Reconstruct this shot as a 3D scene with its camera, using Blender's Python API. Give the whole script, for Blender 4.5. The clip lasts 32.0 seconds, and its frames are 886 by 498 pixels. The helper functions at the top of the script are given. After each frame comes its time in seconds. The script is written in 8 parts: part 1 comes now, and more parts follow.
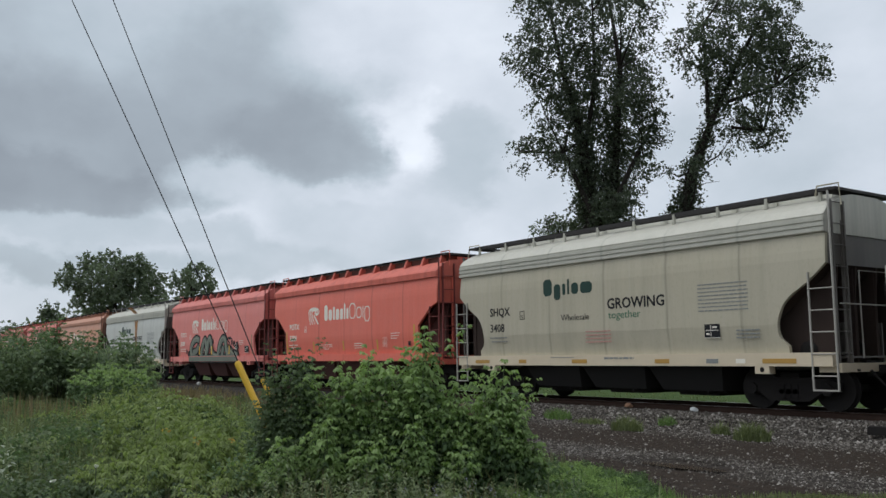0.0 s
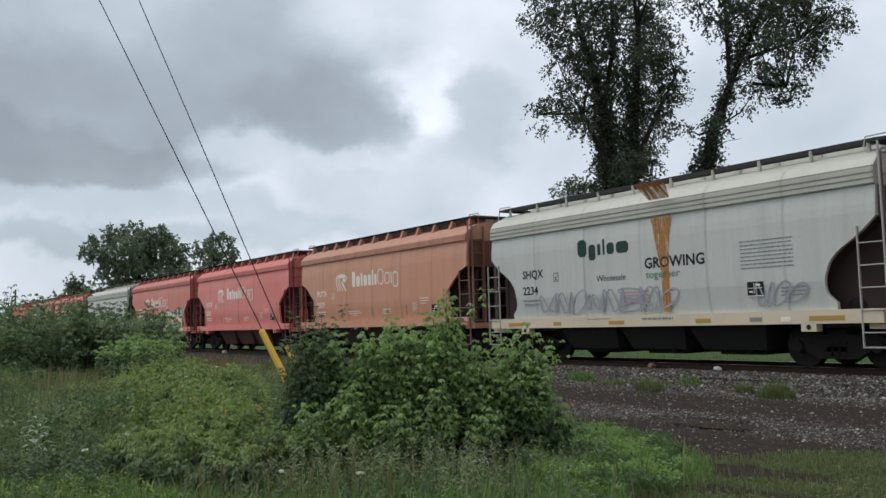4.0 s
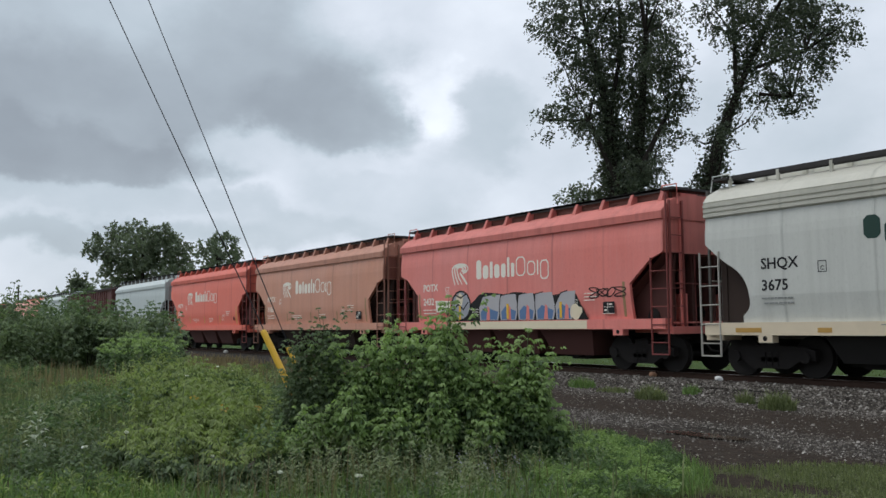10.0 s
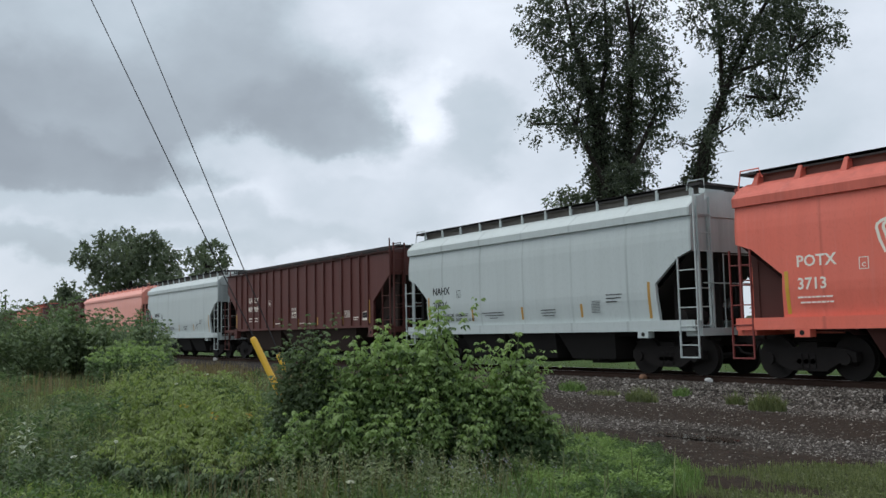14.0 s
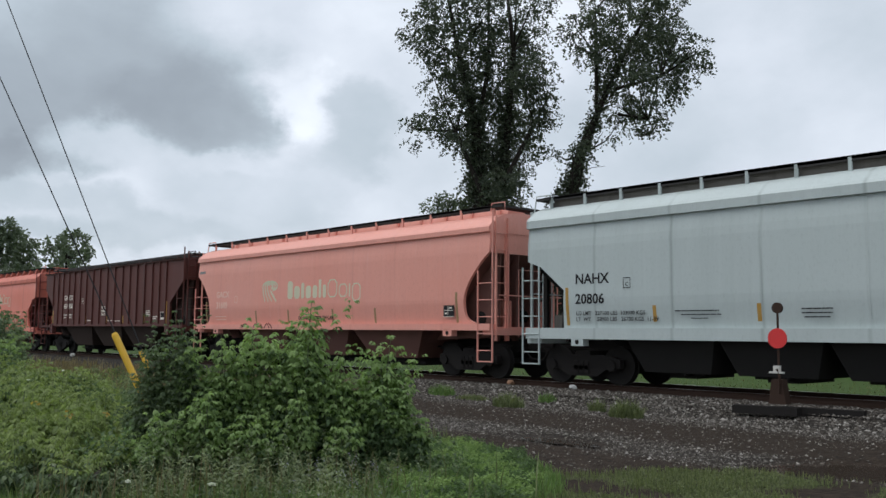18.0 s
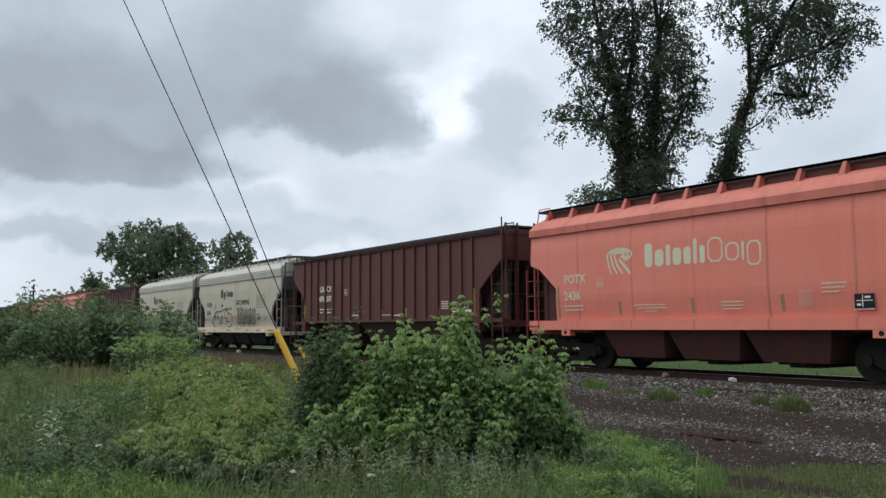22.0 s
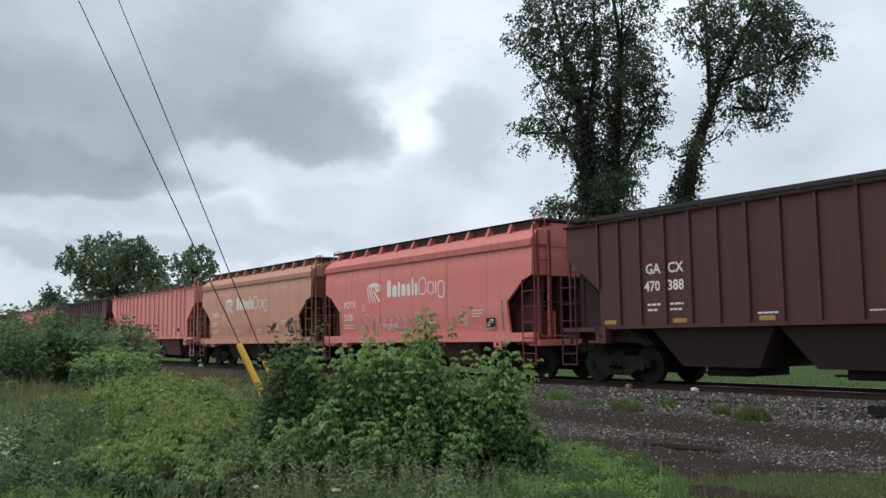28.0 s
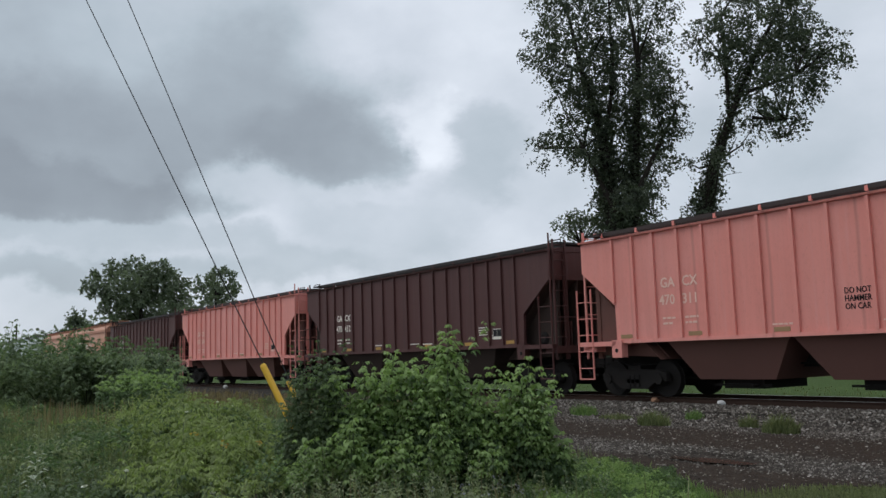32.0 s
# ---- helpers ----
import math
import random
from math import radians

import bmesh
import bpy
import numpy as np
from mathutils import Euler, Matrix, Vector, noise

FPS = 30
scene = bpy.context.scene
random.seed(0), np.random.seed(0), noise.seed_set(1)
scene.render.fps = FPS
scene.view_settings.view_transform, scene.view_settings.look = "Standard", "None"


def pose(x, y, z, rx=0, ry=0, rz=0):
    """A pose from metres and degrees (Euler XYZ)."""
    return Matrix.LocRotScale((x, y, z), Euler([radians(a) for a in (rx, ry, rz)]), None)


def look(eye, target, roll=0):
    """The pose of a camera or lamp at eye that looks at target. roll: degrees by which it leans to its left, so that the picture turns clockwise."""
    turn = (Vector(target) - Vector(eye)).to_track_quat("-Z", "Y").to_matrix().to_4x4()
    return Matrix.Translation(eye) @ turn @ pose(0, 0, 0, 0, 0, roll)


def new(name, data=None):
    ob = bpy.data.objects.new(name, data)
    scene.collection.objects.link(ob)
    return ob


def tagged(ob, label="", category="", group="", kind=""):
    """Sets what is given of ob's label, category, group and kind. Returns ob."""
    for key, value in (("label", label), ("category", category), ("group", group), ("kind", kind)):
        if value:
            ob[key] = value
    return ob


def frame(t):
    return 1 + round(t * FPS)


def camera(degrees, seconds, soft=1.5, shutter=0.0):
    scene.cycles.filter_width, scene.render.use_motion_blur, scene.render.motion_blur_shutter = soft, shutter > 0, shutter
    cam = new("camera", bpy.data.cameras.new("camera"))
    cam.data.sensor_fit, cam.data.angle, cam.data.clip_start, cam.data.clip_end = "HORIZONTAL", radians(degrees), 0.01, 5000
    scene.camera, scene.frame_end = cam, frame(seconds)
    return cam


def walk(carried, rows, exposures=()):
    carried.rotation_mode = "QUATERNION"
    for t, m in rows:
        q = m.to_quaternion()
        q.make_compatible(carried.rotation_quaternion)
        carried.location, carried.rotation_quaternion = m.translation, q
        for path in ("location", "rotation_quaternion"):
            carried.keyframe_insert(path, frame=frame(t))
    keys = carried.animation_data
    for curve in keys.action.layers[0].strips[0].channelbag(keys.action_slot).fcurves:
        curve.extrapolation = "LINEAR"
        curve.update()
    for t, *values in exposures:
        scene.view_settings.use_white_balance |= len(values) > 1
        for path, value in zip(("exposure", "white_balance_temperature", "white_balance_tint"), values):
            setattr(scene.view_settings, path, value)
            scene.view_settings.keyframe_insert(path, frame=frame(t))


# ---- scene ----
cam = camera(52.91, 32.0)
PATH = [
    (0.0, pose(0, 0, 1.55, 96.91, 0.52, 54.72)),
    (0.5, pose(0, 0, 1.55, 96.24, 0.64, 54.91)),
    (1.0, pose(0, 0, 1.55, 95.42, 0.75, 54.53)),
    (1.5, pose(0, 0, 1.55, 95.42, 0.80, 54.63)),
    (2.0, pose(0, 0, 1.55, 95.04, 0.59, 54.31)),
    (2.5, pose(0, 0, 1.55, 94.92, 0.94, 54.43)),
    (3.0, pose(0, 0, 1.55, 95.12, 1.72, 55.02)),
    (3.5, pose(0, 0, 1.55, 94.63, 1.83, 55.72)),
    (5.5, pose(0, 0, 1.55, 95.59, 1.29, 56.85)),
    (6.0, pose(0, 0, 1.55, 95.81, 1.22, 56.55)),
    (6.5, pose(0, 0, 1.55, 95.78, 1.18, 55.94)),
    (7.0, pose(0, 0, 1.55, 95.42, 0.84, 55.66)),
    (7.5, pose(0, 0, 1.55, 95.00, 0.76, 55.79)),
    (8.0, pose(0, 0, 1.55, 94.88, 0.92, 55.63)),
    (8.5, pose(0, 0, 1.55, 95.16, 1.02, 55.80)),
    (9.0, pose(0, 0, 1.55, 95.07, 1.09, 55.99)),
    (9.5, pose(0, 0, 1.55, 95.08, 0.66, 56.22)),
    (10.0, pose(0, 0, 1.55, 94.94, 0.48, 56.26)),
    (10.5, pose(0, 0, 1.55, 95.16, 0.70, 56.59)),
    (11.0, pose(0, 0, 1.55, 95.34, 0.77, 56.52)),
    (11.5, pose(0, 0, 1.55, 95.23, 0.88, 56.00)),
    (12.0, pose(0, 0, 1.55, 95.13, 0.69, 55.57)),
    (12.5, pose(0, 0, 1.55, 95.39, 0.59, 55.73)),
    (13.0, pose(0, 0, 1.55, 95.47, 0.59, 55.64)),
    (13.5, pose(0, 0, 1.55, 95.22, 1.10, 55.68)),
    (15.5, pose(0, 0, 1.55, 95.28, 1.17, 55.57)),
    (16.0, pose(0, 0, 1.55, 94.97, 0.88, 55.22)),
    (16.5, pose(0, 0, 1.55, 94.85, 0.48, 54.89)),
    (17.0, pose(0, 0, 1.55, 94.99, 0.21, 53.81)),
    (17.5, pose(0, 0, 1.55, 95.17, -0.36, 51.36)),
    (18.0, pose(0, 0, 1.55, 95.38, -0.47, 47.46)),
    (18.5, pose(0, 0, 1.55, 95.43, -0.24, 40.95)),
    (19.0, pose(0, 0, 1.55, 95.42, 0.25, 34.76)),
    (19.5, pose(0, 0, 1.55, 95.59, 0.85, 32.23)),
    (20.0, pose(0, 0, 1.55, 95.43, 0.64, 35.89)),
    (20.5, pose(0, 0, 1.55, 95.68, 0.42, 44.83)),
    (21.0, pose(0, 0, 1.55, 95.91, 0.37, 51.78)),
    (21.5, pose(0, 0, 1.55, 95.60, 0.25, 55.24)),
    (22.0, pose(0, 0, 1.55, 94.96, 0.34, 57.06)),
    (22.5, pose(0, 0, 1.55, 94.80, 0.36, 57.40)),
    (23.0, pose(0, 0, 1.55, 94.57, 0.47, 57.22)),
    (23.5, pose(0, 0, 1.55, 94.67, 0.54, 57.07)),
    (24.0, pose(0, 0, 1.55, 94.43, 0.59, 57.03)),
    (24.5, pose(0, 0, 1.55, 94.06, 0.84, 56.68)),
    (25.0, pose(0, 0, 1.55, 94.26, 0.77, 56.22)),
    (25.5, pose(0, 0, 1.55, 95.32, 0.59, 55.84)),
    (26.0, pose(0, 0, 1.55, 96.07, 0.74, 55.45)),
    (26.5, pose(0, 0, 1.55, 95.99, 1.09, 55.43)),
    (28.5, pose(0, 0, 1.55, 95.80, 0.65, 54.63)),
    (29.0, pose(0, 0, 1.55, 96.47, 1.03, 55.04)),
    (29.5, pose(0, 0, 1.55, 96.58, 1.21, 55.34)),
    (30.0, pose(0, 0, 1.55, 96.33, 1.15, 55.24)),
    (30.5, pose(0, 0, 1.55, 96.40, 0.71, 55.17)),
    (31.0, pose(0, 0, 1.55, 96.75, 0.69, 55.10)),
    (31.5, pose(0, 0, 1.55, 97.21, 1.12, 55.47)),
    (32.0, pose(0, 0, 1.55, 96.85, 1.75, 56.27)),
]
# the phone brightens and darkens a little on the way
walk(cam, PATH, [(0, -0.06), (2, 0.02), (6, 0.04), (13, 0.04), (16, 0.12), (18, 0.04), (21, 0.11), (24, 0.12), (26, 0.04), (29, 0.15), (30, 0.08), (31, 0.07), (32, -0.12)])

# ---------------------------------------------------------------- sky and light
TRACK_Y, RAIL_Z = 18.18, 0.35


def links(nt, *pairs):
    for a, b in pairs:
        nt.links.new(a, b)


def math_node(nt, op, a, b=None, clamp=False):
    n = nt.nodes.new("ShaderNodeMath")
    n.operation, n.use_clamp = op, clamp
    for i, v in enumerate((a, b)):
        if v is None:
            continue
        if isinstance(v, (int, float)):
            n.inputs[i].default_value = v
        else:
            nt.links.new(v, n.inputs[i])
    return n.outputs[0]


def ramp(nt, fac, stops):
    n = nt.nodes.new("ShaderNodeValToRGB")
    e = n.color_ramp.elements
    while len(e) < len(stops):
        e.new(0.5)
    for el, (p, c) in zip(e, stops):
        el.position = p
        el.color = (*c, 1) if not isinstance(c, (int, float)) else (c, c, c, 1)
    nt.links.new(fac, n.inputs[0])
    return n.outputs[0]


def mix(nt, fac, a, b, mode="MIX"):
    n = nt.nodes.new("ShaderNodeMix")
    n.data_type, n.blend_type = "RGBA", mode
    for sock, v in ((n.inputs[0], fac), (n.inputs[6], a), (n.inputs[7], b)):
        if isinstance(v, (int, float)):
            sock.default_value = v
        elif isinstance(v, tuple):
            sock.default_value = (*v, 1)
        else:
            nt.links.new(v, sock)
    return n.outputs[2]


def noise_node(nt, vec, scale, detail=4, rough=0.55, dims="3D", w=None, distort=0.0):
    n = nt.nodes.new("ShaderNodeTexNoise")
    n.noise_dimensions = dims
    n.inputs["Scale"].default_value, n.inputs["Detail"].default_value = scale, detail
    n.inputs["Roughness"].default_value, n.inputs["Distortion"].default_value = rough, distort
    if vec is not None:
        nt.links.new(vec, n.inputs["Vector"])
    if w is not None:
        nt.links.new(w, n.inputs["W"])
    return n.outputs["Fac"]


def mapping(nt, vec, scale=(1, 1, 1), loc=(0, 0, 0), rot=(0, 0, 0)):
    n = nt.nodes.new("ShaderNodeMapping")
    n.inputs["Scale"].default_value, n.inputs["Location"].default_value = scale, loc
    n.inputs["Rotation"].default_value = rot
    nt.links.new(vec, n.inputs["Vector"])
    return n.outputs[0]


def make_world():
    w = bpy.data.worlds.new("overcast_sky")
    scene.world = w
    w.use_nodes = True
    nt = w.node_tree
    nt.nodes.clear()
    out, bg = nt.nodes.new("ShaderNodeOutputWorld"), nt.nodes.new("ShaderNodeBackground")
    sky = nt.nodes.new("ShaderNodeTexSky")
    sky.sky_type, sky.sun_disc = "NISHITA", False
    sky.sun_elevation, sky.sun_rotation = radians(60), radians(231)
    tc = nt.nodes.new("ShaderNodeTexCoord").outputs["Generated"]
    sep = nt.nodes.new("ShaderNodeSeparateXYZ")
    nt.links.new(tc, sep.inputs[0])
    x, y, z = sep.outputs
    yaw = math_node(nt, "ARCTAN2", math_node(nt, "MULTIPLY", x, -1.0), y)
    el = math_node(nt, "ARCSINE", z)
    flat = mapping(nt, tc, (1, 1, 1.5), (0.3, 0.1, 0.7))
    broad = noise_node(nt, mapping(nt, tc, (1, 1, 1.5), CLOUD_SHIFT), 1.7, 3, 0.45)
    billow = noise_node(nt, flat, 6.0, 6, 0.52)
    # ragged, billowing edges: the sky's coordinates are pushed about before the clouds are laid out in them
    push_a = noise_node(nt, mapping(nt, tc, (1, 1, 1.4), (4, 2, 1)), 5.5, 7, 0.56)
    push_b = noise_node(nt, mapping(nt, tc, (1, 1, 1.4), (2, 5, 3)), 5.5, 7, 0.56)
    yaw = math_node(nt, "ADD", yaw, math_node(nt, "MULTIPLY", math_node(nt, "SUBTRACT", push_a, 0.5), radians(15)))
    el = math_node(nt, "ADD", el, math_node(nt, "MULTIPLY", math_node(nt, "SUBTRACT", push_b, 0.5), radians(10)))

    def cloud(yaw0, el0, a, b_, soft):
        """A cloud: 1 inside, 0 past its edge."""
        u = math_node(nt, "DIVIDE", math_node(nt, "SUBTRACT", yaw, radians(yaw0)), radians(a))
        v = math_node(nt, "DIVIDE", math_node(nt, "SUBTRACT", el, radians(el0)), radians(b_))
        d = math_node(nt, "SQRT", math_node(nt, "ADD", math_node(nt, "MULTIPLY", u, u), math_node(nt, "MULTIPLY", v, v)))
        e = math_node(nt, "ADD", math_node(nt, "DIVIDE", math_node(nt, "SUBTRACT", 1.0, d), soft), 0.5, clamp=True)
        return math_node(nt, "MULTIPLY", math_node(nt, "MULTIPLY", e, e), math_node(nt, "SUBTRACT", 3.0, math_node(nt, "MULTIPLY", e, 2.0)))

    c = math_node(nt, "ADD", 0.50, math_node(nt, "MULTIPLY", broad, 0.34))
    for yaw0, el0, a, b_, soft, tone, amount in CLOUDS:
        m = math_node(nt, "MULTIPLY", cloud(yaw0, el0, a, b_, soft), amount)
        c = math_node(nt, "ADD", c, math_node(nt, "MULTIPLY", m, math_node(nt, "SUBTRACT", tone, c)))
    c = math_node(nt, "MULTIPLY", c, math_node(nt, "ADD", 0.68, math_node(nt, "MULTIPLY", billow, 0.64)))
    clouds = ramp(nt, c, CLOUD_STOPS)
    haze = math_node(nt, "SUBTRACT", 1.0, math_node(nt, "MULTIPLY", math_node(nt, "MAXIMUM", z, 0.0), 4.5), clamp=True)
    clouds = mix(nt, math_node(nt, "MULTIPLY", haze, 0.22), clouds, (0.43, 0.475, 0.53))
    skyc = mix(nt, 1.0, sky.outputs[0], (0.10, 0.10, 0.10), "MULTIPLY")
    col = mix(nt, 0.93, skyc, mix(nt, 1.0, clouds, (0.985, 1.0, 1.045), "MULTIPLY"))
    links(nt, (col, bg.inputs[0]), (bg.outputs[0], out.inputs[0]))
    bg.inputs[1].default_value = SKY_STRENGTH


CLOUD_SHIFT, SKY_STRENGTH = (0.4, 0.9, 0.0), 1.16
# heading, height, width, depth in degrees, softness of the edge, tone and strength of each cloud, the far ones first
CLOUDS = [
    (79, 21, 15, 6.5, 1.0, 0.47, 0.8), (40, 12, 12, 5, 1.2, 0.61, 0.7), (30, 20, 9, 4, 1.0, 0.66, 0.7), (44, 20, 8, 5, 1.0, 0.79, 0.7),
    (60, 9.2, 7, 2.6, 0.8, 0.55, 0.7), (53.3, 11.6, 3.8, 2.9, 0.5, 0.53, 0.8),
    (80, 12.3, 11, 4.3, 0.9, 0.33, 0.9), (68, 15.6, 9.5, 3.7, 1.0, 0.39, 0.9), (63, 13.8, 4.6, 2.6, 0.9, 0.33, 0.75), (79, 10.2, 9, 1.9, 0.7, 0.28, 0.75),
    (67.3, 10.9, 4.6, 1.5, 0.9, 0.63, 0.8), (56.6, 14.2, 2.0, 2.3, 1.0, 0.88, 0.8), (61, 10.9, 3.2, 0.8, 0.9, 0.69, 0.6), (76, 7.3, 8, 1.0, 0.8, 0.50, 0.8),
    (78, 5.0, 9, 1.2, 0.9, 0.41, 0.8), (66, 6.0, 6, 1.3, 0.9, 0.46, 0.7), (82, 2.5, 3.5, 1.0, 0.8, 0.66, 0.9)]
CLOUD_STOPS = [(0.15, (0.14, 0.15, 0.17)), (0.28, (0.255, 0.283, 0.308)), (0.50, (0.45, 0.51, 0.545)), (0.675, (0.63, 0.675, 0.72)), (0.88, (0.84, 0.88, 0.92))]
make_world()
sun_data = bpy.data.lights.new("sun", "SUN")
sun_data.energy, sun_data.angle, sun_data.color = 1.5, radians(50), (1.0, 0.985, 0.96)
sun = new("sun", sun_data)
sun.matrix_world = look((-42, -8, 70), (-10, 18, 0))
scene.view_settings.exposure = 0.0


# ---------------------------------------------------------------- materials
def material(name):
    m = bpy.data.materials.new(name)
    m.use_nodes = True
    nt = m.node_tree
    return m, nt, nt.nodes["Principled BSDF"]


def bump(nt, bsdf, height, strength=0.3, dist=0.02):
    b = nt.nodes.new("ShaderNodeBump")
    b.inputs["Strength"].default_value, b.inputs["Distance"].default_value = strength, dist
    links(nt, (height, b.inputs["Height"]), (b.outputs[0], bsdf.inputs["Normal"]))


def object_coords(nt):
    tc = nt.nodes.new("ShaderNodeTexCoord").outputs["Object"]
    info = nt.nodes.new("ShaderNodeObjectInfo").outputs["Random"]
    return tc, math_node(nt, "MULTIPLY", info, 37.0)


def paint(name, col, fade=0.25, streak=0.35, rust=0.15, rough=0.5, seam=0.5):
    """Weathered car paint: faded patches, long vertical dirt streaks, rust specks."""
    m, nt, b = material(name)
    tc, w = object_coords(nt)
    light = tuple(min(1, c * 0.75 + 0.25 * sum(col) / 3 + 0.06) for c in col)
    dark = tuple(c * 0.62 for c in col)
    n1 = noise_node(nt, tc, 0.35, 5, 0.6, "4D", w)
    c = mix(nt, math_node(nt, "MULTIPLY", ramp(nt, n1, [(0.35, 0.0), (0.7, 1.0)]), fade), tuple(col), light)
    n2 = noise_node(nt, mapping(nt, tc, (2.2, 2.2, 0.12)), 1.6, 5, 0.6, "4D", w)
    c = mix(nt, math_node(nt, "MULTIPLY", ramp(nt, n2, [(0.45, 0.0), (0.75, 1.0)]), streak), c, dark)
    n3 = noise_node(nt, mapping(nt, tc, (1, 1, 0.35)), 5.0, 8, 0.7, "4D", w)
    c = mix(nt, math_node(nt, "MULTIPLY", ramp(nt, n3, [(0.62, 0.0), (0.72, 1.0)]), rust), c, (0.16, 0.085, 0.05))
    n4 = noise_node(nt, mapping(nt, tc, (1, 1, 0.5)), 22.0, 6, 0.75, "4D", w)
    c = mix(nt, math_node(nt, "MULTIPLY", ramp(nt, n4, [(0.52, 0.0), (0.68, 1.0)]), 0.30), c, dark)
    n5 = noise_node(nt, mapping(nt, tc, (5.0, 5.0, 0.18)), 1.8, 5, 0.65, "4D", w)
    c = mix(nt, math_node(nt, "MULTIPLY", ramp(nt, n5, [(0.55, 0.0), (0.72, 1.0)]), 0.28), c, light)
    # grimy lines down the panel seams
    sx = nt.nodes.new("ShaderNodeSeparateXYZ")
    nt.links.new(tc, sx.inputs[0])
    wav = math_node(nt, "MULTIPLY", math_node(nt, "SUBTRACT", noise_node(nt, tc, 0.8, 2, 0.5, "4D", w), 0.5), 0.10)
    fr = math_node(nt, "FRACT", math_node(nt, "ADD", math_node(nt, "DIVIDE", math_node(nt, "ADD", sx.outputs[0], wav), 2.07), 0.5))
    line = math_node(nt, "ABSOLUTE", math_node(nt, "SUBTRACT", fr, 0.5))
    grey = tuple(v * 0.45 + 0.01 for v in col)
    c = mix(nt, math_node(nt, "MULTIPLY", math_node(nt, "MULTIPLY", ramp(nt, line, [(0.004, 1.0), (0.028, 0.0)]), ramp(nt, n2, [(0.35, 0.2), (0.6, 1.0)])), seam), c, grey)
    b.inputs["Roughness"].default_value = rough
    b.inputs["Specular IOR Level"].default_value = 0.35
    nt.links.new(c, b.inputs["Base Color"])
    bump(nt, b, noise_node(nt, tc, 3.0, 3, 0.5, "4D", w), 0.12, 0.02)
    return m


def plain(name, col, rough=0.6, metal=0.0, var=0.3, scale=6.0, bumpy=0.15):
    m, nt, b = material(name)
    tc, w = object_coords(nt)
    n = noise_node(nt, tc, scale, 6, 0.65, "4D", w)
    n2 = noise_node(nt, tc, scale * 0.15, 3, 0.5, "4D", w)
    c = mix(nt, math_node(nt, "MULTIPLY", n, var), tuple(col), tuple(k * 0.45 for k in col))
    c = mix(nt, math_node(nt, "MULTIPLY", n2, var), c, tuple(min(1, k * 1.5) for k in col))
    nt.links.new(c, b.inputs["Base Color"])
    b.inputs["Roughness"].default_value, b.inputs["Metallic"].default_value = rough, metal
    if max(col) < 0.07:
        b.inputs["Specular IOR Level"].default_value = 0.12
    if bumpy:
        bump(nt, b, n, bumpy, 0.02)
    return m


def wash(name, col, thick):
    """A thin stain that lets the paint under it show through."""
    m, nt, b = material(name)
    tc, w = object_coords(nt)
    n = noise_node(nt, mapping(nt, tc, (6, 6, 0.7)), 2.0, 6, 0.7, "4D", w)
    b.inputs["Base Color"].default_value = (*col, 1)
    b.inputs["Roughness"].default_value = 0.8
    nt.links.new(math_node(nt, "MULTIPLY", ramp(nt, n, [(0.36, 0.0), (0.62, 1.0)]), thick), b.inputs["Alpha"])
    return m


def leaf_material(name, dark, light, trans=0.35):
    m, nt, b = material(name)
    rnd = nt.nodes.new("ShaderNodeNewGeometry").outputs["Random Per Island"]
    tc = nt.nodes.new("ShaderNodeTexCoord").outputs["Object"]
    big = noise_node(nt, tc, 1.3, 3)
    f = math_node(nt, "ADD", math_node(nt, "MULTIPLY", rnd, 0.6), math_node(nt, "MULTIPLY", big, 0.45))
    c = ramp(nt, f, [(0.2, dark), (0.55, tuple((a + b_) / 2 for a, b_ in zip(dark, light))), (0.9, light)])
    nt.links.new(c, b.inputs["Base Color"])
    b.inputs["Roughness"].default_value = 0.55
    b.inputs["Specular IOR Level"].default_value = 0.3
    tr, mx = nt.nodes.new("ShaderNodeBsdfTranslucent"), nt.nodes.new("ShaderNodeMixShader")
    nt.links.new(mix(nt, 1.0, c, (1.05, 1.15, 0.75), "MULTIPLY"), tr.inputs[0])
    mx.inputs[0].default_value = trans
    out = nt.nodes["Material Output"]
    links(nt, (b.outputs[0], mx.inputs[1]), (tr.outputs[0], mx.inputs[2]), (mx.outputs[0], out.inputs[0]))
    return m


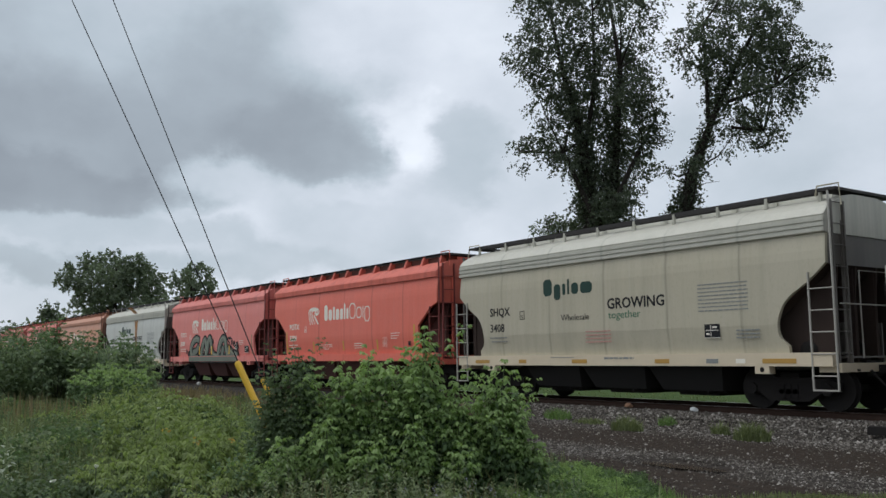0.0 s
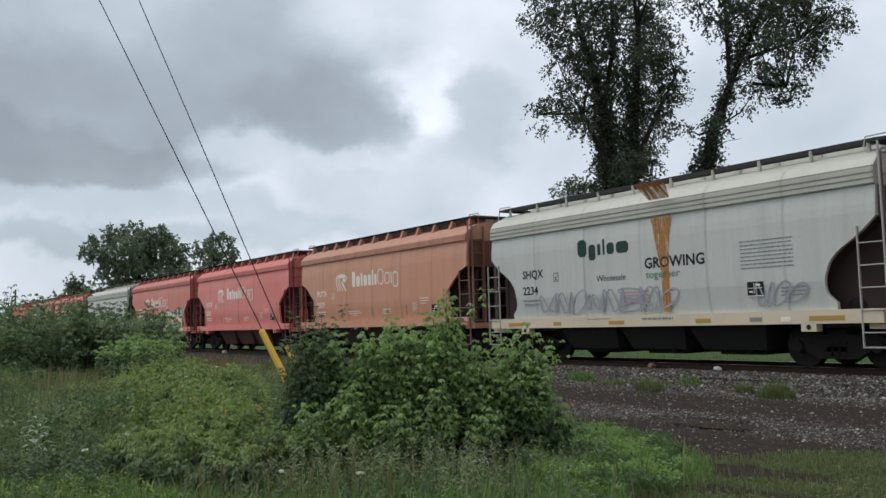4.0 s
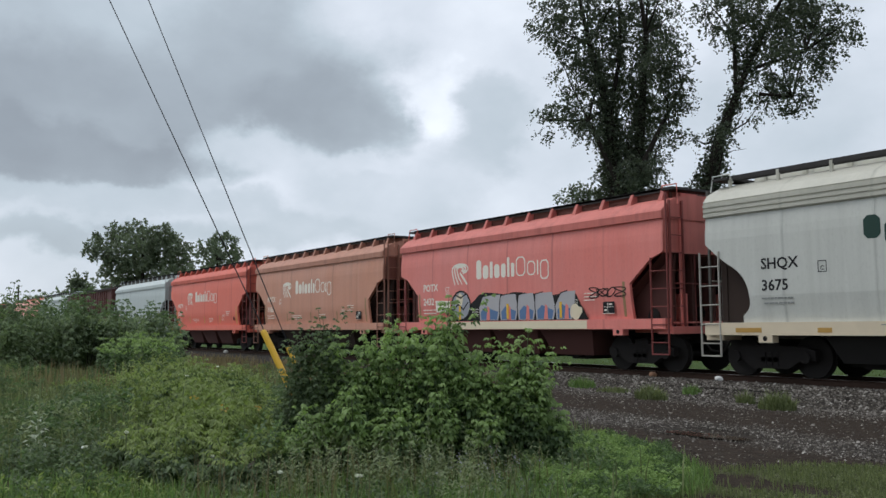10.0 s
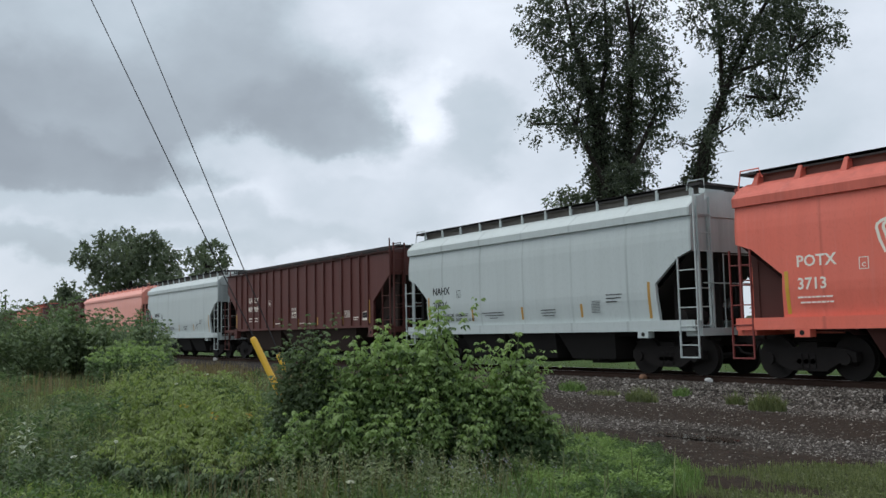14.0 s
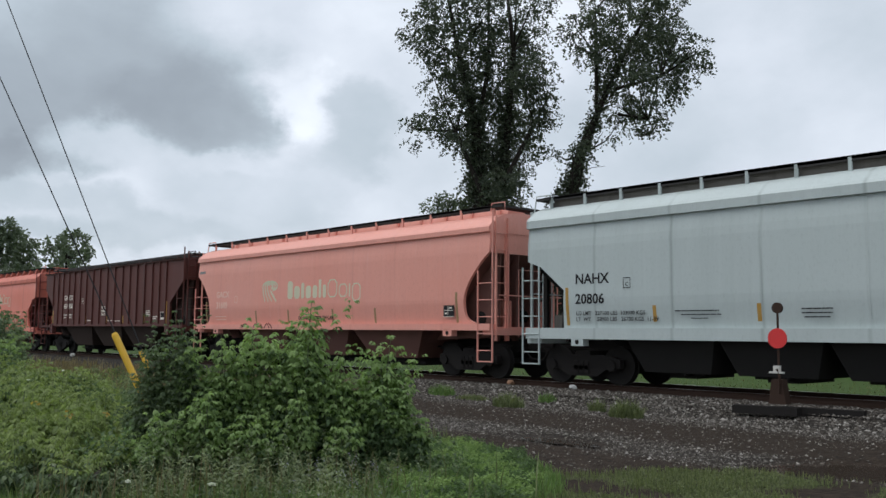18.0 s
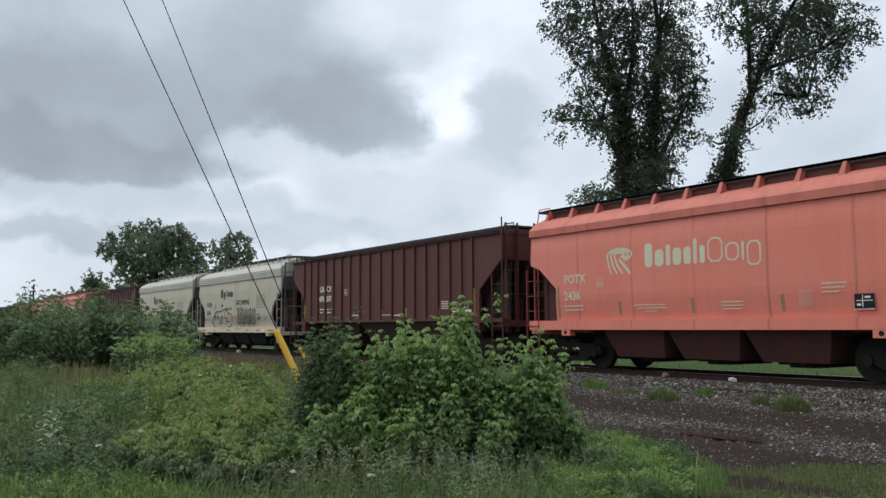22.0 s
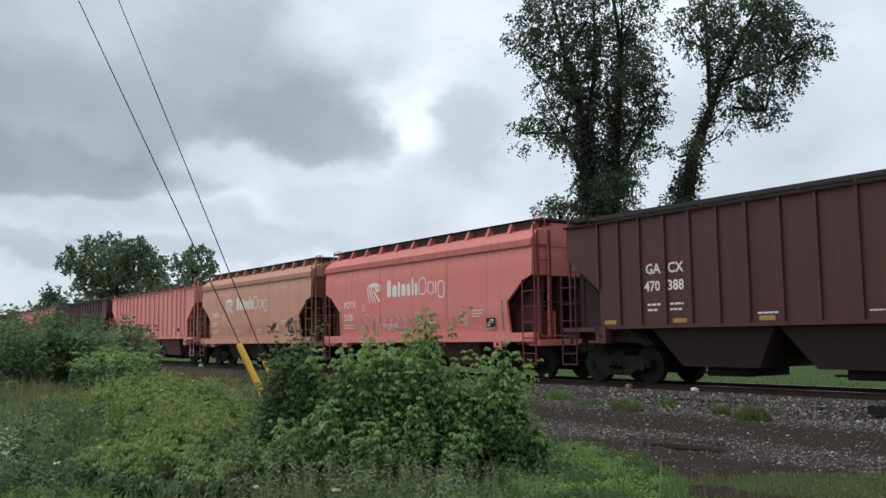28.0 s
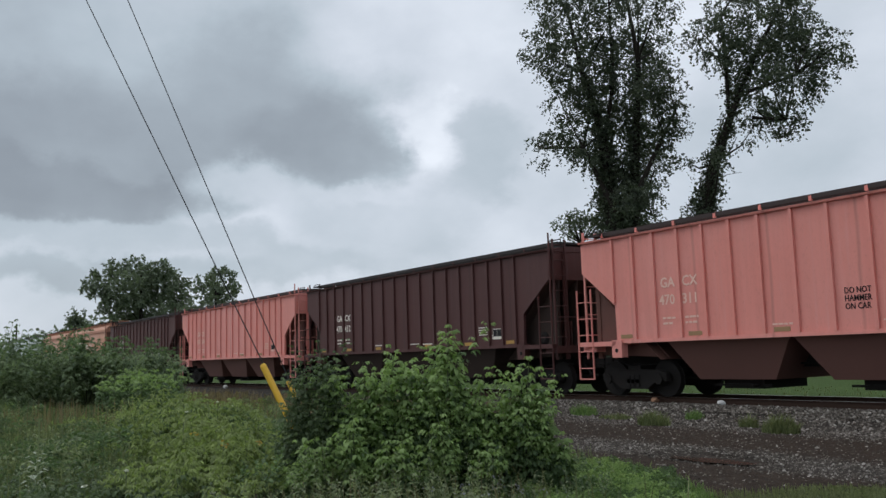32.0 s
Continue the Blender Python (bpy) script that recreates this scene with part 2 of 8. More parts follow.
MAT = {
    "black": plain("sooty_black_steel", (0.021, 0.019, 0.018), 0.85),
    "roofdark": plain("weathered_dark_grating", (0.045, 0.043, 0.042), 0.7),
    "wheel": plain("dull_wheel_steel", (0.021, 0.019, 0.018), 0.7),
    "rail_top": plain("worn_rail_head", (0.42, 0.40, 0.38), 0.28, 1.0, 0.15),
    "rail_rust": plain("rusty_rail_web", (0.048, 0.030, 0.023), 0.85, 0.0, 0.5),
    "tie": plain("creosoted_tie", (0.055, 0.046, 0.040), 0.9, 0.0, 0.5, 9, 0.5),
    "white": plain("worn_white_lettering", (0.80, 0.75, 0.64), 0.6, 0, 0.25, 12, 0),
    "cream": plain("faded_cream_lettering", (0.60, 0.58, 0.42), 0.6, 0, 0.3, 8, 0),
    "mark_faint": plain("worn_faint_lettering", (0.80, 0.50, 0.41), 0.6, 0, 0.3, 8, 0),
    "ink": plain("black_lettering", (0.02, 0.02, 0.022), 0.6, 0, 0.2, 12, 0),
    "green_ink": plain("green_lettering", (0.05, 0.16, 0.09), 0.6, 0, 0.2, 12, 0),
    "teal_ink": plain("dark_green_lettering", (0.03, 0.06, 0.05), 0.6, 0, 0.2, 12, 0),
    "faint_ink": plain("worn_grey_lettering", (0.22, 0.23, 0.22), 0.6, 0, 0.3, 12, 0),
    "red_ink": plain("red_lettering", (0.48, 0.24, 0.21), 0.6, 0, 0.2, 12, 0),
    "tape_worn": plain("worn_brown_tape", (0.30, 0.19, 0.09), 0.6, 0, 0.5, 8, 0),
    "stone_white": plain("white_painted_stone", (0.82, 0.82, 0.80), 0.7, 0, 0.2, 9, 0.1),
    "tape_yellow": plain("yellow_reflector_tape", (0.55, 0.33, 0.035), 0.5, 0, 0.3, 10, 0),
    "g_pale": plain("pale_grey_green_spray_paint", (0.26, 0.29, 0.22), 0.6, 0, 0.4, 4, 0),
    "ochre": plain("ochre_reflector_tape", (0.42, 0.24, 0.05), 0.5, 0, 0.35, 10, 0),
    "yellow": plain("yellow_plastic", (0.72, 0.42, 0.03), 0.45, 0, 0.25, 5, 0.05),
    "rust": wash("rust_stain", (0.50, 0.22, 0.045), 1.0),
    "dirt_tan": plain("dusty_sill_paint", (0.60, 0.51, 0.37), 0.7, 0, 0.5, 3, 0.1),
    "g_white": plain("cream_spray_paint", (0.70, 0.61, 0.44), 0.6, 0, 0.3, 4, 0),
    "g_black": plain("black_spray_paint", (0.02, 0.02, 0.02), 0.6, 0, 0.2, 6, 0),
    "g_green": plain("grey_green_spray_paint", (0.135, 0.155, 0.120), 0.6, 0, 0.4, 4, 0),
    "g_teal": plain("dark_green_spray_paint", (0.05, 0.12, 0.08), 0.6, 0, 0.4, 4, 0),
    "g_grey": plain("grey_spray_paint", (0.30, 0.31, 0.34), 0.6, 0, 0.4, 4, 0),
    "g_silver": plain("silver_grey_spray_paint", (0.40, 0.39, 0.40), 0.5, 0, 0.3, 4, 0),
    "g_lilac": plain("thin_lilac_spray_paint", (0.66, 0.44, 0.44), 0.6, 0, 0.4, 4, 0),
    "g_blue": plain("blue_spray_paint", (0.09, 0.17, 0.32), 0.6, 0, 0.4, 4, 0),
    "target": plain("red_switch_target", (0.62, 0.03, 0.03), 0.45, 0, 0.15, 6, 0.05),
    "bark": plain("grey_brown_bark", (0.030, 0.026, 0.022), 0.9, 0, 0.5, 7, 0.6),
    "pole": plain("weathered_pole_timber", (0.052, 0.043, 0.040), 0.9, 0, 0.5, 5, 0.4),
    "coaming": plain("shade_brown_coaming", (0.13, 0.055, 0.042), 0.8, 0, 0.5, 3, 0.1),
    "wire": plain("dark_cable", (0.03, 0.03, 0.032), 0.6, 0.2, 0.1, 5, 0),
    "shed": plain("pale_metal_siding", (0.50, 0.54, 0.58), 0.55, 0.1, 0.2, 1.5, 0.1),
    "shedroof": plain("dark_grey_metal_roof", (0.10, 0.105, 0.115), 0.6, 0.1, 0.3, 2, 0.1),
    "shedbrown": plain("brown_lower_wall", (0.20, 0.13, 0.11), 0.8, 0, 0.4, 3, 0.2),
    "rock": plain("pale_rock", (0.55, 0.54, 0.50), 0.85, 0, 0.4, 9, 0.4),
    "rock_rust": plain("rusty_rock", (0.36, 0.20, 0.12), 0.85, 0, 0.4, 9, 0.4),
    # Hopper colours: grime plus the shade under the cars, put into the base colour.
    "shade_grime": plain("shaded_brown_grime", (0.050, 0.036, 0.031), 0.85, 0, 0.5, 2.0, 0.2),
    "shade_grime_red": plain("shaded_red_brown_grime", (0.075, 0.026, 0.021), 0.85, 0, 0.6, 1.5, 0.2),
    "shade_grime_salmon": plain("shaded_dusty_salmon_paint", (0.130, 0.058, 0.046), 0.8, 0, 0.6, 1.2, 0.15),
    "shade_grime_grey": plain("shaded_dusty_grey_paint", (0.026, 0.025, 0.024), 0.8, 0, 0.6, 1.5, 0.2),
    "leaf_tree": leaf_material("dark_tree_leaf", (0.042, 0.055, 0.042), (0.105, 0.128, 0.085), 0.35),
    # Far leaves: distance haze is put in as a paler base colour.
    "leaf_far": leaf_material("hazed_far_tree_leaf", (0.095, 0.118, 0.086), (0.18, 0.225, 0.14), 0.3),
    "leaf_shrub": leaf_material("shrub_leaf", (0.06, 0.09, 0.05), (0.15, 0.21, 0.095), 0.38),
    "leaf_thicket": leaf_material("thicket_leaf", (0.115, 0.16, 0.098), (0.25, 0.325, 0.17), 0.38),
    "leaf_bush": leaf_material("sapling_leaf", (0.058, 0.094, 0.046), (0.148, 0.225, 0.094), 0.4),
    "leaf_yellow": leaf_material("yellow_green_leaf", (0.13, 0.175, 0.058), (0.295, 0.37, 0.126), 0.42),
    "leaf_weed": leaf_material("weed_leaf", (0.14, 0.175, 0.1), (0.3, 0.355, 0.19), 0.4),
    "leaf_tip": leaf_material("young_leaf", (0.155, 0.235, 0.085), (0.32, 0.44, 0.17), 0.45),
    "grass": leaf_material("grass_blade", (0.095, 0.115, 0.052), (0.21, 0.245, 0.11), 0.35),
    "grass_bright": leaf_material("bright_grass_blade", (0.088, 0.155, 0.048), (0.215, 0.325, 0.11), 0.4),
    "grass_dry": leaf_material("dry_grass_blade", (0.125, 0.102, 0.052), (0.27, 0.215, 0.118), 0.3),
    "leaf_dead": leaf_material("yellowed_leaf", (0.30, 0.20, 0.05), (0.55, 0.40, 0.10), 0.4),
    "mullein": leaf_material("felted_grey_leaf", (0.22, 0.27, 0.19), (0.44, 0.48, 0.38), 0.3),
    "vetch": leaf_material("violet_flower", (0.2, 0.2, 0.27), (0.36, 0.36, 0.44), 0.3),
    "umbel": leaf_material("white_flower", (0.55, 0.57, 0.52), (0.80, 0.80, 0.76), 0.3),
}


def ground_material():
    m, nt, b = material("ground_soil_gravel_grass")
    pos = nt.nodes.new("ShaderNodeNewGeometry").outputs["Position"]

    def attr(name):
        a = nt.nodes.new("ShaderNodeAttribute")
        a.attribute_name = name
        return a.outputs["Fac"]

    fine = noise_node(nt, pos, 7.0, 8, 0.7)
    mid = noise_node(nt, pos, 0.9, 5, 0.6)
    vor = nt.nodes.new("ShaderNodeTexVoronoi")
    vor.inputs["Scale"].default_value = 16.0
    nt.links.new(pos, vor.inputs["Vector"])
    stones = mix(nt, fine, (0.020, 0.017, 0.0145), (0.060, 0.052, 0.045))
    stones = mix(nt, 0.55, stones, mix(nt, 1.0, ramp(nt, vor.outputs["Distance"], [(0.0, 1.0), (0.55, 0.25)]), (0.105, 0.098, 0.088), "MULTIPLY"))
    clod = noise_node(nt, pos, 26.0, 5, 0.7)
    soil = mix(nt, ramp(nt, math_node(nt, "ADD", math_node(nt, "MULTIPLY", fine, 0.5), math_node(nt, "MULTIPLY", clod, 0.5)), [(0.40, 0.0), (0.60, 1.0)]), (0.014, 0.0104, 0.008), (0.049, 0.0365, 0.027))
    bare = mix(nt, ramp(nt, math_node(nt, "ADD", math_node(nt, "MULTIPLY", mid, 0.6), attr("gravel")), [(0.55, 0.0), (0.95, 1.0)]), soil, stones)
    green = mix(nt, ramp(nt, clod, [(0.42, 0.0), (0.58, 1.0)]), (0.030, 0.030, 0.017), (0.090, 0.100, 0.048))
    field = mix(nt, mid, (0.036, 0.064, 0.018), (0.062, 0.100, 0.028))
    green = mix(nt, attr("field"), green, field)
    gm = math_node(nt, "ADD", attr("grass"), math_node(nt, "MULTIPLY", math_node(nt, "SUBTRACT", mid, 0.5), 0.8))
    c = mix(nt, ramp(nt, gm, [(0.42, 0.0), (0.60, 1.0)]), bare, green)
    nt.links.new(c, b.inputs["Base Color"])
    b.inputs["Roughness"].default_value = 0.95
    b.inputs["Specular IOR Level"].default_value = 0.12
    bump(nt, b, math_node(nt, "ADD", fine, math_node(nt, "MULTIPLY", vor.outputs["Distance"], -0.8)), 0.6, 0.05)
    return m


# ---------------------------------------------------------------- mesh helpers
class Build:
    """Collects simple solids into one mesh."""

    def __init__(self):
        self.v, self.f = [], []

    def add(self, verts, faces):
        n = len(self.v)
        self.v += [tuple(p) for p in verts]
        self.f += [tuple(n + i for i in q) for q in faces]
        return self

    def box(self, x0, x1, y0, y1, z0, z1):
        return self.add([(x, y, z) for z in (z0, z1) for y in (y0, y1) for x in (x0, x1)],
                        [(0, 2, 3, 1), (4, 5, 7, 6), (0, 1, 5, 4), (2, 6, 7, 3), (0, 4, 6, 2), (1, 3, 7, 5)])

    def prism(self, outline, a, b, axis="y"):
        """A flat outline of (u, z) pushed out from a to b along an axis."""
        put = (lambda u, z, d: (u, d, z)) if axis == "y" else (lambda u, z, d: (d, u, z))
        n = len(outline)
        vs = [put(u, z, a) for u, z in outline] + [put(u, z, b) for u, z in outline]
        return self.add(vs, [tuple(range(n))[::-1], tuple(range(n, 2 * n))] + [(i, (i + 1) % n, n + (i + 1) % n, n + i) for i in range(n)])

    def tube(self, path, radii, sides=6):
        pts = [Vector(p) for p in path]
        if isinstance(radii, (int, float)):
            radii = [radii] * len(pts)
        n0 = len(self.v)
        for i, (p, r) in enumerate(zip(pts, radii)):
            d = (pts[min(i + 1, len(pts) - 1)] - pts[max(i - 1, 0)]).normalized()
            a = d.orthogonal().normalized() if abs(d.z) > 0.9 else Vector((0, 0, 1)).cross(d).normalized()
            c = d.cross(a)
            for k in range(sides):
                t = 2 * math.pi * k / sides
                self.v.append(tuple(p + a * r * math.cos(t) + c * r * math.sin(t)))
        for i in range(len(pts) - 1):
            for k in range(sides):
                q, k2 = n0 + i * sides, (k + 1) % sides
                self.f.append((q + k, q + k2, q + sides + k2, q + sides + k))
        self.f.append(tuple(n0 + k for k in range(sides))[::-1])
        self.f.append(tuple(n0 + (len(pts) - 1) * sides + k for k in range(sides)))
        return self

    def disc(self, x, y0, y1, z, r, sides=20, inner=0.0):
        """A wheel-like solid round the y axis."""
        ring = [(x + r * math.cos(2 * math.pi * k / sides), z + r * math.sin(2 * math.pi * k / sides)) for k in range(sides)]
        return self.prism(ring, y0, y1)

    def mesh(self, name, mat=None, smooth=False):
        me = bpy.data.meshes.new(name)
        me.from_pydata(self.v, [], self.f)
        if mat:
            me.materials.append(mat)
        if smooth:
            me.polygons.foreach_set("use_smooth", [True] * len(me.polygons))
        me.update()
        return me


def part(name, me, mat, parent, label="", at=None):
    """Links a mesh, or what a Build holds, as one mesh object under a thing or a part."""
    if isinstance(me, Build):
        me = me.mesh(name)
    if mat is not None:
        me.materials.clear()
        me.materials.append(mat)
    ob = new(name, me)
    ob.parent = parent
    if at is not None:
        ob.matrix_basis = at
    return tagged(ob, label)


def thing(name, label, category, group="", at=None, kind=""):
    ob = new(name)
    ob.empty_display_size = 0.3
    if at is not None:
        ob.matrix_basis = at
    return tagged(ob, label, category, group, kind)


def text_mesh(body, size, name="lettering", bold=0.0, squeeze=1.0):
    cu = bpy.data.curves.new(name, "FONT")
    cu.body, cu.size, cu.extrude, cu.offset, cu.resolution_u = body, size / 0.72, 0.002, bold, 2
    cu.space_line = 0.95
    ob = bpy.data.objects.new(name, cu)
    scene.collection.objects.link(ob)
    me = bpy.data.meshes.new_from_object(ob.evaluated_get(bpy.context.evaluated_depsgraph_get()))
    bpy.data.objects.remove(ob)
    bpy.data.curves.remove(cu)
    me.transform(Matrix.Scale(squeeze, 4, (1, 0, 0)))
    me.name = name
    return me


SIDE = {"y": 1.582}


def flat_at(x, z, out=0.0):
    """A pose on the near side of a car for marks that are built upright."""
    return pose(x, -SIDE["y"] - out, z)


def side_at(x, z, out=0.0):
    """A pose on the near side of a car, text upright and facing out."""
    return pose(x, -SIDE["y"] - out, z, 90, 0, 0)


# ---------------------------------------------------------------- ground
def smooth(a, b, v):
    t = min(1, max(0, (v - a) / (b - a)))
    return t * t * (3 - 2 * t)


def ground_height(x, y):
    ballast = 0.20 * smooth(15.1, 16.7, y) * (1 - smooth(19.9, 21.4, y))
    verge = 0.12 * smooth(-8, -14, x) * smooth(9, 4, y) * smooth(-45, -30, x)
    lumps = 0.05 * noise.noise((x * 0.35, y * 0.35, 0)) if -60 < x < 30 and -5 < y < 16 else 0
    du, dv = (x + 2.6) * 0.86 + (y - 11.75) * 0.50, (y - 11.75) * 0.86 - (x + 2.6) * 0.50
    pud = -0.10 * smooth(1.0, 0.55, (du / 3.9) ** 2 + (dv / 1.25) ** 2)
    hole = -0.06 * smooth(1.0, 0.4, (((x + 8.6) / 1.1) ** 2 + ((y - 10.2) / 0.5) ** 2))
    return ballast + verge + lumps + pud + hole


def grass_amount(x, y):
    n = 0.9 * noise.noise((x * 0.22, y * 0.22, 3)) + 0.5 * noise.noise((x * 0.8, y * 0.8, 5))
    edge = 9.5 + 1.8 * n
    if x < -5.7:
        edge = max(edge - 2.1 * smooth(-5.7, -7.3, x), 7.3 + 0.3 * n) if x > -11 else 7.6 + 5.4 * smooth(-12, -34, x) + n
    near = smooth(edge + 0.5, edge - 0.5, y)
    bare = smooth(1.2, 0.5, ((x + 4.9) / 1.0) ** 2 + ((y - 6.4) / 0.35) ** 2)
    bare = max(bare, smooth(1.3, 0.5, ((x + 5.5) / 0.9) ** 2 + ((y - 7.4) / 0.3) ** 2))
    return max(near * (1 - 0.75 * bare), smooth(20.8, 22.0, y))


def trodden(x, y):
    """Patchy cover of the trodden grass, 0 where the soil is bare."""
    return smooth(-0.5, 0.0, noise.noise((x * 0.9, y * 0.9, 8)))


def lane_gravel(x, y):
    """The gravel strip along the lane's near side."""
    return smooth(1.1, 0.3, abs(y - 10.5 + 0.35 * noise.noise((x * 0.4, 0, 4))))


def axis_steps(fine0, fine1, step, far):
    s = list(np.arange(fine0, fine1 + 1e-6, step))
    d, lo, hi = step, fine0, fine1
    while hi < far:
        d *= 1.25
        lo, hi = lo - d, hi + d
        s = [lo] + s + [hi]
    return s


def make_ground():
    xs, ys = axis_steps(-34, 8, 0.25, 1600), axis_steps(1, 23, 0.2, 1600)
    vs = [(x, y, ground_height(x, y)) for y in ys for x in xs]
    w = len(xs)
    fs = [(j * w + i, j * w + i + 1, (j + 1) * w + i + 1, (j + 1) * w + i) for j in range(len(ys) - 1) for i in range(w - 1)]
    me = bpy.data.meshes.new("ground")
    me.from_pydata(vs, [], fs)
    for name, fn in (("grass", lambda x, y: grass_amount(x, y) * (0.25 + 0.75 * trodden(x, y) if x > -7 and y < 12 else 1)), ("gravel", lambda x, y: 0.16 + 0.5 * smooth(13.2, 15.2, y) + 0.34 * lane_gravel(x, y)),
                     ("field", lambda x, y: smooth(20.5, 23, y))):
        a = me.attributes.new(name, "FLOAT", "POINT")
        a.data.foreach_set("value", [fn(x, y) for x, y, _ in vs])
    me.polygons.foreach_set("use_smooth", [True] * len(fs))
    me.materials.append(ground_material())
    return tagged(new("ground", me), "muddy gravel and grass ground beside the railway", "ground", kind="structure")


make_ground()


def scatter_stones(name, n, area, sizes, mat, label, keep):
    """Angular stones lying on the ground, as one heap of stuff."""
    rng = np.random.default_rng(5)
    v, f = [], []
    base = np.array([(1, 0, 0), (-1, 0, 0), (0, 1, 0), (0, -1, 0), (0, 0, 1), (0, 0, -1)], float)
    tri = [(0, 2, 4), (2, 1, 4), (1, 3, 4), (3, 0, 4), (2, 0, 5), (1, 2, 5), (3, 1, 5), (0, 3, 5)]
    while n:
        x, y = rng.uniform(area[0], area[1]), rng.uniform(area[2], area[3])
        if rng.random() > keep(x, y):
            n -= 1
            continue
        s = rng.uniform(*sizes) * (1 + 0.8 * rng.random() ** 4)
        pts = base * s * rng.uniform(0.5, 1.3, (6, 1)) * np.array([1, 1, 0.7]) + rng.normal(0, 0.15 * s, (6, 3))
        a = rng.uniform(0, 6.28)
        rot = np.array([[math.cos(a), -math.sin(a), 0], [math.sin(a), math.cos(a), 0], [0, 0, 1]])
        pts = pts @ rot.T + np.array([x, y, ground_height(x, y) + 0.15 * s])
        k = len(v)
        v += pts.tolist()
        f += [(k + a_, k + b_, k + c_) for a_, b_, c_ in tri]
        n -= 1
    me = bpy.data.meshes.new(name)
    me.from_pydata(v, [], f)
    me.materials.append(mat)
    return tagged(new(name, me), label, "gravel", kind="stuff")


def stone_material():
    m, nt, b = material("crushed_stone")
    rnd = nt.nodes.new("ShaderNodeNewGeometry").outputs["Random Per Island"]
    c = ramp(nt, rnd, [(0.0, (0.030, 0.025, 0.021)), (0.45, (0.078, 0.068, 0.058)), (0.85, (0.175, 0.160, 0.142)), (1.0, (0.35, 0.33, 0.30))])
    nt.links.new(c, b.inputs["Base Color"])
    b.inputs["Roughness"].default_value = 0.9
    b.inputs["Specular IOR Level"].default_value = 0.2
    return m


MAT["stone"] = stone_material()
scatter_stones("ballast", 60000, (-30, 6, 14.2, 17.2), (0.014, 0.034), MAT["stone"], "grey crushed stone ballast along the track",
               lambda x, y: 0.25 + 0.75 * smooth(14.6, 16.0, y))
scatter_stones("gravel", 110000, (-16, 6, 8.2, 14.8), (0.006, 0.019), MAT["stone"], "loose gravel scattered over the muddy lane",
               lambda x, y: (1 - grass_amount(x, y)) * min(1, 0.10 + 0.9 * lane_gravel(x, y) + 0.8 * smooth(13.0, 14.4, y)))


def make_puddle(cx, cy, rx, ry, z, label, turn=0.0):
    m, nt, b = material("muddy_water")
    b.inputs["Base Color"].default_value = (0.045, 0.033, 0.025, 1)
    b.inputs["Roughness"].default_value = 0.12
    tc = nt.nodes.new("ShaderNodeTexCoord").outputs["Object"]
    bump(nt, b, noise_node(nt, tc, 5, 3), 0.04, 0.01)
    n = 40
    ring = []
    for k in range(n):
        a = 2 * math.pi * k / n
        r = 1 + 0.16 * noise.noise((math.cos(a) * 2, math.sin(a) * 2, 9))
        u, v = rx * r * math.cos(a), ry * r * math.sin(a)
        ring.append((cx + u * math.cos(turn) - v * math.sin(turn), cy + u * math.sin(turn) + v * math.cos(turn), z))
    me = bpy.data.meshes.new("puddle")
    me.from_pydata(ring, [], [tuple(range(n))])
    me.materials.append(m)
    tagged(new("puddle", me), label, "puddle", kind="structure")


make_puddle(-2.6, 11.75, 3.75, 1.1, -0.045, "shallow brown muddy puddle in the lane", radians(30))
make_puddle(-8.6, 10.2, 0.75, 0.22, ground_height(-8.6, 10.2) + 0.028, "small dark puddle in a wheel rut")


# ---------------------------------------------------------------- railway track
def make_track():
    tr = thing("railway_track", "rusty railway track on dark timber ties", "railway track", kind="structure", at=pose(0, TRACK_Y, RAIL_Z))
    for s in (-1, 1):
        y = s * 0.755
        prof = [(y - 0.07, -0.17), (y + 0.07, -0.17), (y + 0.07, -0.155), (y + 0.012, -0.135), (y + 0.012, -0.045), (y + 0.036, -0.03), (y + 0.036, -0.004), (y - 0.036, -0.004), (y - 0.036, -0.03), (y - 0.012, -0.045), (y - 0.012, -0.135), (y - 0.07, -0.155)]
        r = part("rail", Build().prism(prof, -700, 390, "x"), MAT["rail_rust"], tr)
        part("rail_head", Build().prism([(y - 0.030, -0.003), (y + 0.030, -0.003), (y + 0.024, 0.0), (y - 0.024, 0.0)], -700, 390, "x"), MAT["rail_top"], r, "shiny worn rail head")
    me = Build().box(-0.11, 0.11, -1.30, 1.30, -0.32, -0.165).mesh("tie", MAT["tie"])
    plate = Build().box(-0.09, 0.09, -0.93, -0.60, -0.166, -0.150).box(-0.02, 0.02, -0.90, -0.86, -0.15, -0.12).box(-0.02, 0.02, -0.66, -0.62, -0.15, -0.12).mesh("tie_plate", MAT["rail_rust"])
    rng = random.Random(4)
    for k in range(190):
        x = 10 - 0.53 * k
        t = part("tie", me, None, tr, at=pose(x, rng.uniform(-0.05, 0.05), rng.uniform(-0.012, 0.006), 0, 0, rng.uniform(-1.2, 1.2)))
        if x > -32:
            part("tie_plate", plate, None, t)
    far = Build()
    for k in range(1000):
        x = 10 - 0.53 * (190 + k)
        far.box(x - 0.11, x + 0.11, -1.3, 1.3, -0.32, -0.165)
    tagged(part("far_ties", far, MAT["tie"], tr), kind="stuff")


make_track()


# ---------------------------------------------------------------- hopper cars
# local frame: x along the track, near side at y = -1.58, z from the rail head
CACHE = {}


def cached(key, make):
    if key not in CACHE:
        CACHE[key] = make()
    return CACHE[key]


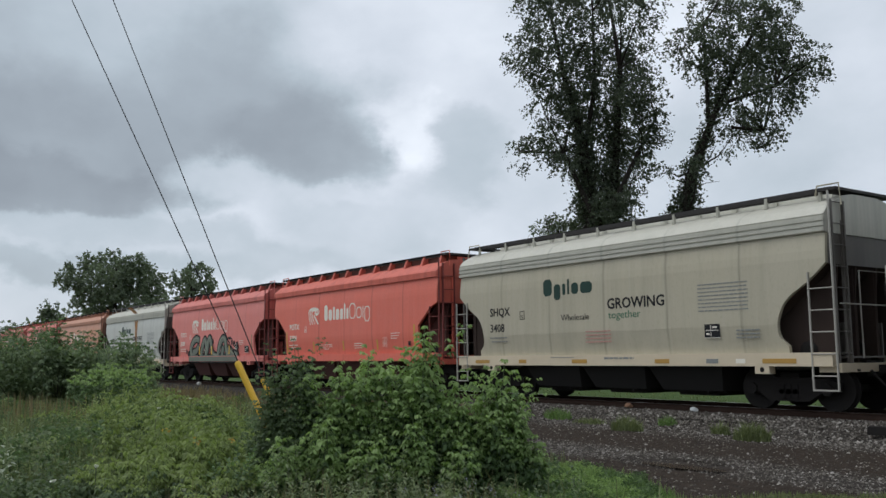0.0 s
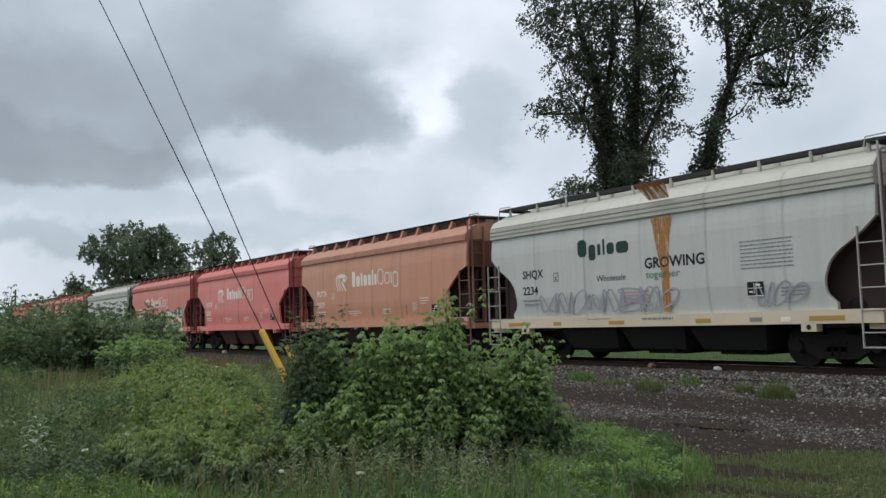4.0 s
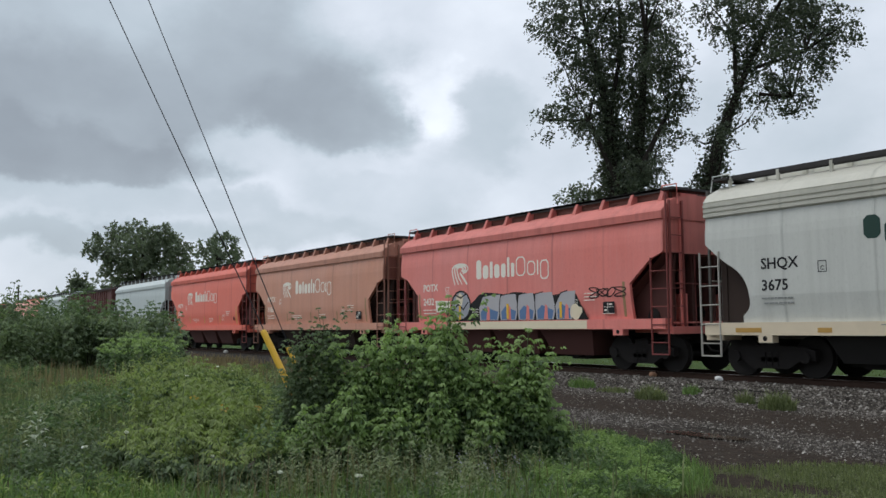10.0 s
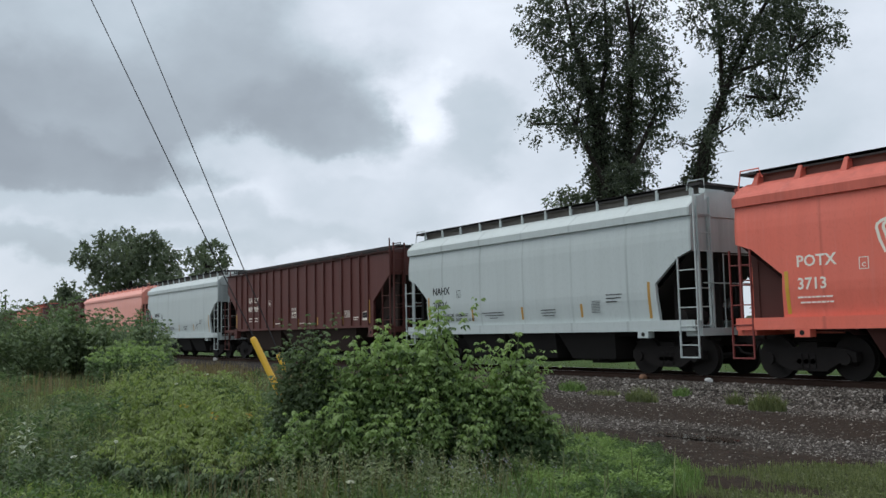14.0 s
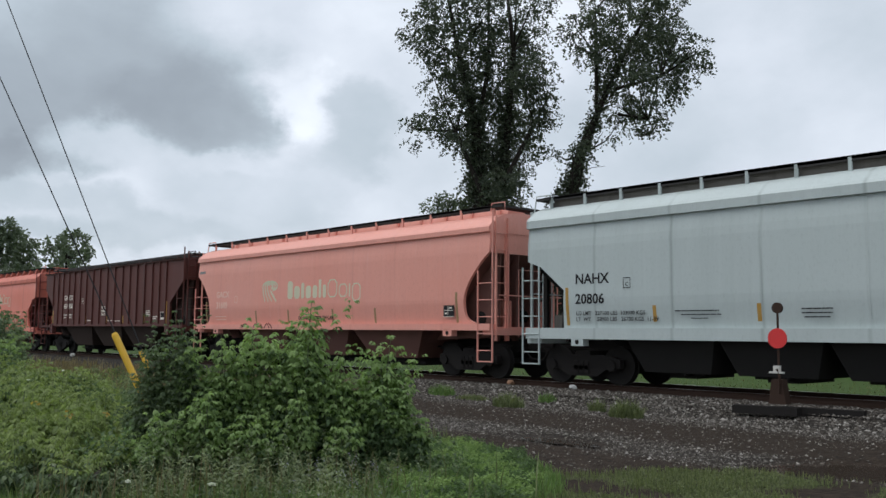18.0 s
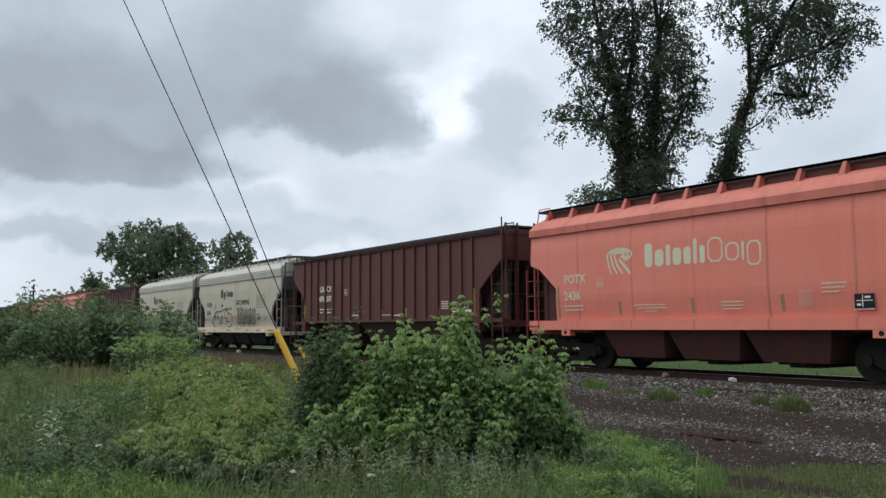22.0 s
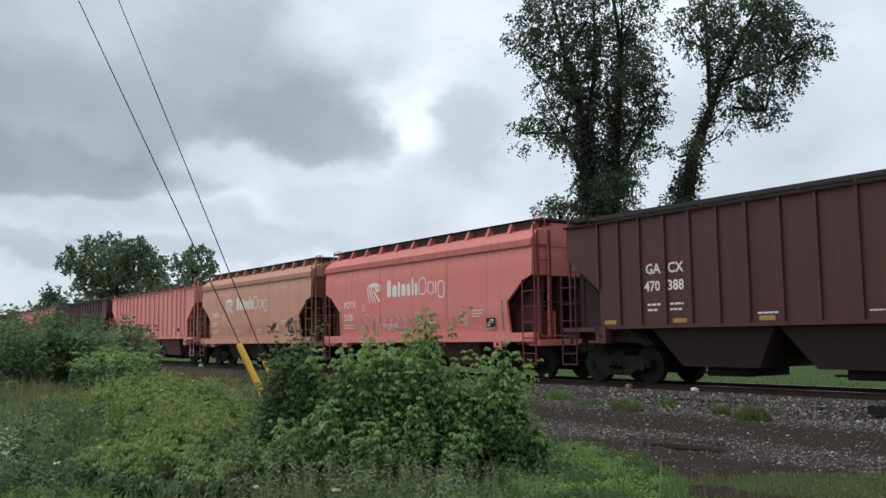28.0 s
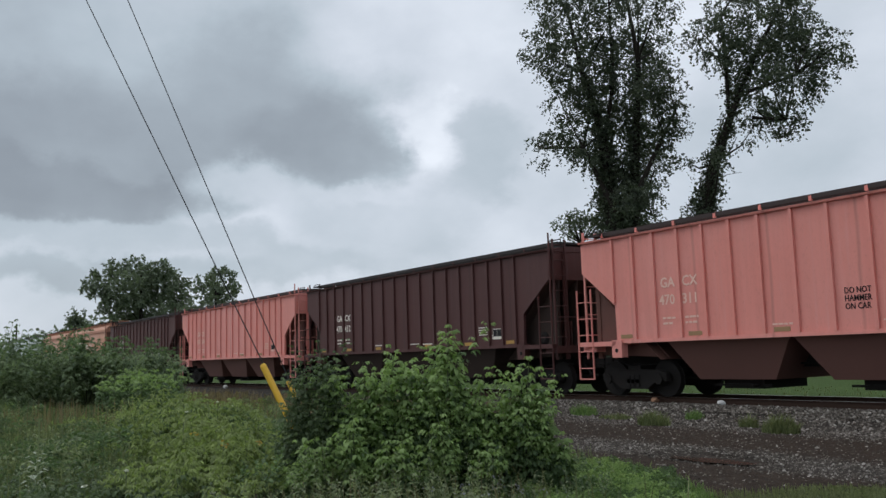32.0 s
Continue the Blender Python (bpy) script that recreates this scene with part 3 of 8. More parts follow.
def coloured(key, mat, make):
    """One mesh for each shape and colour, shared by all the cars that have both."""
    def build():
        me = cached(key, make).copy()
        me.materials.clear()
        me.materials.append(mat)
        return me
    return cached((key, mat.name), build)


SPEC = {
    # half length, sill bottom, sill top, side top, roof edge, end cut-out (inboard of the end, z), posts
    "smooth": dict(h=6.22, sill=(1.08, 1.34), eave=(3.80, 3.97), cut=[(0.0, 2.98), (0.42, 2.83), (1.15, 2.24), (1.10, 1.40)], bays=3),
    "stripe": dict(h=6.20, sill=(0.94, 1.22), eave=(3.64, 4.02), cut=[(0.0, 3.03), (0.42, 2.66), (0.96, 2.34), (1.16, 1.96), (1.19, 1.57), (0.96, 1.36)], bays=3),
    "long": dict(h=8.03, sill=(1.27, 1.45), eave=(3.86, 3.97), cut=[(0.0, 3.34), (0.42, 2.99), (0.86, 2.47), (0.99, 2.06), (0.95, 1.60), (0.60, 1.47)], bays=3),
    "ribbed": dict(h=8.02, sill=(1.30, 1.47), eave=(4.10, 4.15), cut=[(0.0, 3.30), (1.20, 2.36), (1.22, 1.47)], bays=3),
}


# the side posts of the ribbed cars, wider apart along the middle
RIBS = [-6.82, -6.10, -5.40, -4.61, -3.85, -3.07, -2.29, -1.45, -0.61, 0.28, 1.15, 2.01, 2.80, 3.57, 4.36, 5.12, 5.82, 6.47]


def eased(path):
    """The same outline with its corners rounded off."""
    for _ in range(2):
        out = [path[0]]
        for (a, b_), (c, d) in zip(path, path[1:]):
            out += [(a * 0.75 + c * 0.25, b_ * 0.75 + d * 0.25), (a * 0.25 + c * 0.75, b_ * 0.25 + d * 0.75)]
        path = out + [path[-1]]
    return path


for _kind in ("stripe", "long"):
    SPEC[_kind]["cut"] = eased(SPEC[_kind]["cut"])


def skin_y(z, sp, kind):
    """How far out the side sheet stands at a height."""
    if kind == "ribbed":
        return 1.525
    lo, hi = sp["sill"][1], sp["eave"][0]
    t = (z - lo) / (hi - lo)
    return 1.58 - 0.07 * max(0, 0.25 - t) / 0.25 - 0.05 * max(0, (t - 0.82) / 0.18)


def side_sheet(kind):
    """The two side sheets with their cut-out ends, welded panel seams standing a little proud."""
    sp = SPEC[kind]
    h, lo, hi = sp["h"], sp["sill"][1], sp["eave"][0]
    edge = sorted([(z, d) for d, z in sp["cut"]] + [(lo, sp["cut"][-1][0]), (hi, 0.0)])
    zs = sorted({round(lo + (hi - lo) * k / 14, 4) for k in range(15)} | {round(z, 4) for z, _ in edge if lo <= z <= hi})

    def inset(z):
        for (z0, d0), (z1, d1) in zip(edge, edge[1:]):
            if z0 <= z <= z1:
                return d0 + (d1 - d0) * (z - z0) / max(1e-6, z1 - z0)
        return 0.0

    b = Build()
    nx = 10 if kind != "ribbed" else 6
    for s in (-1, 1):
        for out in (0.0, -0.03):
            n0 = len(b.v)
            for z in zs:
                e = h - inset(z)
                for k in range(nx + 1):
                    b.v.append((-e + 2 * e * k / nx, s * (skin_y(z, sp, kind) + out), z))
            for j in range(len(zs) - 1):
                for k in range(nx):
                    q = n0 + j * (nx + 1) + k
                    b.f.append((q, q + 1, q + nx + 2, q + nx + 1))
        # the rims of the cut-outs
        for e_s in (-1, 1):
            for z0, z1 in zip(zs, zs[1:]):
                x0, x1 = e_s * (h - inset(z0)), e_s * (h - inset(z1))
                y0, y1 = s * skin_y(z0, sp, kind), s * skin_y(z1, sp, kind)
                b.add([(x0, y0, z0), (x1, y1, z1), (x1, y1 - s * 0.09, z1), (x0, y0 - s * 0.09, z0)], [(0, 1, 2, 3)])
        if kind == "ribbed":
            for x in RIBS:
                d = h - abs(x)
                z0 = lo
                for zz in np.arange(lo, hi, 0.05):
                    if inset(zz) < d - 0.05:
                        z0 = zz
                        break
                y0, y1 = (1.52, 1.585) if s > 0 else (-1.585, -1.52)
                b.box(x - 0.036, x + 0.036, y0, y1, z0, hi)
        else:
            for k in range(1, 6):
                x = -h + 2 * h * k / 6
                for z0, z1 in zip(zs[2:-1], zs[3:]):
                    ya, yb = skin_y(z0, sp, kind), skin_y(z1, sp, kind)
                    b.add([(x - 0.02, s * (ya + 0.001), z0), (x, s * (ya + 0.006), z0), (x + 0.02, s * (ya + 0.001), z0), (x - 0.02, s * (yb + 0.001), z1), (x, s * (yb + 0.006), z1), (x + 0.02, s * (yb + 0.001), z1)],
                          [(0, 1, 4, 3), (1, 2, 5, 4)])
    return b.mesh("side")


def roof_mesh(kind):
    sp = SPEC[kind]
    h, (e0, e1) = sp["h"], sp["eave"]
    if kind == "ribbed":
        prof = [(-1.60, e0), (-1.62, e1), (-1.45, e1 + 0.03), (-0.7, e1 + 0.11), (0.7, e1 + 0.11), (1.45, e1 + 0.03), (1.62, e1), (1.60, e0)]
    elif kind == "stripe":
        left = [(-1.54, e0)]
        for k in range(3):
            z = e0 + 0.03 + k * 0.11
            left += [(-1.60, z), (-1.60, z + 0.07), (-1.57, z + 0.075), (-1.57, z + 0.105)]
        left += [(-1.58, e1), (-1.42, e1 + 0.18), (-0.9, e1 + 0.42), (-0.5, e1 + 0.50)]
        prof = left + [(-y, z) for y, z in left[::-1]]
    else:
        left = [(-1.53, e0), (-1.61, e0 + 0.01), (-1.61, e1 + 0.03), (-1.56, e1 + 0.09), (-1.32, e1 + 0.29), (-1.0, e1 + 0.41), (-0.5, e1 + 0.48)]
        prof = left + [(-y, z) for y, z in left[::-1]]
    return Build().prism(prof, -h - 0.02, h + 0.02, "x").mesh("roof")


def end_wall(kind, s):
    """The upright end wall over the slope sheet, with its posts."""
    sp = SPEC[kind]
    h, top = sp["h"], sp["eave"][1]
    zc = sp["cut"][0][1]
    b = Build()
    b.box(*sorted((s * (h - 0.05), s * (h - 0.01))), -1.52, 1.52, zc - 0.02, top)
    for y in (-0.95, 0.95):
        b.box(*sorted((s * (h - 0.02), s * (h + 0.04))), y - 0.04, y + 0.04, 1.0, top - 0.1)
    return b.mesh("end_wall")


def slope_sheet(kind, s):
    """The sheet that slopes in under the end wall to the first hopper, with its gussets."""
    sp = SPEC[kind]
    h, zc = sp["h"], sp["cut"][0][1]
    b = Build()
    x0, x1 = s * (h - 0.03), s * (h - 2.6)
    b.add([(x0, -1.50, zc), (x0, 1.50, zc), (x1, 1.46, 0.95), (x1, -1.46, 0.95)], [(0, 1, 2, 3)])
    return b.mesh("slope_sheet")


def end_post(kind, s):
    """A slim upright post and a strut under the slope sheet, open between."""
    sp = SPEC[kind]
    h, zc = sp["h"], sp["cut"][0][1]
    b = Build().box(*sorted((s * (h - 0.25), s * (h - 0.13))), -0.05, 0.05, 1.0, zc + 0.05)
    return b.box(*sorted((s * (h - 0.95), s * (h - 0.85))), -0.04, 0.04, 1.0, zc - 0.55).mesh("end_post")


def gusset(kind, s):
    sp = SPEC[kind]
    h, zc = sp["h"], sp["cut"][0][1]
    x0, x1 = s * (h - 0.03), s * (h - 2.6)
    q = [(x0, zc - 0.02), (s * (h - 0.2), 1.1), (x1, 1.0)]
    return Build().prism(q, -0.025, 0.025).box(*sorted((s * (h - 0.25), s * (h - 0.1))), -0.05, 0.05, 1.0, zc + 0.05).mesh("gusset")


def shear_plate(kind, s):
    """The upright plate that stands on the end platform under the slope sheet."""
    sp = SPEC[kind]
    h, lo = sp["h"], sp["sill"][1]
    b = Build()
    for y in (-0.62, 0.62):
        b.box(*sorted((s * (h - 1.9), s * (h - 0.12))), y - 0.02, y + 0.02, sp["sill"][0] - 0.1, lo + 0.62)
    b.box(*sorted((s * (h - 1.6), s * (h - 0.02))), -1.42, 1.42, lo - 0.12, lo - 0.08)
    return b.mesh("shear_plate")


def sill_mesh(kind):
    sp = SPEC[kind]
    h, (z0, z1) = sp["h"], sp["sill"]
    b = Build()
    for s in (-1, 1):
        y0, y1 = sorted((s * 1.40, s * 1.615))
        if kind == "ribbed":
            b.box(-h + 1.15, h - 1.15, *sorted((s * 1.45, s * 1.57)), z0 + 0.08, z1)
            for e in (-1, 1):
                b.box(*sorted((e * (h - 1.25), e * (h + 0.12))), y0, y1, z0 + 0.02, z1 - 0.03)
                b.box(*sorted((e * (h - 1.45), e * (h - 1.10))), y0, y1, z0 - 0.28, z1)
        else:
            b.box(-h - 0.05, h + 0.05, y0, y1, z0, z1)
            for e in (-1, 1):
                b.box(*sorted((e * (h - 1.75), e * (h - 1.40))), y0, y1 - 0.0, z0 - 0.16, z0 + 0.01)
    for e in (-1, 1):
        b.box(*sorted((e * (h - 0.35), e * (h + 0.14))), -1.45, 1.45, z0 - 0.12, z0 + 0.06)
    return b.mesh("side_sill")


def hopper_bay(kind, x, w):
    sp = SPEC[kind]
    z1 = sp["sill"][0] + 0.15
    b = Build()
    top, bot = w / 2, w * {"ribbed": 0.30, "smooth": 0.36, "long": 0.30}.get(kind, 0.38)
    low = 0.46 if kind in ("ribbed", "long") else 0.36
    vs = [(x - top, -1.42, z1), (x + top, -1.42, z1), (x + top, 1.42, z1), (x - top, 1.42, z1), (x - bot, -1.05, low), (x + bot, -1.05, low), (x + bot, 1.05, low), (x - bot, 1.05, low)]
    b.add(vs, [(0, 1, 5, 4), (1, 2, 6, 5), (2, 3, 7, 6), (3, 0, 4, 7), (4, 5, 6, 7)])
    return b.mesh("hopper_bay")


def outlet_gate(w):
    bot = w * 0.30
    b = Build().box(-bot + 0.10, bot - 0.10, -0.8, 0.8, 0.24, 0.47)
    b.box(-bot - 0.15, bot + 0.15, -0.86, -0.80, 0.30, 0.35)
    b.tube([(bot - 0.2, -0.86, 0.33), (bot - 0.2, -1.12, 0.33)], 0.03, 6)
    return b.mesh("outlet_gate")


def ladder_mesh(w, z0, z1, tall=0.0, foot=0.45):
    """A ladder facing out of a side: two stiles and round rungs."""
    b = Build()
    b.box(-w / 2 - 0.013, -w / 2 + 0.013, -0.022, 0.022, foot, z1)
    b.box(w / 2 - 0.013, w / 2 + 0.013, -0.022, 0.022, foot, max(z1, tall))
    z = z0
    while z < z1:
        b.tube([(-w / 2, -0.02, z), (w / 2, -0.02, z)], 0.014, 5)
        z += 0.44
    b.box(-w / 2, w / 2, -0.03, 0.03, foot, foot + 0.03)
    return b.mesh("ladder")


def end_ladder_mesh(z0, z1):
    b = Build()
    for y in (-0.23, 0.23):
        b.box(-0.03, 0.03, y - 0.022, y + 0.022, z0, z1)
    z = z0 + 0.2
    while z < z1:
        b.tube([(0.02, -0.23, z), (0.02, 0.23, z)], 0.014, 5)
        z += 0.44
    return b.mesh("end_ladder")


def board_mesh(h, outer, zb):
    """The running board round the roof: open grating on the long sides and across the ends."""
    b = Build()
    for s in (-1, 1):
        y0, y1 = sorted((s * outer, s * (outer - 0.42)))
        for k in range(6):
            y = y0 + (y1 - y0) * k / 5
            b.box(-h, h, y - 0.012, y + 0.012, zb, zb + 0.06)
        for k in range(int(2 * h / 0.5) + 1):
            x = -h + 0.5 * k
            b.box(x - 0.012, x + 0.012, y0, y1, zb + 0.01, zb + 0.04)
        b.box(-h, h, *sorted((s * (outer + 0.012), s * (outer - 0.004))), zb - 0.035, zb + 0.07)
    for e in (-1, 1):
        b.box(*sorted((e * (h - 0.25), e * (h + 0.16))), -outer - 0.12, outer + 0.12, zb - 0.02, zb + 0.04)
    return b.mesh("running_board")


def bracket_mesh(wide, outer, e1, zb):
    """One bracket that carries the running board off the roof."""
    if wide:
        b = Build().prism([(-1.22, e1 + 0.33), (-outer - 0.03, zb + 0.01), (-0.5, zb + 0.01), (-0.5, e1 + 0.46)], -0.02, 0.02, "x")
        b.add([(-0.10, -1.25, e1 + 0.31), (0.05, -1.25, e1 + 0.31), (0.04, -outer - 0.05, zb + 0.01), (-0.04, -outer - 0.05, zb + 0.01), (-0.10, -1.18, e1 + 0.34), (0.05, -1.18, e1 + 0.34), (0.04, -outer + 0.02, zb + 0.01), (-0.04, -outer + 0.02, zb + 0.01)],
              [(0, 1, 2, 3), (5, 4, 7, 6), (1, 5, 6, 2), (4, 0, 3, 7), (3, 2, 6, 7), (0, 4, 5, 1)])
        return b.mesh("board_bracket")
    return Build().box(-0.035, 0.035, -outer - 0.02, -outer + 0.03, e1 + 0.12, zb + 0.04).mesh("board_bracket")


def hatch_mesh(h, zt):
    b = Build()
    b.prism([(-0.40, zt - 0.36), (-0.33, zt - 0.05), (-0.25, zt), (0.25, zt), (0.33, zt - 0.05), (0.40, zt - 0.36)], -h + 0.5, h - 0.5, "x")
    n = int(2 * h / 1.1)
    for k in range(n):
        x = -h + 0.8 + (2 * h - 1.6) * k / (n - 1)
        b.box(x - 0.05, x + 0.05, -0.40, 0.40, zt - 0.2, zt + 0.03)
    return b.mesh("roof_hatch")


def truck_frame():
    b = Build()
    for s in (-1, 1):
        y0, y1 = sorted((s * 0.93, s * 1.10))
        b.prism([(-1.12, 0.60), (-0.85, 0.68), (-0.42, 0.70), (0.42, 0.70), (0.85, 0.68), (1.12, 0.60), (1.12, 0.40), (0.78, 0.40), (0.45, 0.20), (-0.45, 0.20), (-0.78, 0.40), (-1.12, 0.40)], y0, y1)
        for x in (-0.89, 0.89):
            b.disc(x, *sorted((s * 1.08, s * 1.16)), 0.457, 0.13, 10)
        for x in (-0.16, 0.0, 0.16):
            b.disc(x, *sorted((s * 1.09, s * 1.13)), 0.40, 0.06, 8)
            b.box(x - 0.06, x + 0.06, *sorted((s * 1.09, s * 1.13)), 0.26, 0.56)
    b.box(-0.22, 0.22, -1.05, 1.05, 0.50, 0.80)
    return b.mesh("truck_frame")


def wheel_mesh():
    b = Build()
    for s in (-1, 1):
        b.disc(0, *sorted((s * 0.70, s * 0.83)), 0.457, 0.457, 24)
        b.disc(0, *sorted((s * 0.68, s * 0.71)), 0.457, 0.485, 24)
        b.disc(0, *sorted((s * 0.83, s * 0.85)), 0.457, 0.16, 12)
    b.disc(0, -0.9, 0.9, 0.457, 0.08, 10)
    return b.mesh("wheelset")


def coupler_mesh(s, h):
    b = Build()
    b.box(*sorted((s * (h - 0.3), s * (h + 0.42))), -0.09, 0.09, 0.78, 0.96)
    b.box(*sorted((s * (h + 0.38), s * (h + 0.67))), -0.17, 0.15, 0.72, 1.02)
    b.tube([(s * (h + 0.2), -0.5, 0.85), (s * (h + 0.45), -0.45, 0.55), (s * (h + 0.65), -0.35, 0.50)], 0.03, 6)
    return b.mesh("coupler")


def brake_wheel_mesh(h):
    b = Build()
    pts = [(h + 0.12, 0.62 + 0.28 * math.cos(a), 2.5 + 0.28 * math.sin(a)) for a in [2 * math.pi * k / 14 for k in range(15)]]
    b.tube(pts, 0.022, 5)
    for k in range(3):
        a = k * math.pi / 3
        b.tube([(h + 0.12, 0.62 - 0.28 * math.cos(a), 2.5 - 0.28 * math.sin(a)), (h + 0.12, 0.62 + 0.28 * math.cos(a), 2.5 + 0.28 * math.sin(a))], 0.014, 4)
    return b.mesh("brake_wheel")


def bars(rows, mat, name="small_lettering", key=None):
    """Unreadable lines of small lettering: thin bars in word lengths."""
    def make():
        rng = random.Random(key or name)
        b = Build()
        for x0, x1, z, t in rows:
            x = x0
            while x < x1 - 0.02:
                w = min(rng.uniform(0.05, 0.16) * max(1, t / 0.04), x1 - x)
                b.box(x, x + w, -0.002, 0.002, z - t / 2, z + t / 2)
                x += w + t * 0.6
        return b.mesh(name)
    return coloured((name, key, tuple(rows)), mat, make)


def emblem(car, k, x, z, mat):
    """Three stripes that rise from the foot and sweep round into a bowl, and a slanting leg."""
    leg = Build()
    stroke(leg, [(0.52 * k, 0.33 * k), (0.70 * k, 0.16 * k), (0.86 * k, 0.0)], 0.045 * k, 0.0)
    top = part("emblem", coloured(("emblem", k), mat, lambda: leg.mesh("emblem")), None, car, "pale sweeping stripe emblem", flat_at(x, z, 0.002))
    for q in range(3):
        rx, rz = 0.44 - 0.13 * q, 0.155 - 0.048 * q
        path = [(0.20 + 0.20 * q, 0.0), (0.11 + 0.15 * q, 0.22), (0.06 + 0.13 * q, 0.44 + 0.01 * q)]
        for i in range(11):
            a = math.radians(165 - 23 * i)
            path.append((0.50 + rx * math.cos(a), 0.475 + rz * math.sin(a)))
        b = Build()
        stroke(b, [(u * k, v * k) for u, v in path], 0.030 * k, 0.0)
        part("stripe", coloured(("emblem_stripe", k, q), mat, lambda: b.mesh("stripe")), None, top)


def block_mesh(w, h, frame_t=0.0):
    """One letter-sized block with cut corners, solid or as a thin frame."""
    b, c = Build(), min(w, h) * 0.24
    ring = [(c, 0), (w - c, 0), (w, c), (w, h - c), (w - c, h), (c, h), (0, h - c), (0, c)]
    if not frame_t:
        return b.prism(ring, -0.002, 0.002).mesh("letter_block")
    mx, mz = w / 2, h / 2
    inner = [(mx + (x - mx) * (1 - 2 * frame_t / w), mz + (z - mz) * (1 - 2 * frame_t / h)) for x, z in ring]
    for k in range(8):
        b.prism([ring[k], ring[(k + 1) % 8], inner[(k + 1) % 8], inner[k]], -0.002, 0.002)
    return b.mesh("letter_block")


# letter blocks: width, top, foot, thickness of the outline (0: solid)
SWEEP_WORD = [(0.24, 0.60, 0, 0), (0.26, 0.42, 0, 0), (0.13, 0.52, 0, 0), (0.24, 0.42, 0, 0), (0.20, 0.42, 0, 0), (0.10, 0.60, 0, 0), (0.14, 0.42, 0, 0), (0.40, 0.58, 0, 0.04), (0.34, 0.42, 0, 0.04), (0.05, 0.42, 0, 0), (0.34, 0.42, -0.14, 0.04)]
SERIF_WORD = [(0.24, 0.46, 0, 0), (0.18, 0.30, -0.12, 0), (0.08, 0.30, 0, 0), (0.05, 0.42, 0, 0), (0.18, 0.30, 0, 0), (0.30, 0.30, 0, 0)]


def word_blocks(car, word, x, z, kx, kz, gap, mat, label):
    """A word mark as a row of plain blocks of its letters' sizes."""
    for w, top, foot, t in word:
        part("letter_block", coloured(("block", w * kx, (top - foot) * kz, t), mat, lambda: block_mesh(w * kx, (top - foot) * kz, t)), None, car, label, flat_at(x, z + foot * kz, 0.002))
        x += (w + gap) * kx


def blob(rng, cx, cz, rx, rz, n=16, rough=0.25):
    pts = []
    for k in range(n):
        a = 2 * math.pi * k / n
        r = 1 + rng.uniform(-rough, rough)
        pts.append((cx + rx * r * math.cos(a), cz + rz * r * math.sin(a)))
    return pts


def stroke(b, path, t, y):
    """A thick bent stroke with blunt ends, as one ribbon."""
    left, right = [], []
    n = len(path)
    for k, p in enumerate(path):
        a, c = path[max(0, k - 1)], path[min(n - 1, k + 1)]
        dx, dz = c[0] - a[0], c[1] - a[1]
        d = math.hypot(dx, dz) or 1
        ux, uz = dx / d, dz / d
        e = -0.8 * t if k == 0 else 0.8 * t if k == n - 1 else 0
        q = 0.75 if k in (0, n - 1) else 1.0
        left.append((p[0] + ux * e - uz * t * q, p[1] + uz * e + ux * t * q))
        right.append((p[0] + ux * e + uz * t * q, p[1] + uz * e - ux * t * q))
    m = len(b.v)
    for (u, z) in left + right:
        b.v.append((u, y, z))
    for (u, z) in left + right:
        b.v.append((u, y - 0.0006, z))
    s_ = 2 * n
    for k in range(n - 1):
        b.f += [(m + k, m + k + 1, m + n + k + 1, m + n + k), (m + s_ + k, m + s_ + n + k, m + s_ + n + k + 1, m + s_ + k + 1)]
    return b


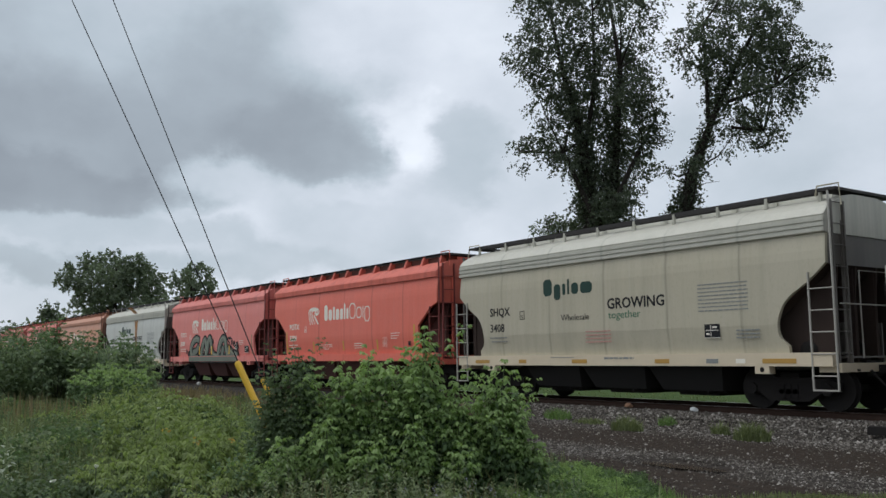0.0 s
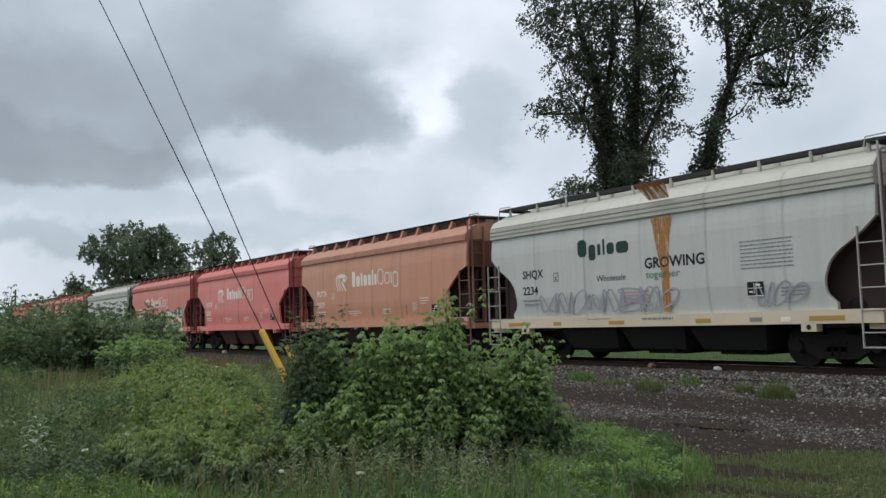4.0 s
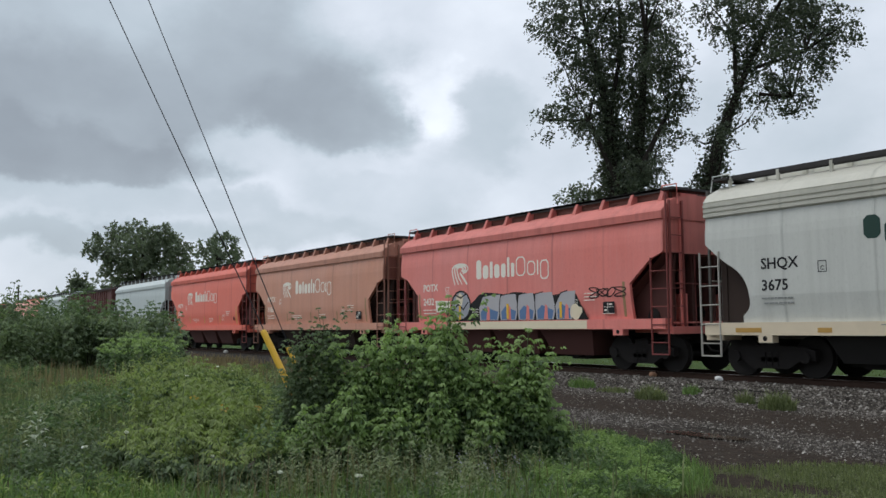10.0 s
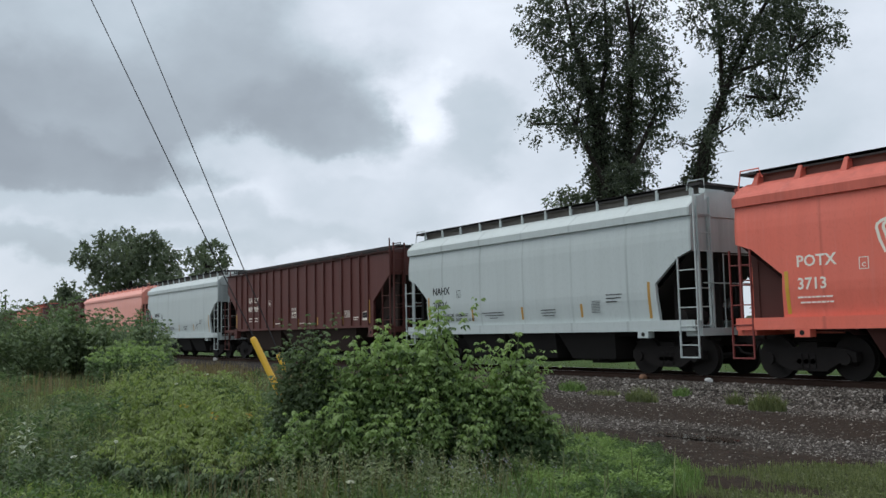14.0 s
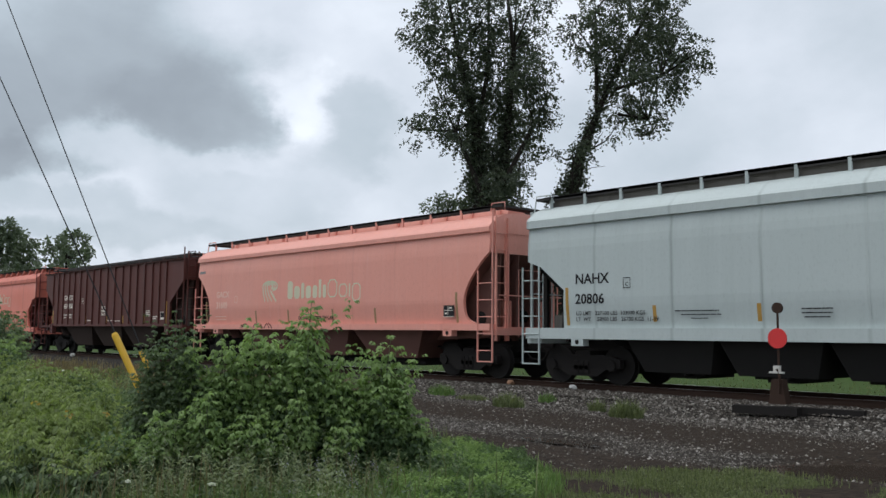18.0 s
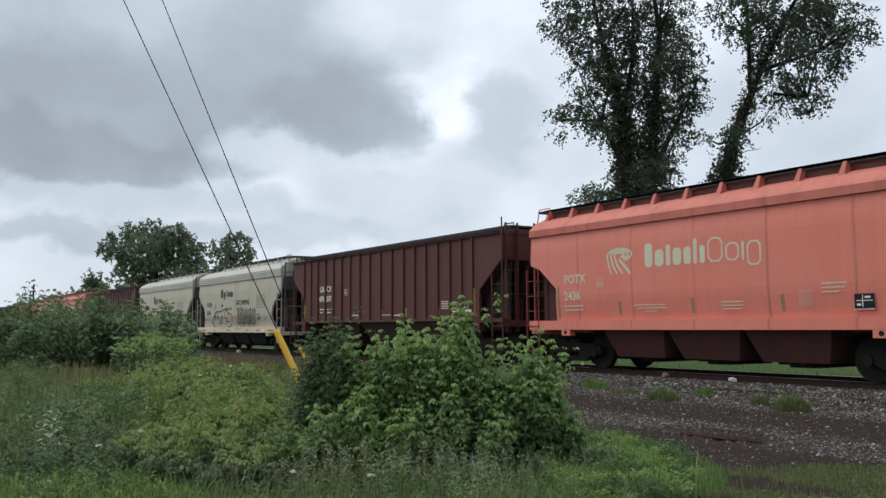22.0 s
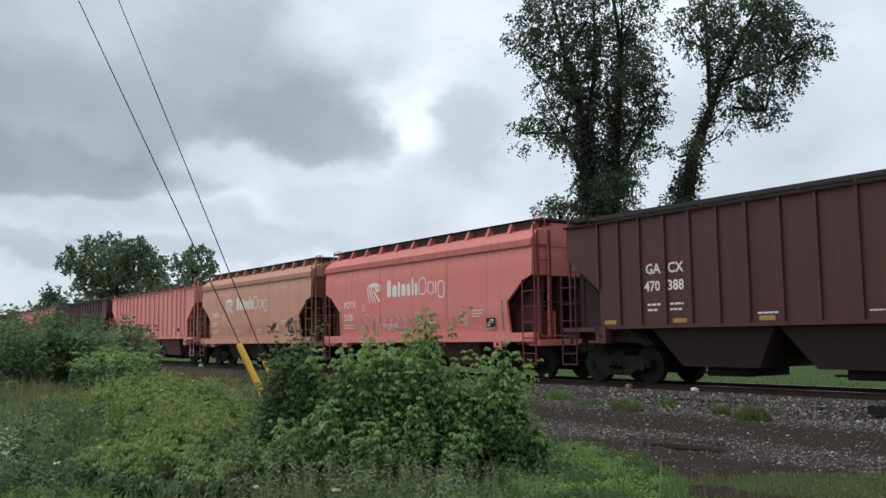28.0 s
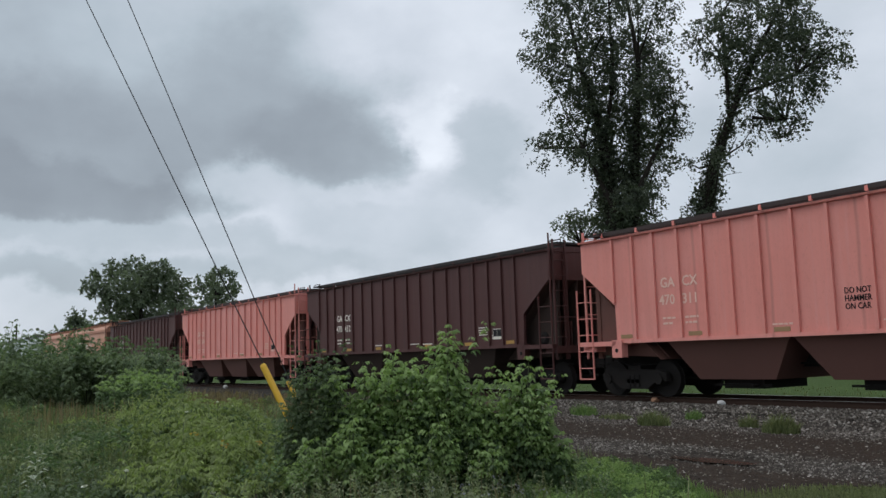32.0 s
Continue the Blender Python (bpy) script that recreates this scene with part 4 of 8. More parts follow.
def silver_piece(car):
    """A long grey and blue sprayed piece with a ragged black surround."""
    rng = random.Random(21)
    top = [(-1.45 + 0.34 * k, 2.20 - 0.012 * k + rng.uniform(-0.05, 0.08)) for k in range(14)]
    part("spray_cloud", Build().prism([(-3.3, 1.34), (3.55, 1.34), (3.25, 1.75), (3.05, 2.05)] + top[::-1] + [(-1.7, 2.0), (-2.2, 1.75), (-3.0, 1.6)], -0.001, 0), MAT["g_black"], car, "ragged black surround", flat_at(0, 0, 0.003))
    for k, (a, c) in enumerate(((-1.40, -0.42), (-0.34, 0.46), (0.54, 1.28), (1.36, 2.16), (2.24, 2.92))):
        d = rng.uniform(-0.12, 0.12)
        part("spray_fill", Build().prism([(a, 1.36), (c - 0.05, 1.36), (c + 0.05, 1.66), (c + d, 2.14), (a + 0.08 + d, 2.12), (a - 0.05, 1.75)], -0.001, 0), MAT["g_silver"], car, "silver sprayed shape", flat_at(0, 0, 0.006))
        part("spray_shade", Build().prism([(a + 0.06, 1.38), (c - 0.1, 1.38), (c - 0.04, 1.62), (a + 0.25, 1.78), (a + 0.04, 1.62)], -0.001, 0), MAT["g_blue"], car, "blue sprayed shading", flat_at(0, 0, 0.009))
        part("spray_gap", Build().prism([(a + 0.34, 1.36), (a + 0.52, 1.36), (a + 0.50, 1.74), (a + 0.40, 1.80)], -0.001, 0), P["pink_red"], car, "unpainted gap", flat_at(0, 0, 0.012))
        edge = Build()
        stroke(edge, [(a - 0.02, 1.40), (a - 0.06, 1.75), (a + 0.07 + d, 2.10), ((a + c) / 2 + d, 2.15)], 0.018, 0.0)
        part("spray_line", edge, MAT["g_black"], car, "black sprayed line", flat_at(0, 0, 0.011))
    part("spray_fill", Build().prism(blob(rng, -2.45, 1.85, 0.52, 0.46, 18, 0.08), -0.001, 0), MAT["g_grey"], car, "grey-blue sprayed patch", flat_at(0, 0, 0.007))
    part("spray_fill", Build().prism(blob(rng, -2.50, 2.05, 0.20, 0.20, 12, 0.2), -0.001, 0), MAT["g_white"], car, "cream sprayed patch", flat_at(0, 0, 0.010))
    ring = Build()
    stroke(ring, [(-2.45 + 0.53 * math.cos(q * 0.42), 1.85 + 0.47 * math.sin(q * 0.42)) for q in range(16)], 0.03, 0.0)
    stroke(ring, [(-2.9, 1.7), (-2.6, 1.9), (-2.3, 1.72), (-2.05, 1.95)], 0.03, -0.0004)
    stroke(ring, [(-2.75, 2.2), (-2.45, 2.1), (-2.2, 2.2)], 0.03, -0.0008)
    part("spray_line", ring, MAT["g_black"], car, "black sprayed line", flat_at(0, 0, 0.012))
    part("spray_fill", Build().prism(blob(rng, 3.05, 1.55, 0.26, 0.20, 12, 0.2), -0.001, 0), MAT["g_white"], car, "cream sprayed patch", flat_at(0, 0, 0.010))
    part("spray_fill", Build().prism([(-3.9, 1.66), (-3.1, 1.63), (-3.05, 2.02), (-3.95, 2.05)], -0.001, 0), MAT["white"], car, "white sprayed box", flat_at(0, 0, 0.012))
    tagged(part("small_lettering", bars([(-3.8, -3.15, 1.93, 0.09), (-3.8, -3.2, 1.76, 0.09)], MAT["g_black"], key="box"), None, car, "unreadable black scrawl", flat_at(0, 0, 0.016)), kind="stuff")
    for gx in (0.02, 2.43, -2.5):
        part("reflector", Build().box(gx - 0.05, gx + 0.05, -0.002, 0.002, 1.4, 1.85), MAT["yellow"], car, "yellow reflective tape", flat_at(0, 0, 0.018))


FAT_STROKES = [
    [(-1.95, 2.20), (-2.40, 2.28), (-2.95, 2.00), (-3.12, 1.60), (-2.90, 1.36)], [(-2.70, 1.55), (-2.25, 1.60), (-2.0, 1.82)], [(-3.15, 1.26), (-1.95, 1.24)],
    [(-1.62, 1.30), (-1.38, 1.90), (-1.02, 2.28), (-0.82, 1.90), (-0.88, 1.36)], [(-0.74, 1.60), (-0.56, 2.18), (-0.28, 2.28), (-0.15, 1.80), (0.05, 1.42), (0.6, 1.32)], [(-1.7, 1.24), (0.5, 1.24)],
    [(0.76, 1.32), (0.95, 1.90), (1.35, 2.24), (1.74, 2.14), (1.84, 1.62), (2.10, 1.40)], [(1.30, 1.36), (1.42, 1.70)], [(2.15, 1.68), (2.60, 1.46), (3.15, 1.36)], [(0.6, 1.24), (3.1, 1.24)]]
CREAM_SMALL = [
    [(-4.66, 2.10), (-4.60, 1.44)], [(-4.55, 2.10), (-4.18, 2.16)], [(-4.30, 1.72), (-4.24, 1.42)], [(-3.92, 2.06), (-3.98, 1.44), (-3.72, 1.42)], [(-3.66, 2.10), (-3.44, 1.70), (-3.52, 1.42)],
    [(-3.12, 2.08), (-3.06, 1.42)], [(-2.98, 1.74), (-2.74, 2.10), (-2.66, 1.44)], [(-2.36, 1.42), (-2.26, 2.08)], [(-2.14, 2.02), (-1.92, 1.76), (-1.96, 1.42)], [(-1.56, 2.16), (-1.50, 1.44), (-1.10, 1.50)], [(-1.02, 1.62), (-0.78, 1.42)]]
CREAM_LARGE = [
    [(0.92, 2.10), (0.46, 2.16), (0.36, 1.84)], [(0.80, 1.76), (0.84, 1.44), (0.14, 1.42)], [(1.60, 2.18), (1.30, 2.16), (1.24, 1.44), (1.66, 1.43)], [(1.34, 1.80), (1.52, 1.82)],
    [(1.92, 2.22), (2.66, 2.12)], [(2.10, 2.10), (2.02, 1.42)], [(2.46, 2.02), (2.54, 1.44)], [(3.30, 2.02), (2.98, 2.12), (2.84, 1.62), (3.10, 1.44), (3.42, 1.50), (3.38, 1.76)],
    [(3.92, 2.26), (3.84, 1.40)], [(4.54, 2.24), (4.62, 1.40)], [(4.10, 1.80), (4.40, 1.76)]]
BUBBLE = [[(-2.02 + (1.55 + 0.10 * abs(math.sin(3.5 * q * 0.105))) * math.cos(q * 0.105), 1.60 + (0.46 + 0.13 * abs(math.sin(3.5 * q * 0.105))) * math.sin(q * 0.105)) for q in range(61)]]
BUBBLE += [[(-3.34, 1.78), (-3.02, 1.90), (-3.06, 1.66), (-3.30, 1.58), (-3.26, 1.76)], [(-2.84, 2.06), (-2.78, 1.62), (-2.56, 1.84), (-2.50, 1.40)], [(-2.24, 1.20), (-2.30, 1.66), (-2.02, 1.90), (-1.92, 1.52), (-2.12, 1.44)], [(-1.70, 2.10), (-1.62, 1.64), (-1.36, 1.78), (-1.44, 1.30)], [(-1.16, 1.94), (-1.20, 1.46), (-0.86, 1.54)]]
SPIKES = [[(0.30 + 0.30 * k, 1.08 + 0.16 * (k % 3)), (0.34 + 0.30 * k, 1.75), (0.44 + 0.30 * k, 2.26 - 0.07 * (k % 2)), (0.54 + 0.30 * k, 2.02), (0.48 + 0.30 * k, 1.60), (0.60 + 0.30 * k, 1.32 - 0.1 * (k % 2))] for k in range(9)]
SPIKES += [[(0.44 + 0.72 * k, 1.50), (0.70 + 0.72 * k, 1.34), (0.86 + 0.72 * k, 1.56), (0.72 + 0.72 * k, 1.66)] for k in range(4)]


def sprayed_strokes(car, strokes, wide, rim, fill, line, words, round_ends=True):
    """Fat rounded sprayed strokes with a dark rim round each."""
    for k, path in enumerate(strokes):
        soft = eased(path) if round_ends else path
        b = Build()
        stroke(b, soft, wide + rim, -0.0003 * k)
        part("spray_outline", b, line, car, "black sprayed rim", flat_at(0, 0, 0.004))
        b = Build()
        stroke(b, soft, wide, -0.0003 * k)
        part("spray_fill", b, fill, car, words, flat_at(0, 0, 0.010))


def fat_piece(car, fill, line, seed):
    """Fat arching sprayed strokes with a heavy black surround and pale glints."""
    rng = random.Random(seed)
    sprayed_strokes(car, FAT_STROKES, 0.150, 0.085, fill, line, "grey-green sprayed filling")
    for k in (0, 3, 4, 6, 8):
        b = Build()
        stroke(b, [(x - 0.05, z + 0.05) for x, z in eased(FAT_STROKES[k])], 0.030, 0.0)
        part("spray_glint", b, MAT["g_pale"], car, "pale sprayed glint", flat_at(0, 0, 0.016))
    for cx, cz, rx, rz in ((-3.72, 1.60, 0.09, 0.12), (0.08, 2.08, 0.06, 0.15), (2.26, 2.20, 0.20, 0.07), (2.54, 2.02, 0.09, 0.18), (2.82, 1.92, 0.11, 0.13), (3.15, 1.78, 0.20, 0.24), (-3.35, 1.45, 0.20, 0.20)):
        part("spray_drop", Build().prism(blob(rng, cx, cz, rx, rz, 12, 0.2), -0.001, 0.001), line, car, "black sprayed drops", flat_at(0, 0, 0.003))


def line_work(car, strokes, t, mat):
    """Thin sprayed lines, one part for each stroke."""
    for k, path in enumerate(strokes):
        b = Build()
        stroke(b, eased(path), t, -0.0003 * k)
        part("spray_line", b, mat, car, "thin black sprayed line", flat_at(0, 0, 0.006))


def scrawl(car, x0, x1, z0, z1, mat, seed, n, t=0.022):
    """Loose sprayed line work: looping strokes."""
    rng = random.Random(seed)
    b = Build()
    for k in range(n):
        cx, cz = x0 + (x1 - x0) * (k + 0.5) / n, (z0 + z1) / 2
        rx, rz = (x1 - x0) / n * rng.uniform(0.45, 0.7), (z1 - z0) / 2 * rng.uniform(0.6, 1.0)
        a0, turns, f1, f2 = rng.uniform(0, 6), rng.uniform(1.0, 1.7), rng.choice((1, 2)), rng.choice((1, 1, 2, 3))
        prev = None
        for i in range(26):
            u = a0 + turns * 6.28 * i / 25
            p = (cx + rx * math.cos(f1 * u), cz + rz * math.sin(f2 * u + 0.6))
            if prev:
                dx, dz = p[0] - prev[0], p[1] - prev[1]
                d = math.hypot(dx, dz) or 1
                nx, nz = -dz / d * t, dx / d * t
                b.prism([(prev[0] + nx, prev[1] + nz), (prev[0] - nx, prev[1] - nz), (p[0] - nx, p[1] - nz), (p[0] + nx, p[1] + nz)], -0.001 - 0.00002 * (26 * k + i), 0.001 - 0.00002 * (26 * k + i))
            prev = p
    part("spray_line", b, mat, car, "thin sprayed scrawl", flat_at(0, 0, 0.004))


def letters(car, body, x, z, size, mat, bold=0.0, squeeze=1.0, label=""):
    """A line of lettering: large letters one by one, small print as one part."""
    def shape(text):
        return coloured(("text", text, size, bold, squeeze), mat, lambda: text_mesh(text, size, "lettering", bold, squeeze))

    def reach(text):
        return cached(("reach", text, size, bold, squeeze), lambda: max(v.co.x for v in shape(text).vertices))

    if size < 0.16:
        tagged(part("lettering", shape(body), None, car, label, side_at(x, z, 0.002)), kind="stuff")
        return
    for k, c in enumerate(body):
        if c != " ":
            part("letter", shape(c), None, car, label, side_at(x + reach(body[:k + 1]) - reach(c), z, 0.002))


def hopper_car(kind, body, label, mark="", number="", ink="white", roof=None, sill=None, brand="", hop=None):
    """One covered hopper car with its trucks, ladders, roof walk and markings."""
    sp = SPEC[kind]
    h, (e0, e1) = sp["h"], sp["eave"]
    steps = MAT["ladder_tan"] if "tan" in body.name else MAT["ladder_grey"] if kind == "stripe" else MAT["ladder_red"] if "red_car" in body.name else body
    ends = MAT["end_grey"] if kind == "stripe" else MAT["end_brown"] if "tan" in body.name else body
    car = thing("hopper_car", label, "freight car", "hopper cars of the train")
    part("side", coloured(("side", kind), body, lambda: side_sheet(kind)), None, car)
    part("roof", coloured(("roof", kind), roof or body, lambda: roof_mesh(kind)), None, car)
    part("side_sill", coloured(("sill", kind), sill or body, lambda: sill_mesh(kind)), None, car)
    for s in (-1, 1):
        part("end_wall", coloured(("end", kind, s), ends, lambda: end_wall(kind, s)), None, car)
        # Slope sheet and gussets: shade inside the cut-outs is put into their colour.
        part("slope_sheet", coloured(("slope", kind, s), MAT["shade_grime"] if kind == "stripe" else hop, lambda: slope_sheet(kind, s)), None, car)
        if "grey_car" not in body.name:
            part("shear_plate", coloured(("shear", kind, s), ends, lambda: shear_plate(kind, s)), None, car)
        for gy in (-1.1, -0.4, 0.4, 1.1):
            if "grey_car" in body.name:
                part("end_post", coloured(("end_post", kind, s), MAT["black"], lambda: end_post(kind, s)), None, car, "sooty steel end post", pose(0, gy, 0))
                continue
            part("gusset", coloured(("gusset", kind, s), MAT["shade_grime"] if kind == "stripe" else hop, lambda: gusset(kind, s)), None, car, "dark steel gusset", pose(0, gy, 0))
        part("coupler", coloured(("coupler", kind, s), MAT["black"], lambda: coupler_mesh(s, h)), None, car, "sooty steel coupler")
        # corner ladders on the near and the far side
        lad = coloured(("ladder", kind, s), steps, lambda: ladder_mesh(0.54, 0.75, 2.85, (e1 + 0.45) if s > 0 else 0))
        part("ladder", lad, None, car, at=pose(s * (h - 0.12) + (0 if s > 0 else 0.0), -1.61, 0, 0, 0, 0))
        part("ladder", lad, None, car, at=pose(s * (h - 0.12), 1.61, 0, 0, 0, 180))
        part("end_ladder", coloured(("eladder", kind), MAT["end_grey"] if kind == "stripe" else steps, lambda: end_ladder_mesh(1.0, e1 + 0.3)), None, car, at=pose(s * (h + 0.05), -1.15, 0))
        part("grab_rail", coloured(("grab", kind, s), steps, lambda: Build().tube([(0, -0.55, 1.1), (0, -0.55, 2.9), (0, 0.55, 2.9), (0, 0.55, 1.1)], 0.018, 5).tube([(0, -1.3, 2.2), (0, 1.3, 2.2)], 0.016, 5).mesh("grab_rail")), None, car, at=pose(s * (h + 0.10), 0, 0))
        tx = s * (h - 1.30)
        tr = part("truck", coloured("truck", MAT["black"], truck_frame), None, car, "sooty cast steel truck", pose(tx, 0, 0))
        for d in (-0.89, 0.89):
            part("wheelset", coloured("wheel", MAT["wheel"], wheel_mesh), None, tr, "worn steel wheelset", pose(d, 0, 0))
    for s in (-1, 1):
        hz = sp["sill"][0] - (0.10 if kind == "ribbed" else 0.07)
        hx = s * (h - (1.27 if kind == "ribbed" else 1.57))
        part("jacking_hole", coloured("jack_hole", MAT["black"], lambda: Build().disc(0, -1.624, -1.60, 0, 0.055, 12).mesh("jacking_hole")), None, car, "dark round jacking hole", pose(hx, 0, hz))
    part("air_reservoir", coloured("reservoir", MAT["black"], lambda: Build().tube([(-0.45, 0, 0), (-0.40, 0, 0), (0.40, 0, 0), (0.45, 0, 0)], [0.12, 0.2, 0.2, 0.12], 12).mesh("air_reservoir")), None, car, "sooty air reservoir", pose(h - 0.75, -0.75, sp["sill"][0] + 0.32, 0, 0, 90))
    part("brake_cylinder", coloured("cylinder", MAT["black"], lambda: Build().disc(0, -0.25, 0.25, 0, 0.17, 14).mesh("brake_cylinder")), None, car, "sooty brake cylinder", pose(h - 0.55, 0.5, sp["sill"][0] + 0.40))
    part("brake_valve", coloured("valve", MAT["end_grey"], lambda: Build().box(-0.13, 0.13, -0.12, 0.12, -0.18, 0.18).tube([(0, 0, 0.18), (0, 0.2, 0.4), (0.1, 0.5, 0.4)], 0.02, 5).mesh("brake_valve")), None, car, "grey brake valve", pose(-h + 0.55, -0.95, sp["sill"][0] + 0.40))
    part("train_line", coloured(("pipe", kind), MAT["black"], lambda: Build().tube([(-h - 0.2, -0.9, 0.86), (-h + 2.3, -0.45, 0.80), (h - 2.3, -0.45, 0.80), (h + 0.2, -0.9, 0.86)], 0.022, 5).mesh("train_line")), None, car, "black brake pipe")
    part("center_sill", coloured(("csill", kind), MAT["black"], lambda: Build().box(-h, h, -0.3, 0.3, 0.72, 1.05).mesh("center_sill")), None, car, "black steel center sill")
    part("brake_wheel", coloured(("brake", kind), MAT["black"], lambda: brake_wheel_mesh(h)), None, car, "dark brake wheel")
    span = 2 * (h - 2.75)
    n = sp["bays"]
    for k in range(n):
        x = -span / 2 + span * (k + 0.5) / n
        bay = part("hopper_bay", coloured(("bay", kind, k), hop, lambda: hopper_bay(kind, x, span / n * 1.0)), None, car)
        part("outlet_gate", coloured(("gate", kind), MAT["black"], lambda: outlet_gate(span / n * (0.62 if kind in ("ribbed", "smooth") else 1.0))), None, bay, "dark steel outlet gate", pose(x, 0, 0))
    wide = kind == "smooth" and brand != ""
    outer = 1.08 if kind == "smooth" else 1.05
    zb = 4.34 if kind == "ribbed" else 4.58
    part("running_board", coloured(("board", kind), MAT["roofdark"], lambda: board_mesh(h - 0.1, outer, zb)), None, car, "dark open-grating roof walk")
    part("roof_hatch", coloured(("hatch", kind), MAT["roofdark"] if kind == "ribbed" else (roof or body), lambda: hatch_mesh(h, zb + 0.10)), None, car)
    if kind == "smooth":
        # Dark strip behind the brackets: the shade there is put into its colour.
        part("hatch_coaming", coloured(("coaming", kind), MAT["coaming"] if wide else MAT["end_grey"], lambda: Build().box(-h + 0.25, h - 0.25, -0.95, -0.90, e1 + 0.40, zb - 0.02).box(-h + 0.25, h - 0.25, 0.90, 0.95, e1 + 0.40, zb - 0.02).mesh("hatch_coaming")), None, car, "dark hatch coaming coloured as the shade between the brackets")
    nb = 12 if kind == "smooth" else (10 if kind == "stripe" else 13)
    for k in range(nb):
        x = -h + 0.35 + (2 * h - 0.7) * k / (nb - 1)
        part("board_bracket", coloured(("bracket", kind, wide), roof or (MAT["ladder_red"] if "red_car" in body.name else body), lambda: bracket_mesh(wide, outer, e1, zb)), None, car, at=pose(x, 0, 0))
    for s in (-1, 1):
        part("hand_rail", coloured(("hrail", kind, s), MAT["roofdark"] if kind == "ribbed" else body, lambda: Build().tube([(s * (h - 0.45), -outer - 0.02, zb - 0.1), (s * (h - 0.38), -outer - 0.05, zb + 0.11), (s * (h + 0.1), -outer - 0.05, zb + 0.11), (s * (h + 0.16), -outer - 0.1, e1 + 0.2)], 0.02, 5).mesh("hand_rail")), None, car)
    dress(car, kind, mark, number, ink, brand, body.name)
    return car


def small(car, me, label):
    return tagged(part("small_lettering", me, None, car, label, flat_at(0, 0, 0.002)), kind="stuff")


def tape_mesh(kind, z0, z1):
    """A strip of tape that follows the curve of the side."""
    sp, b = SPEC[kind], Build()
    zs = [z0 + (z1 - z0) * k / 5 for k in range(6)]
    for z in zs:
        y = 1.582 - skin_y(z, sp, kind) - 0.004
        b.v += [(-0.045, y, z), (0.045, y, z)]
    b.f += [(2 * k, 2 * k + 1, 2 * k + 3, 2 * k + 2) for k in range(len(zs) - 1)]
    return b.mesh("reflector")


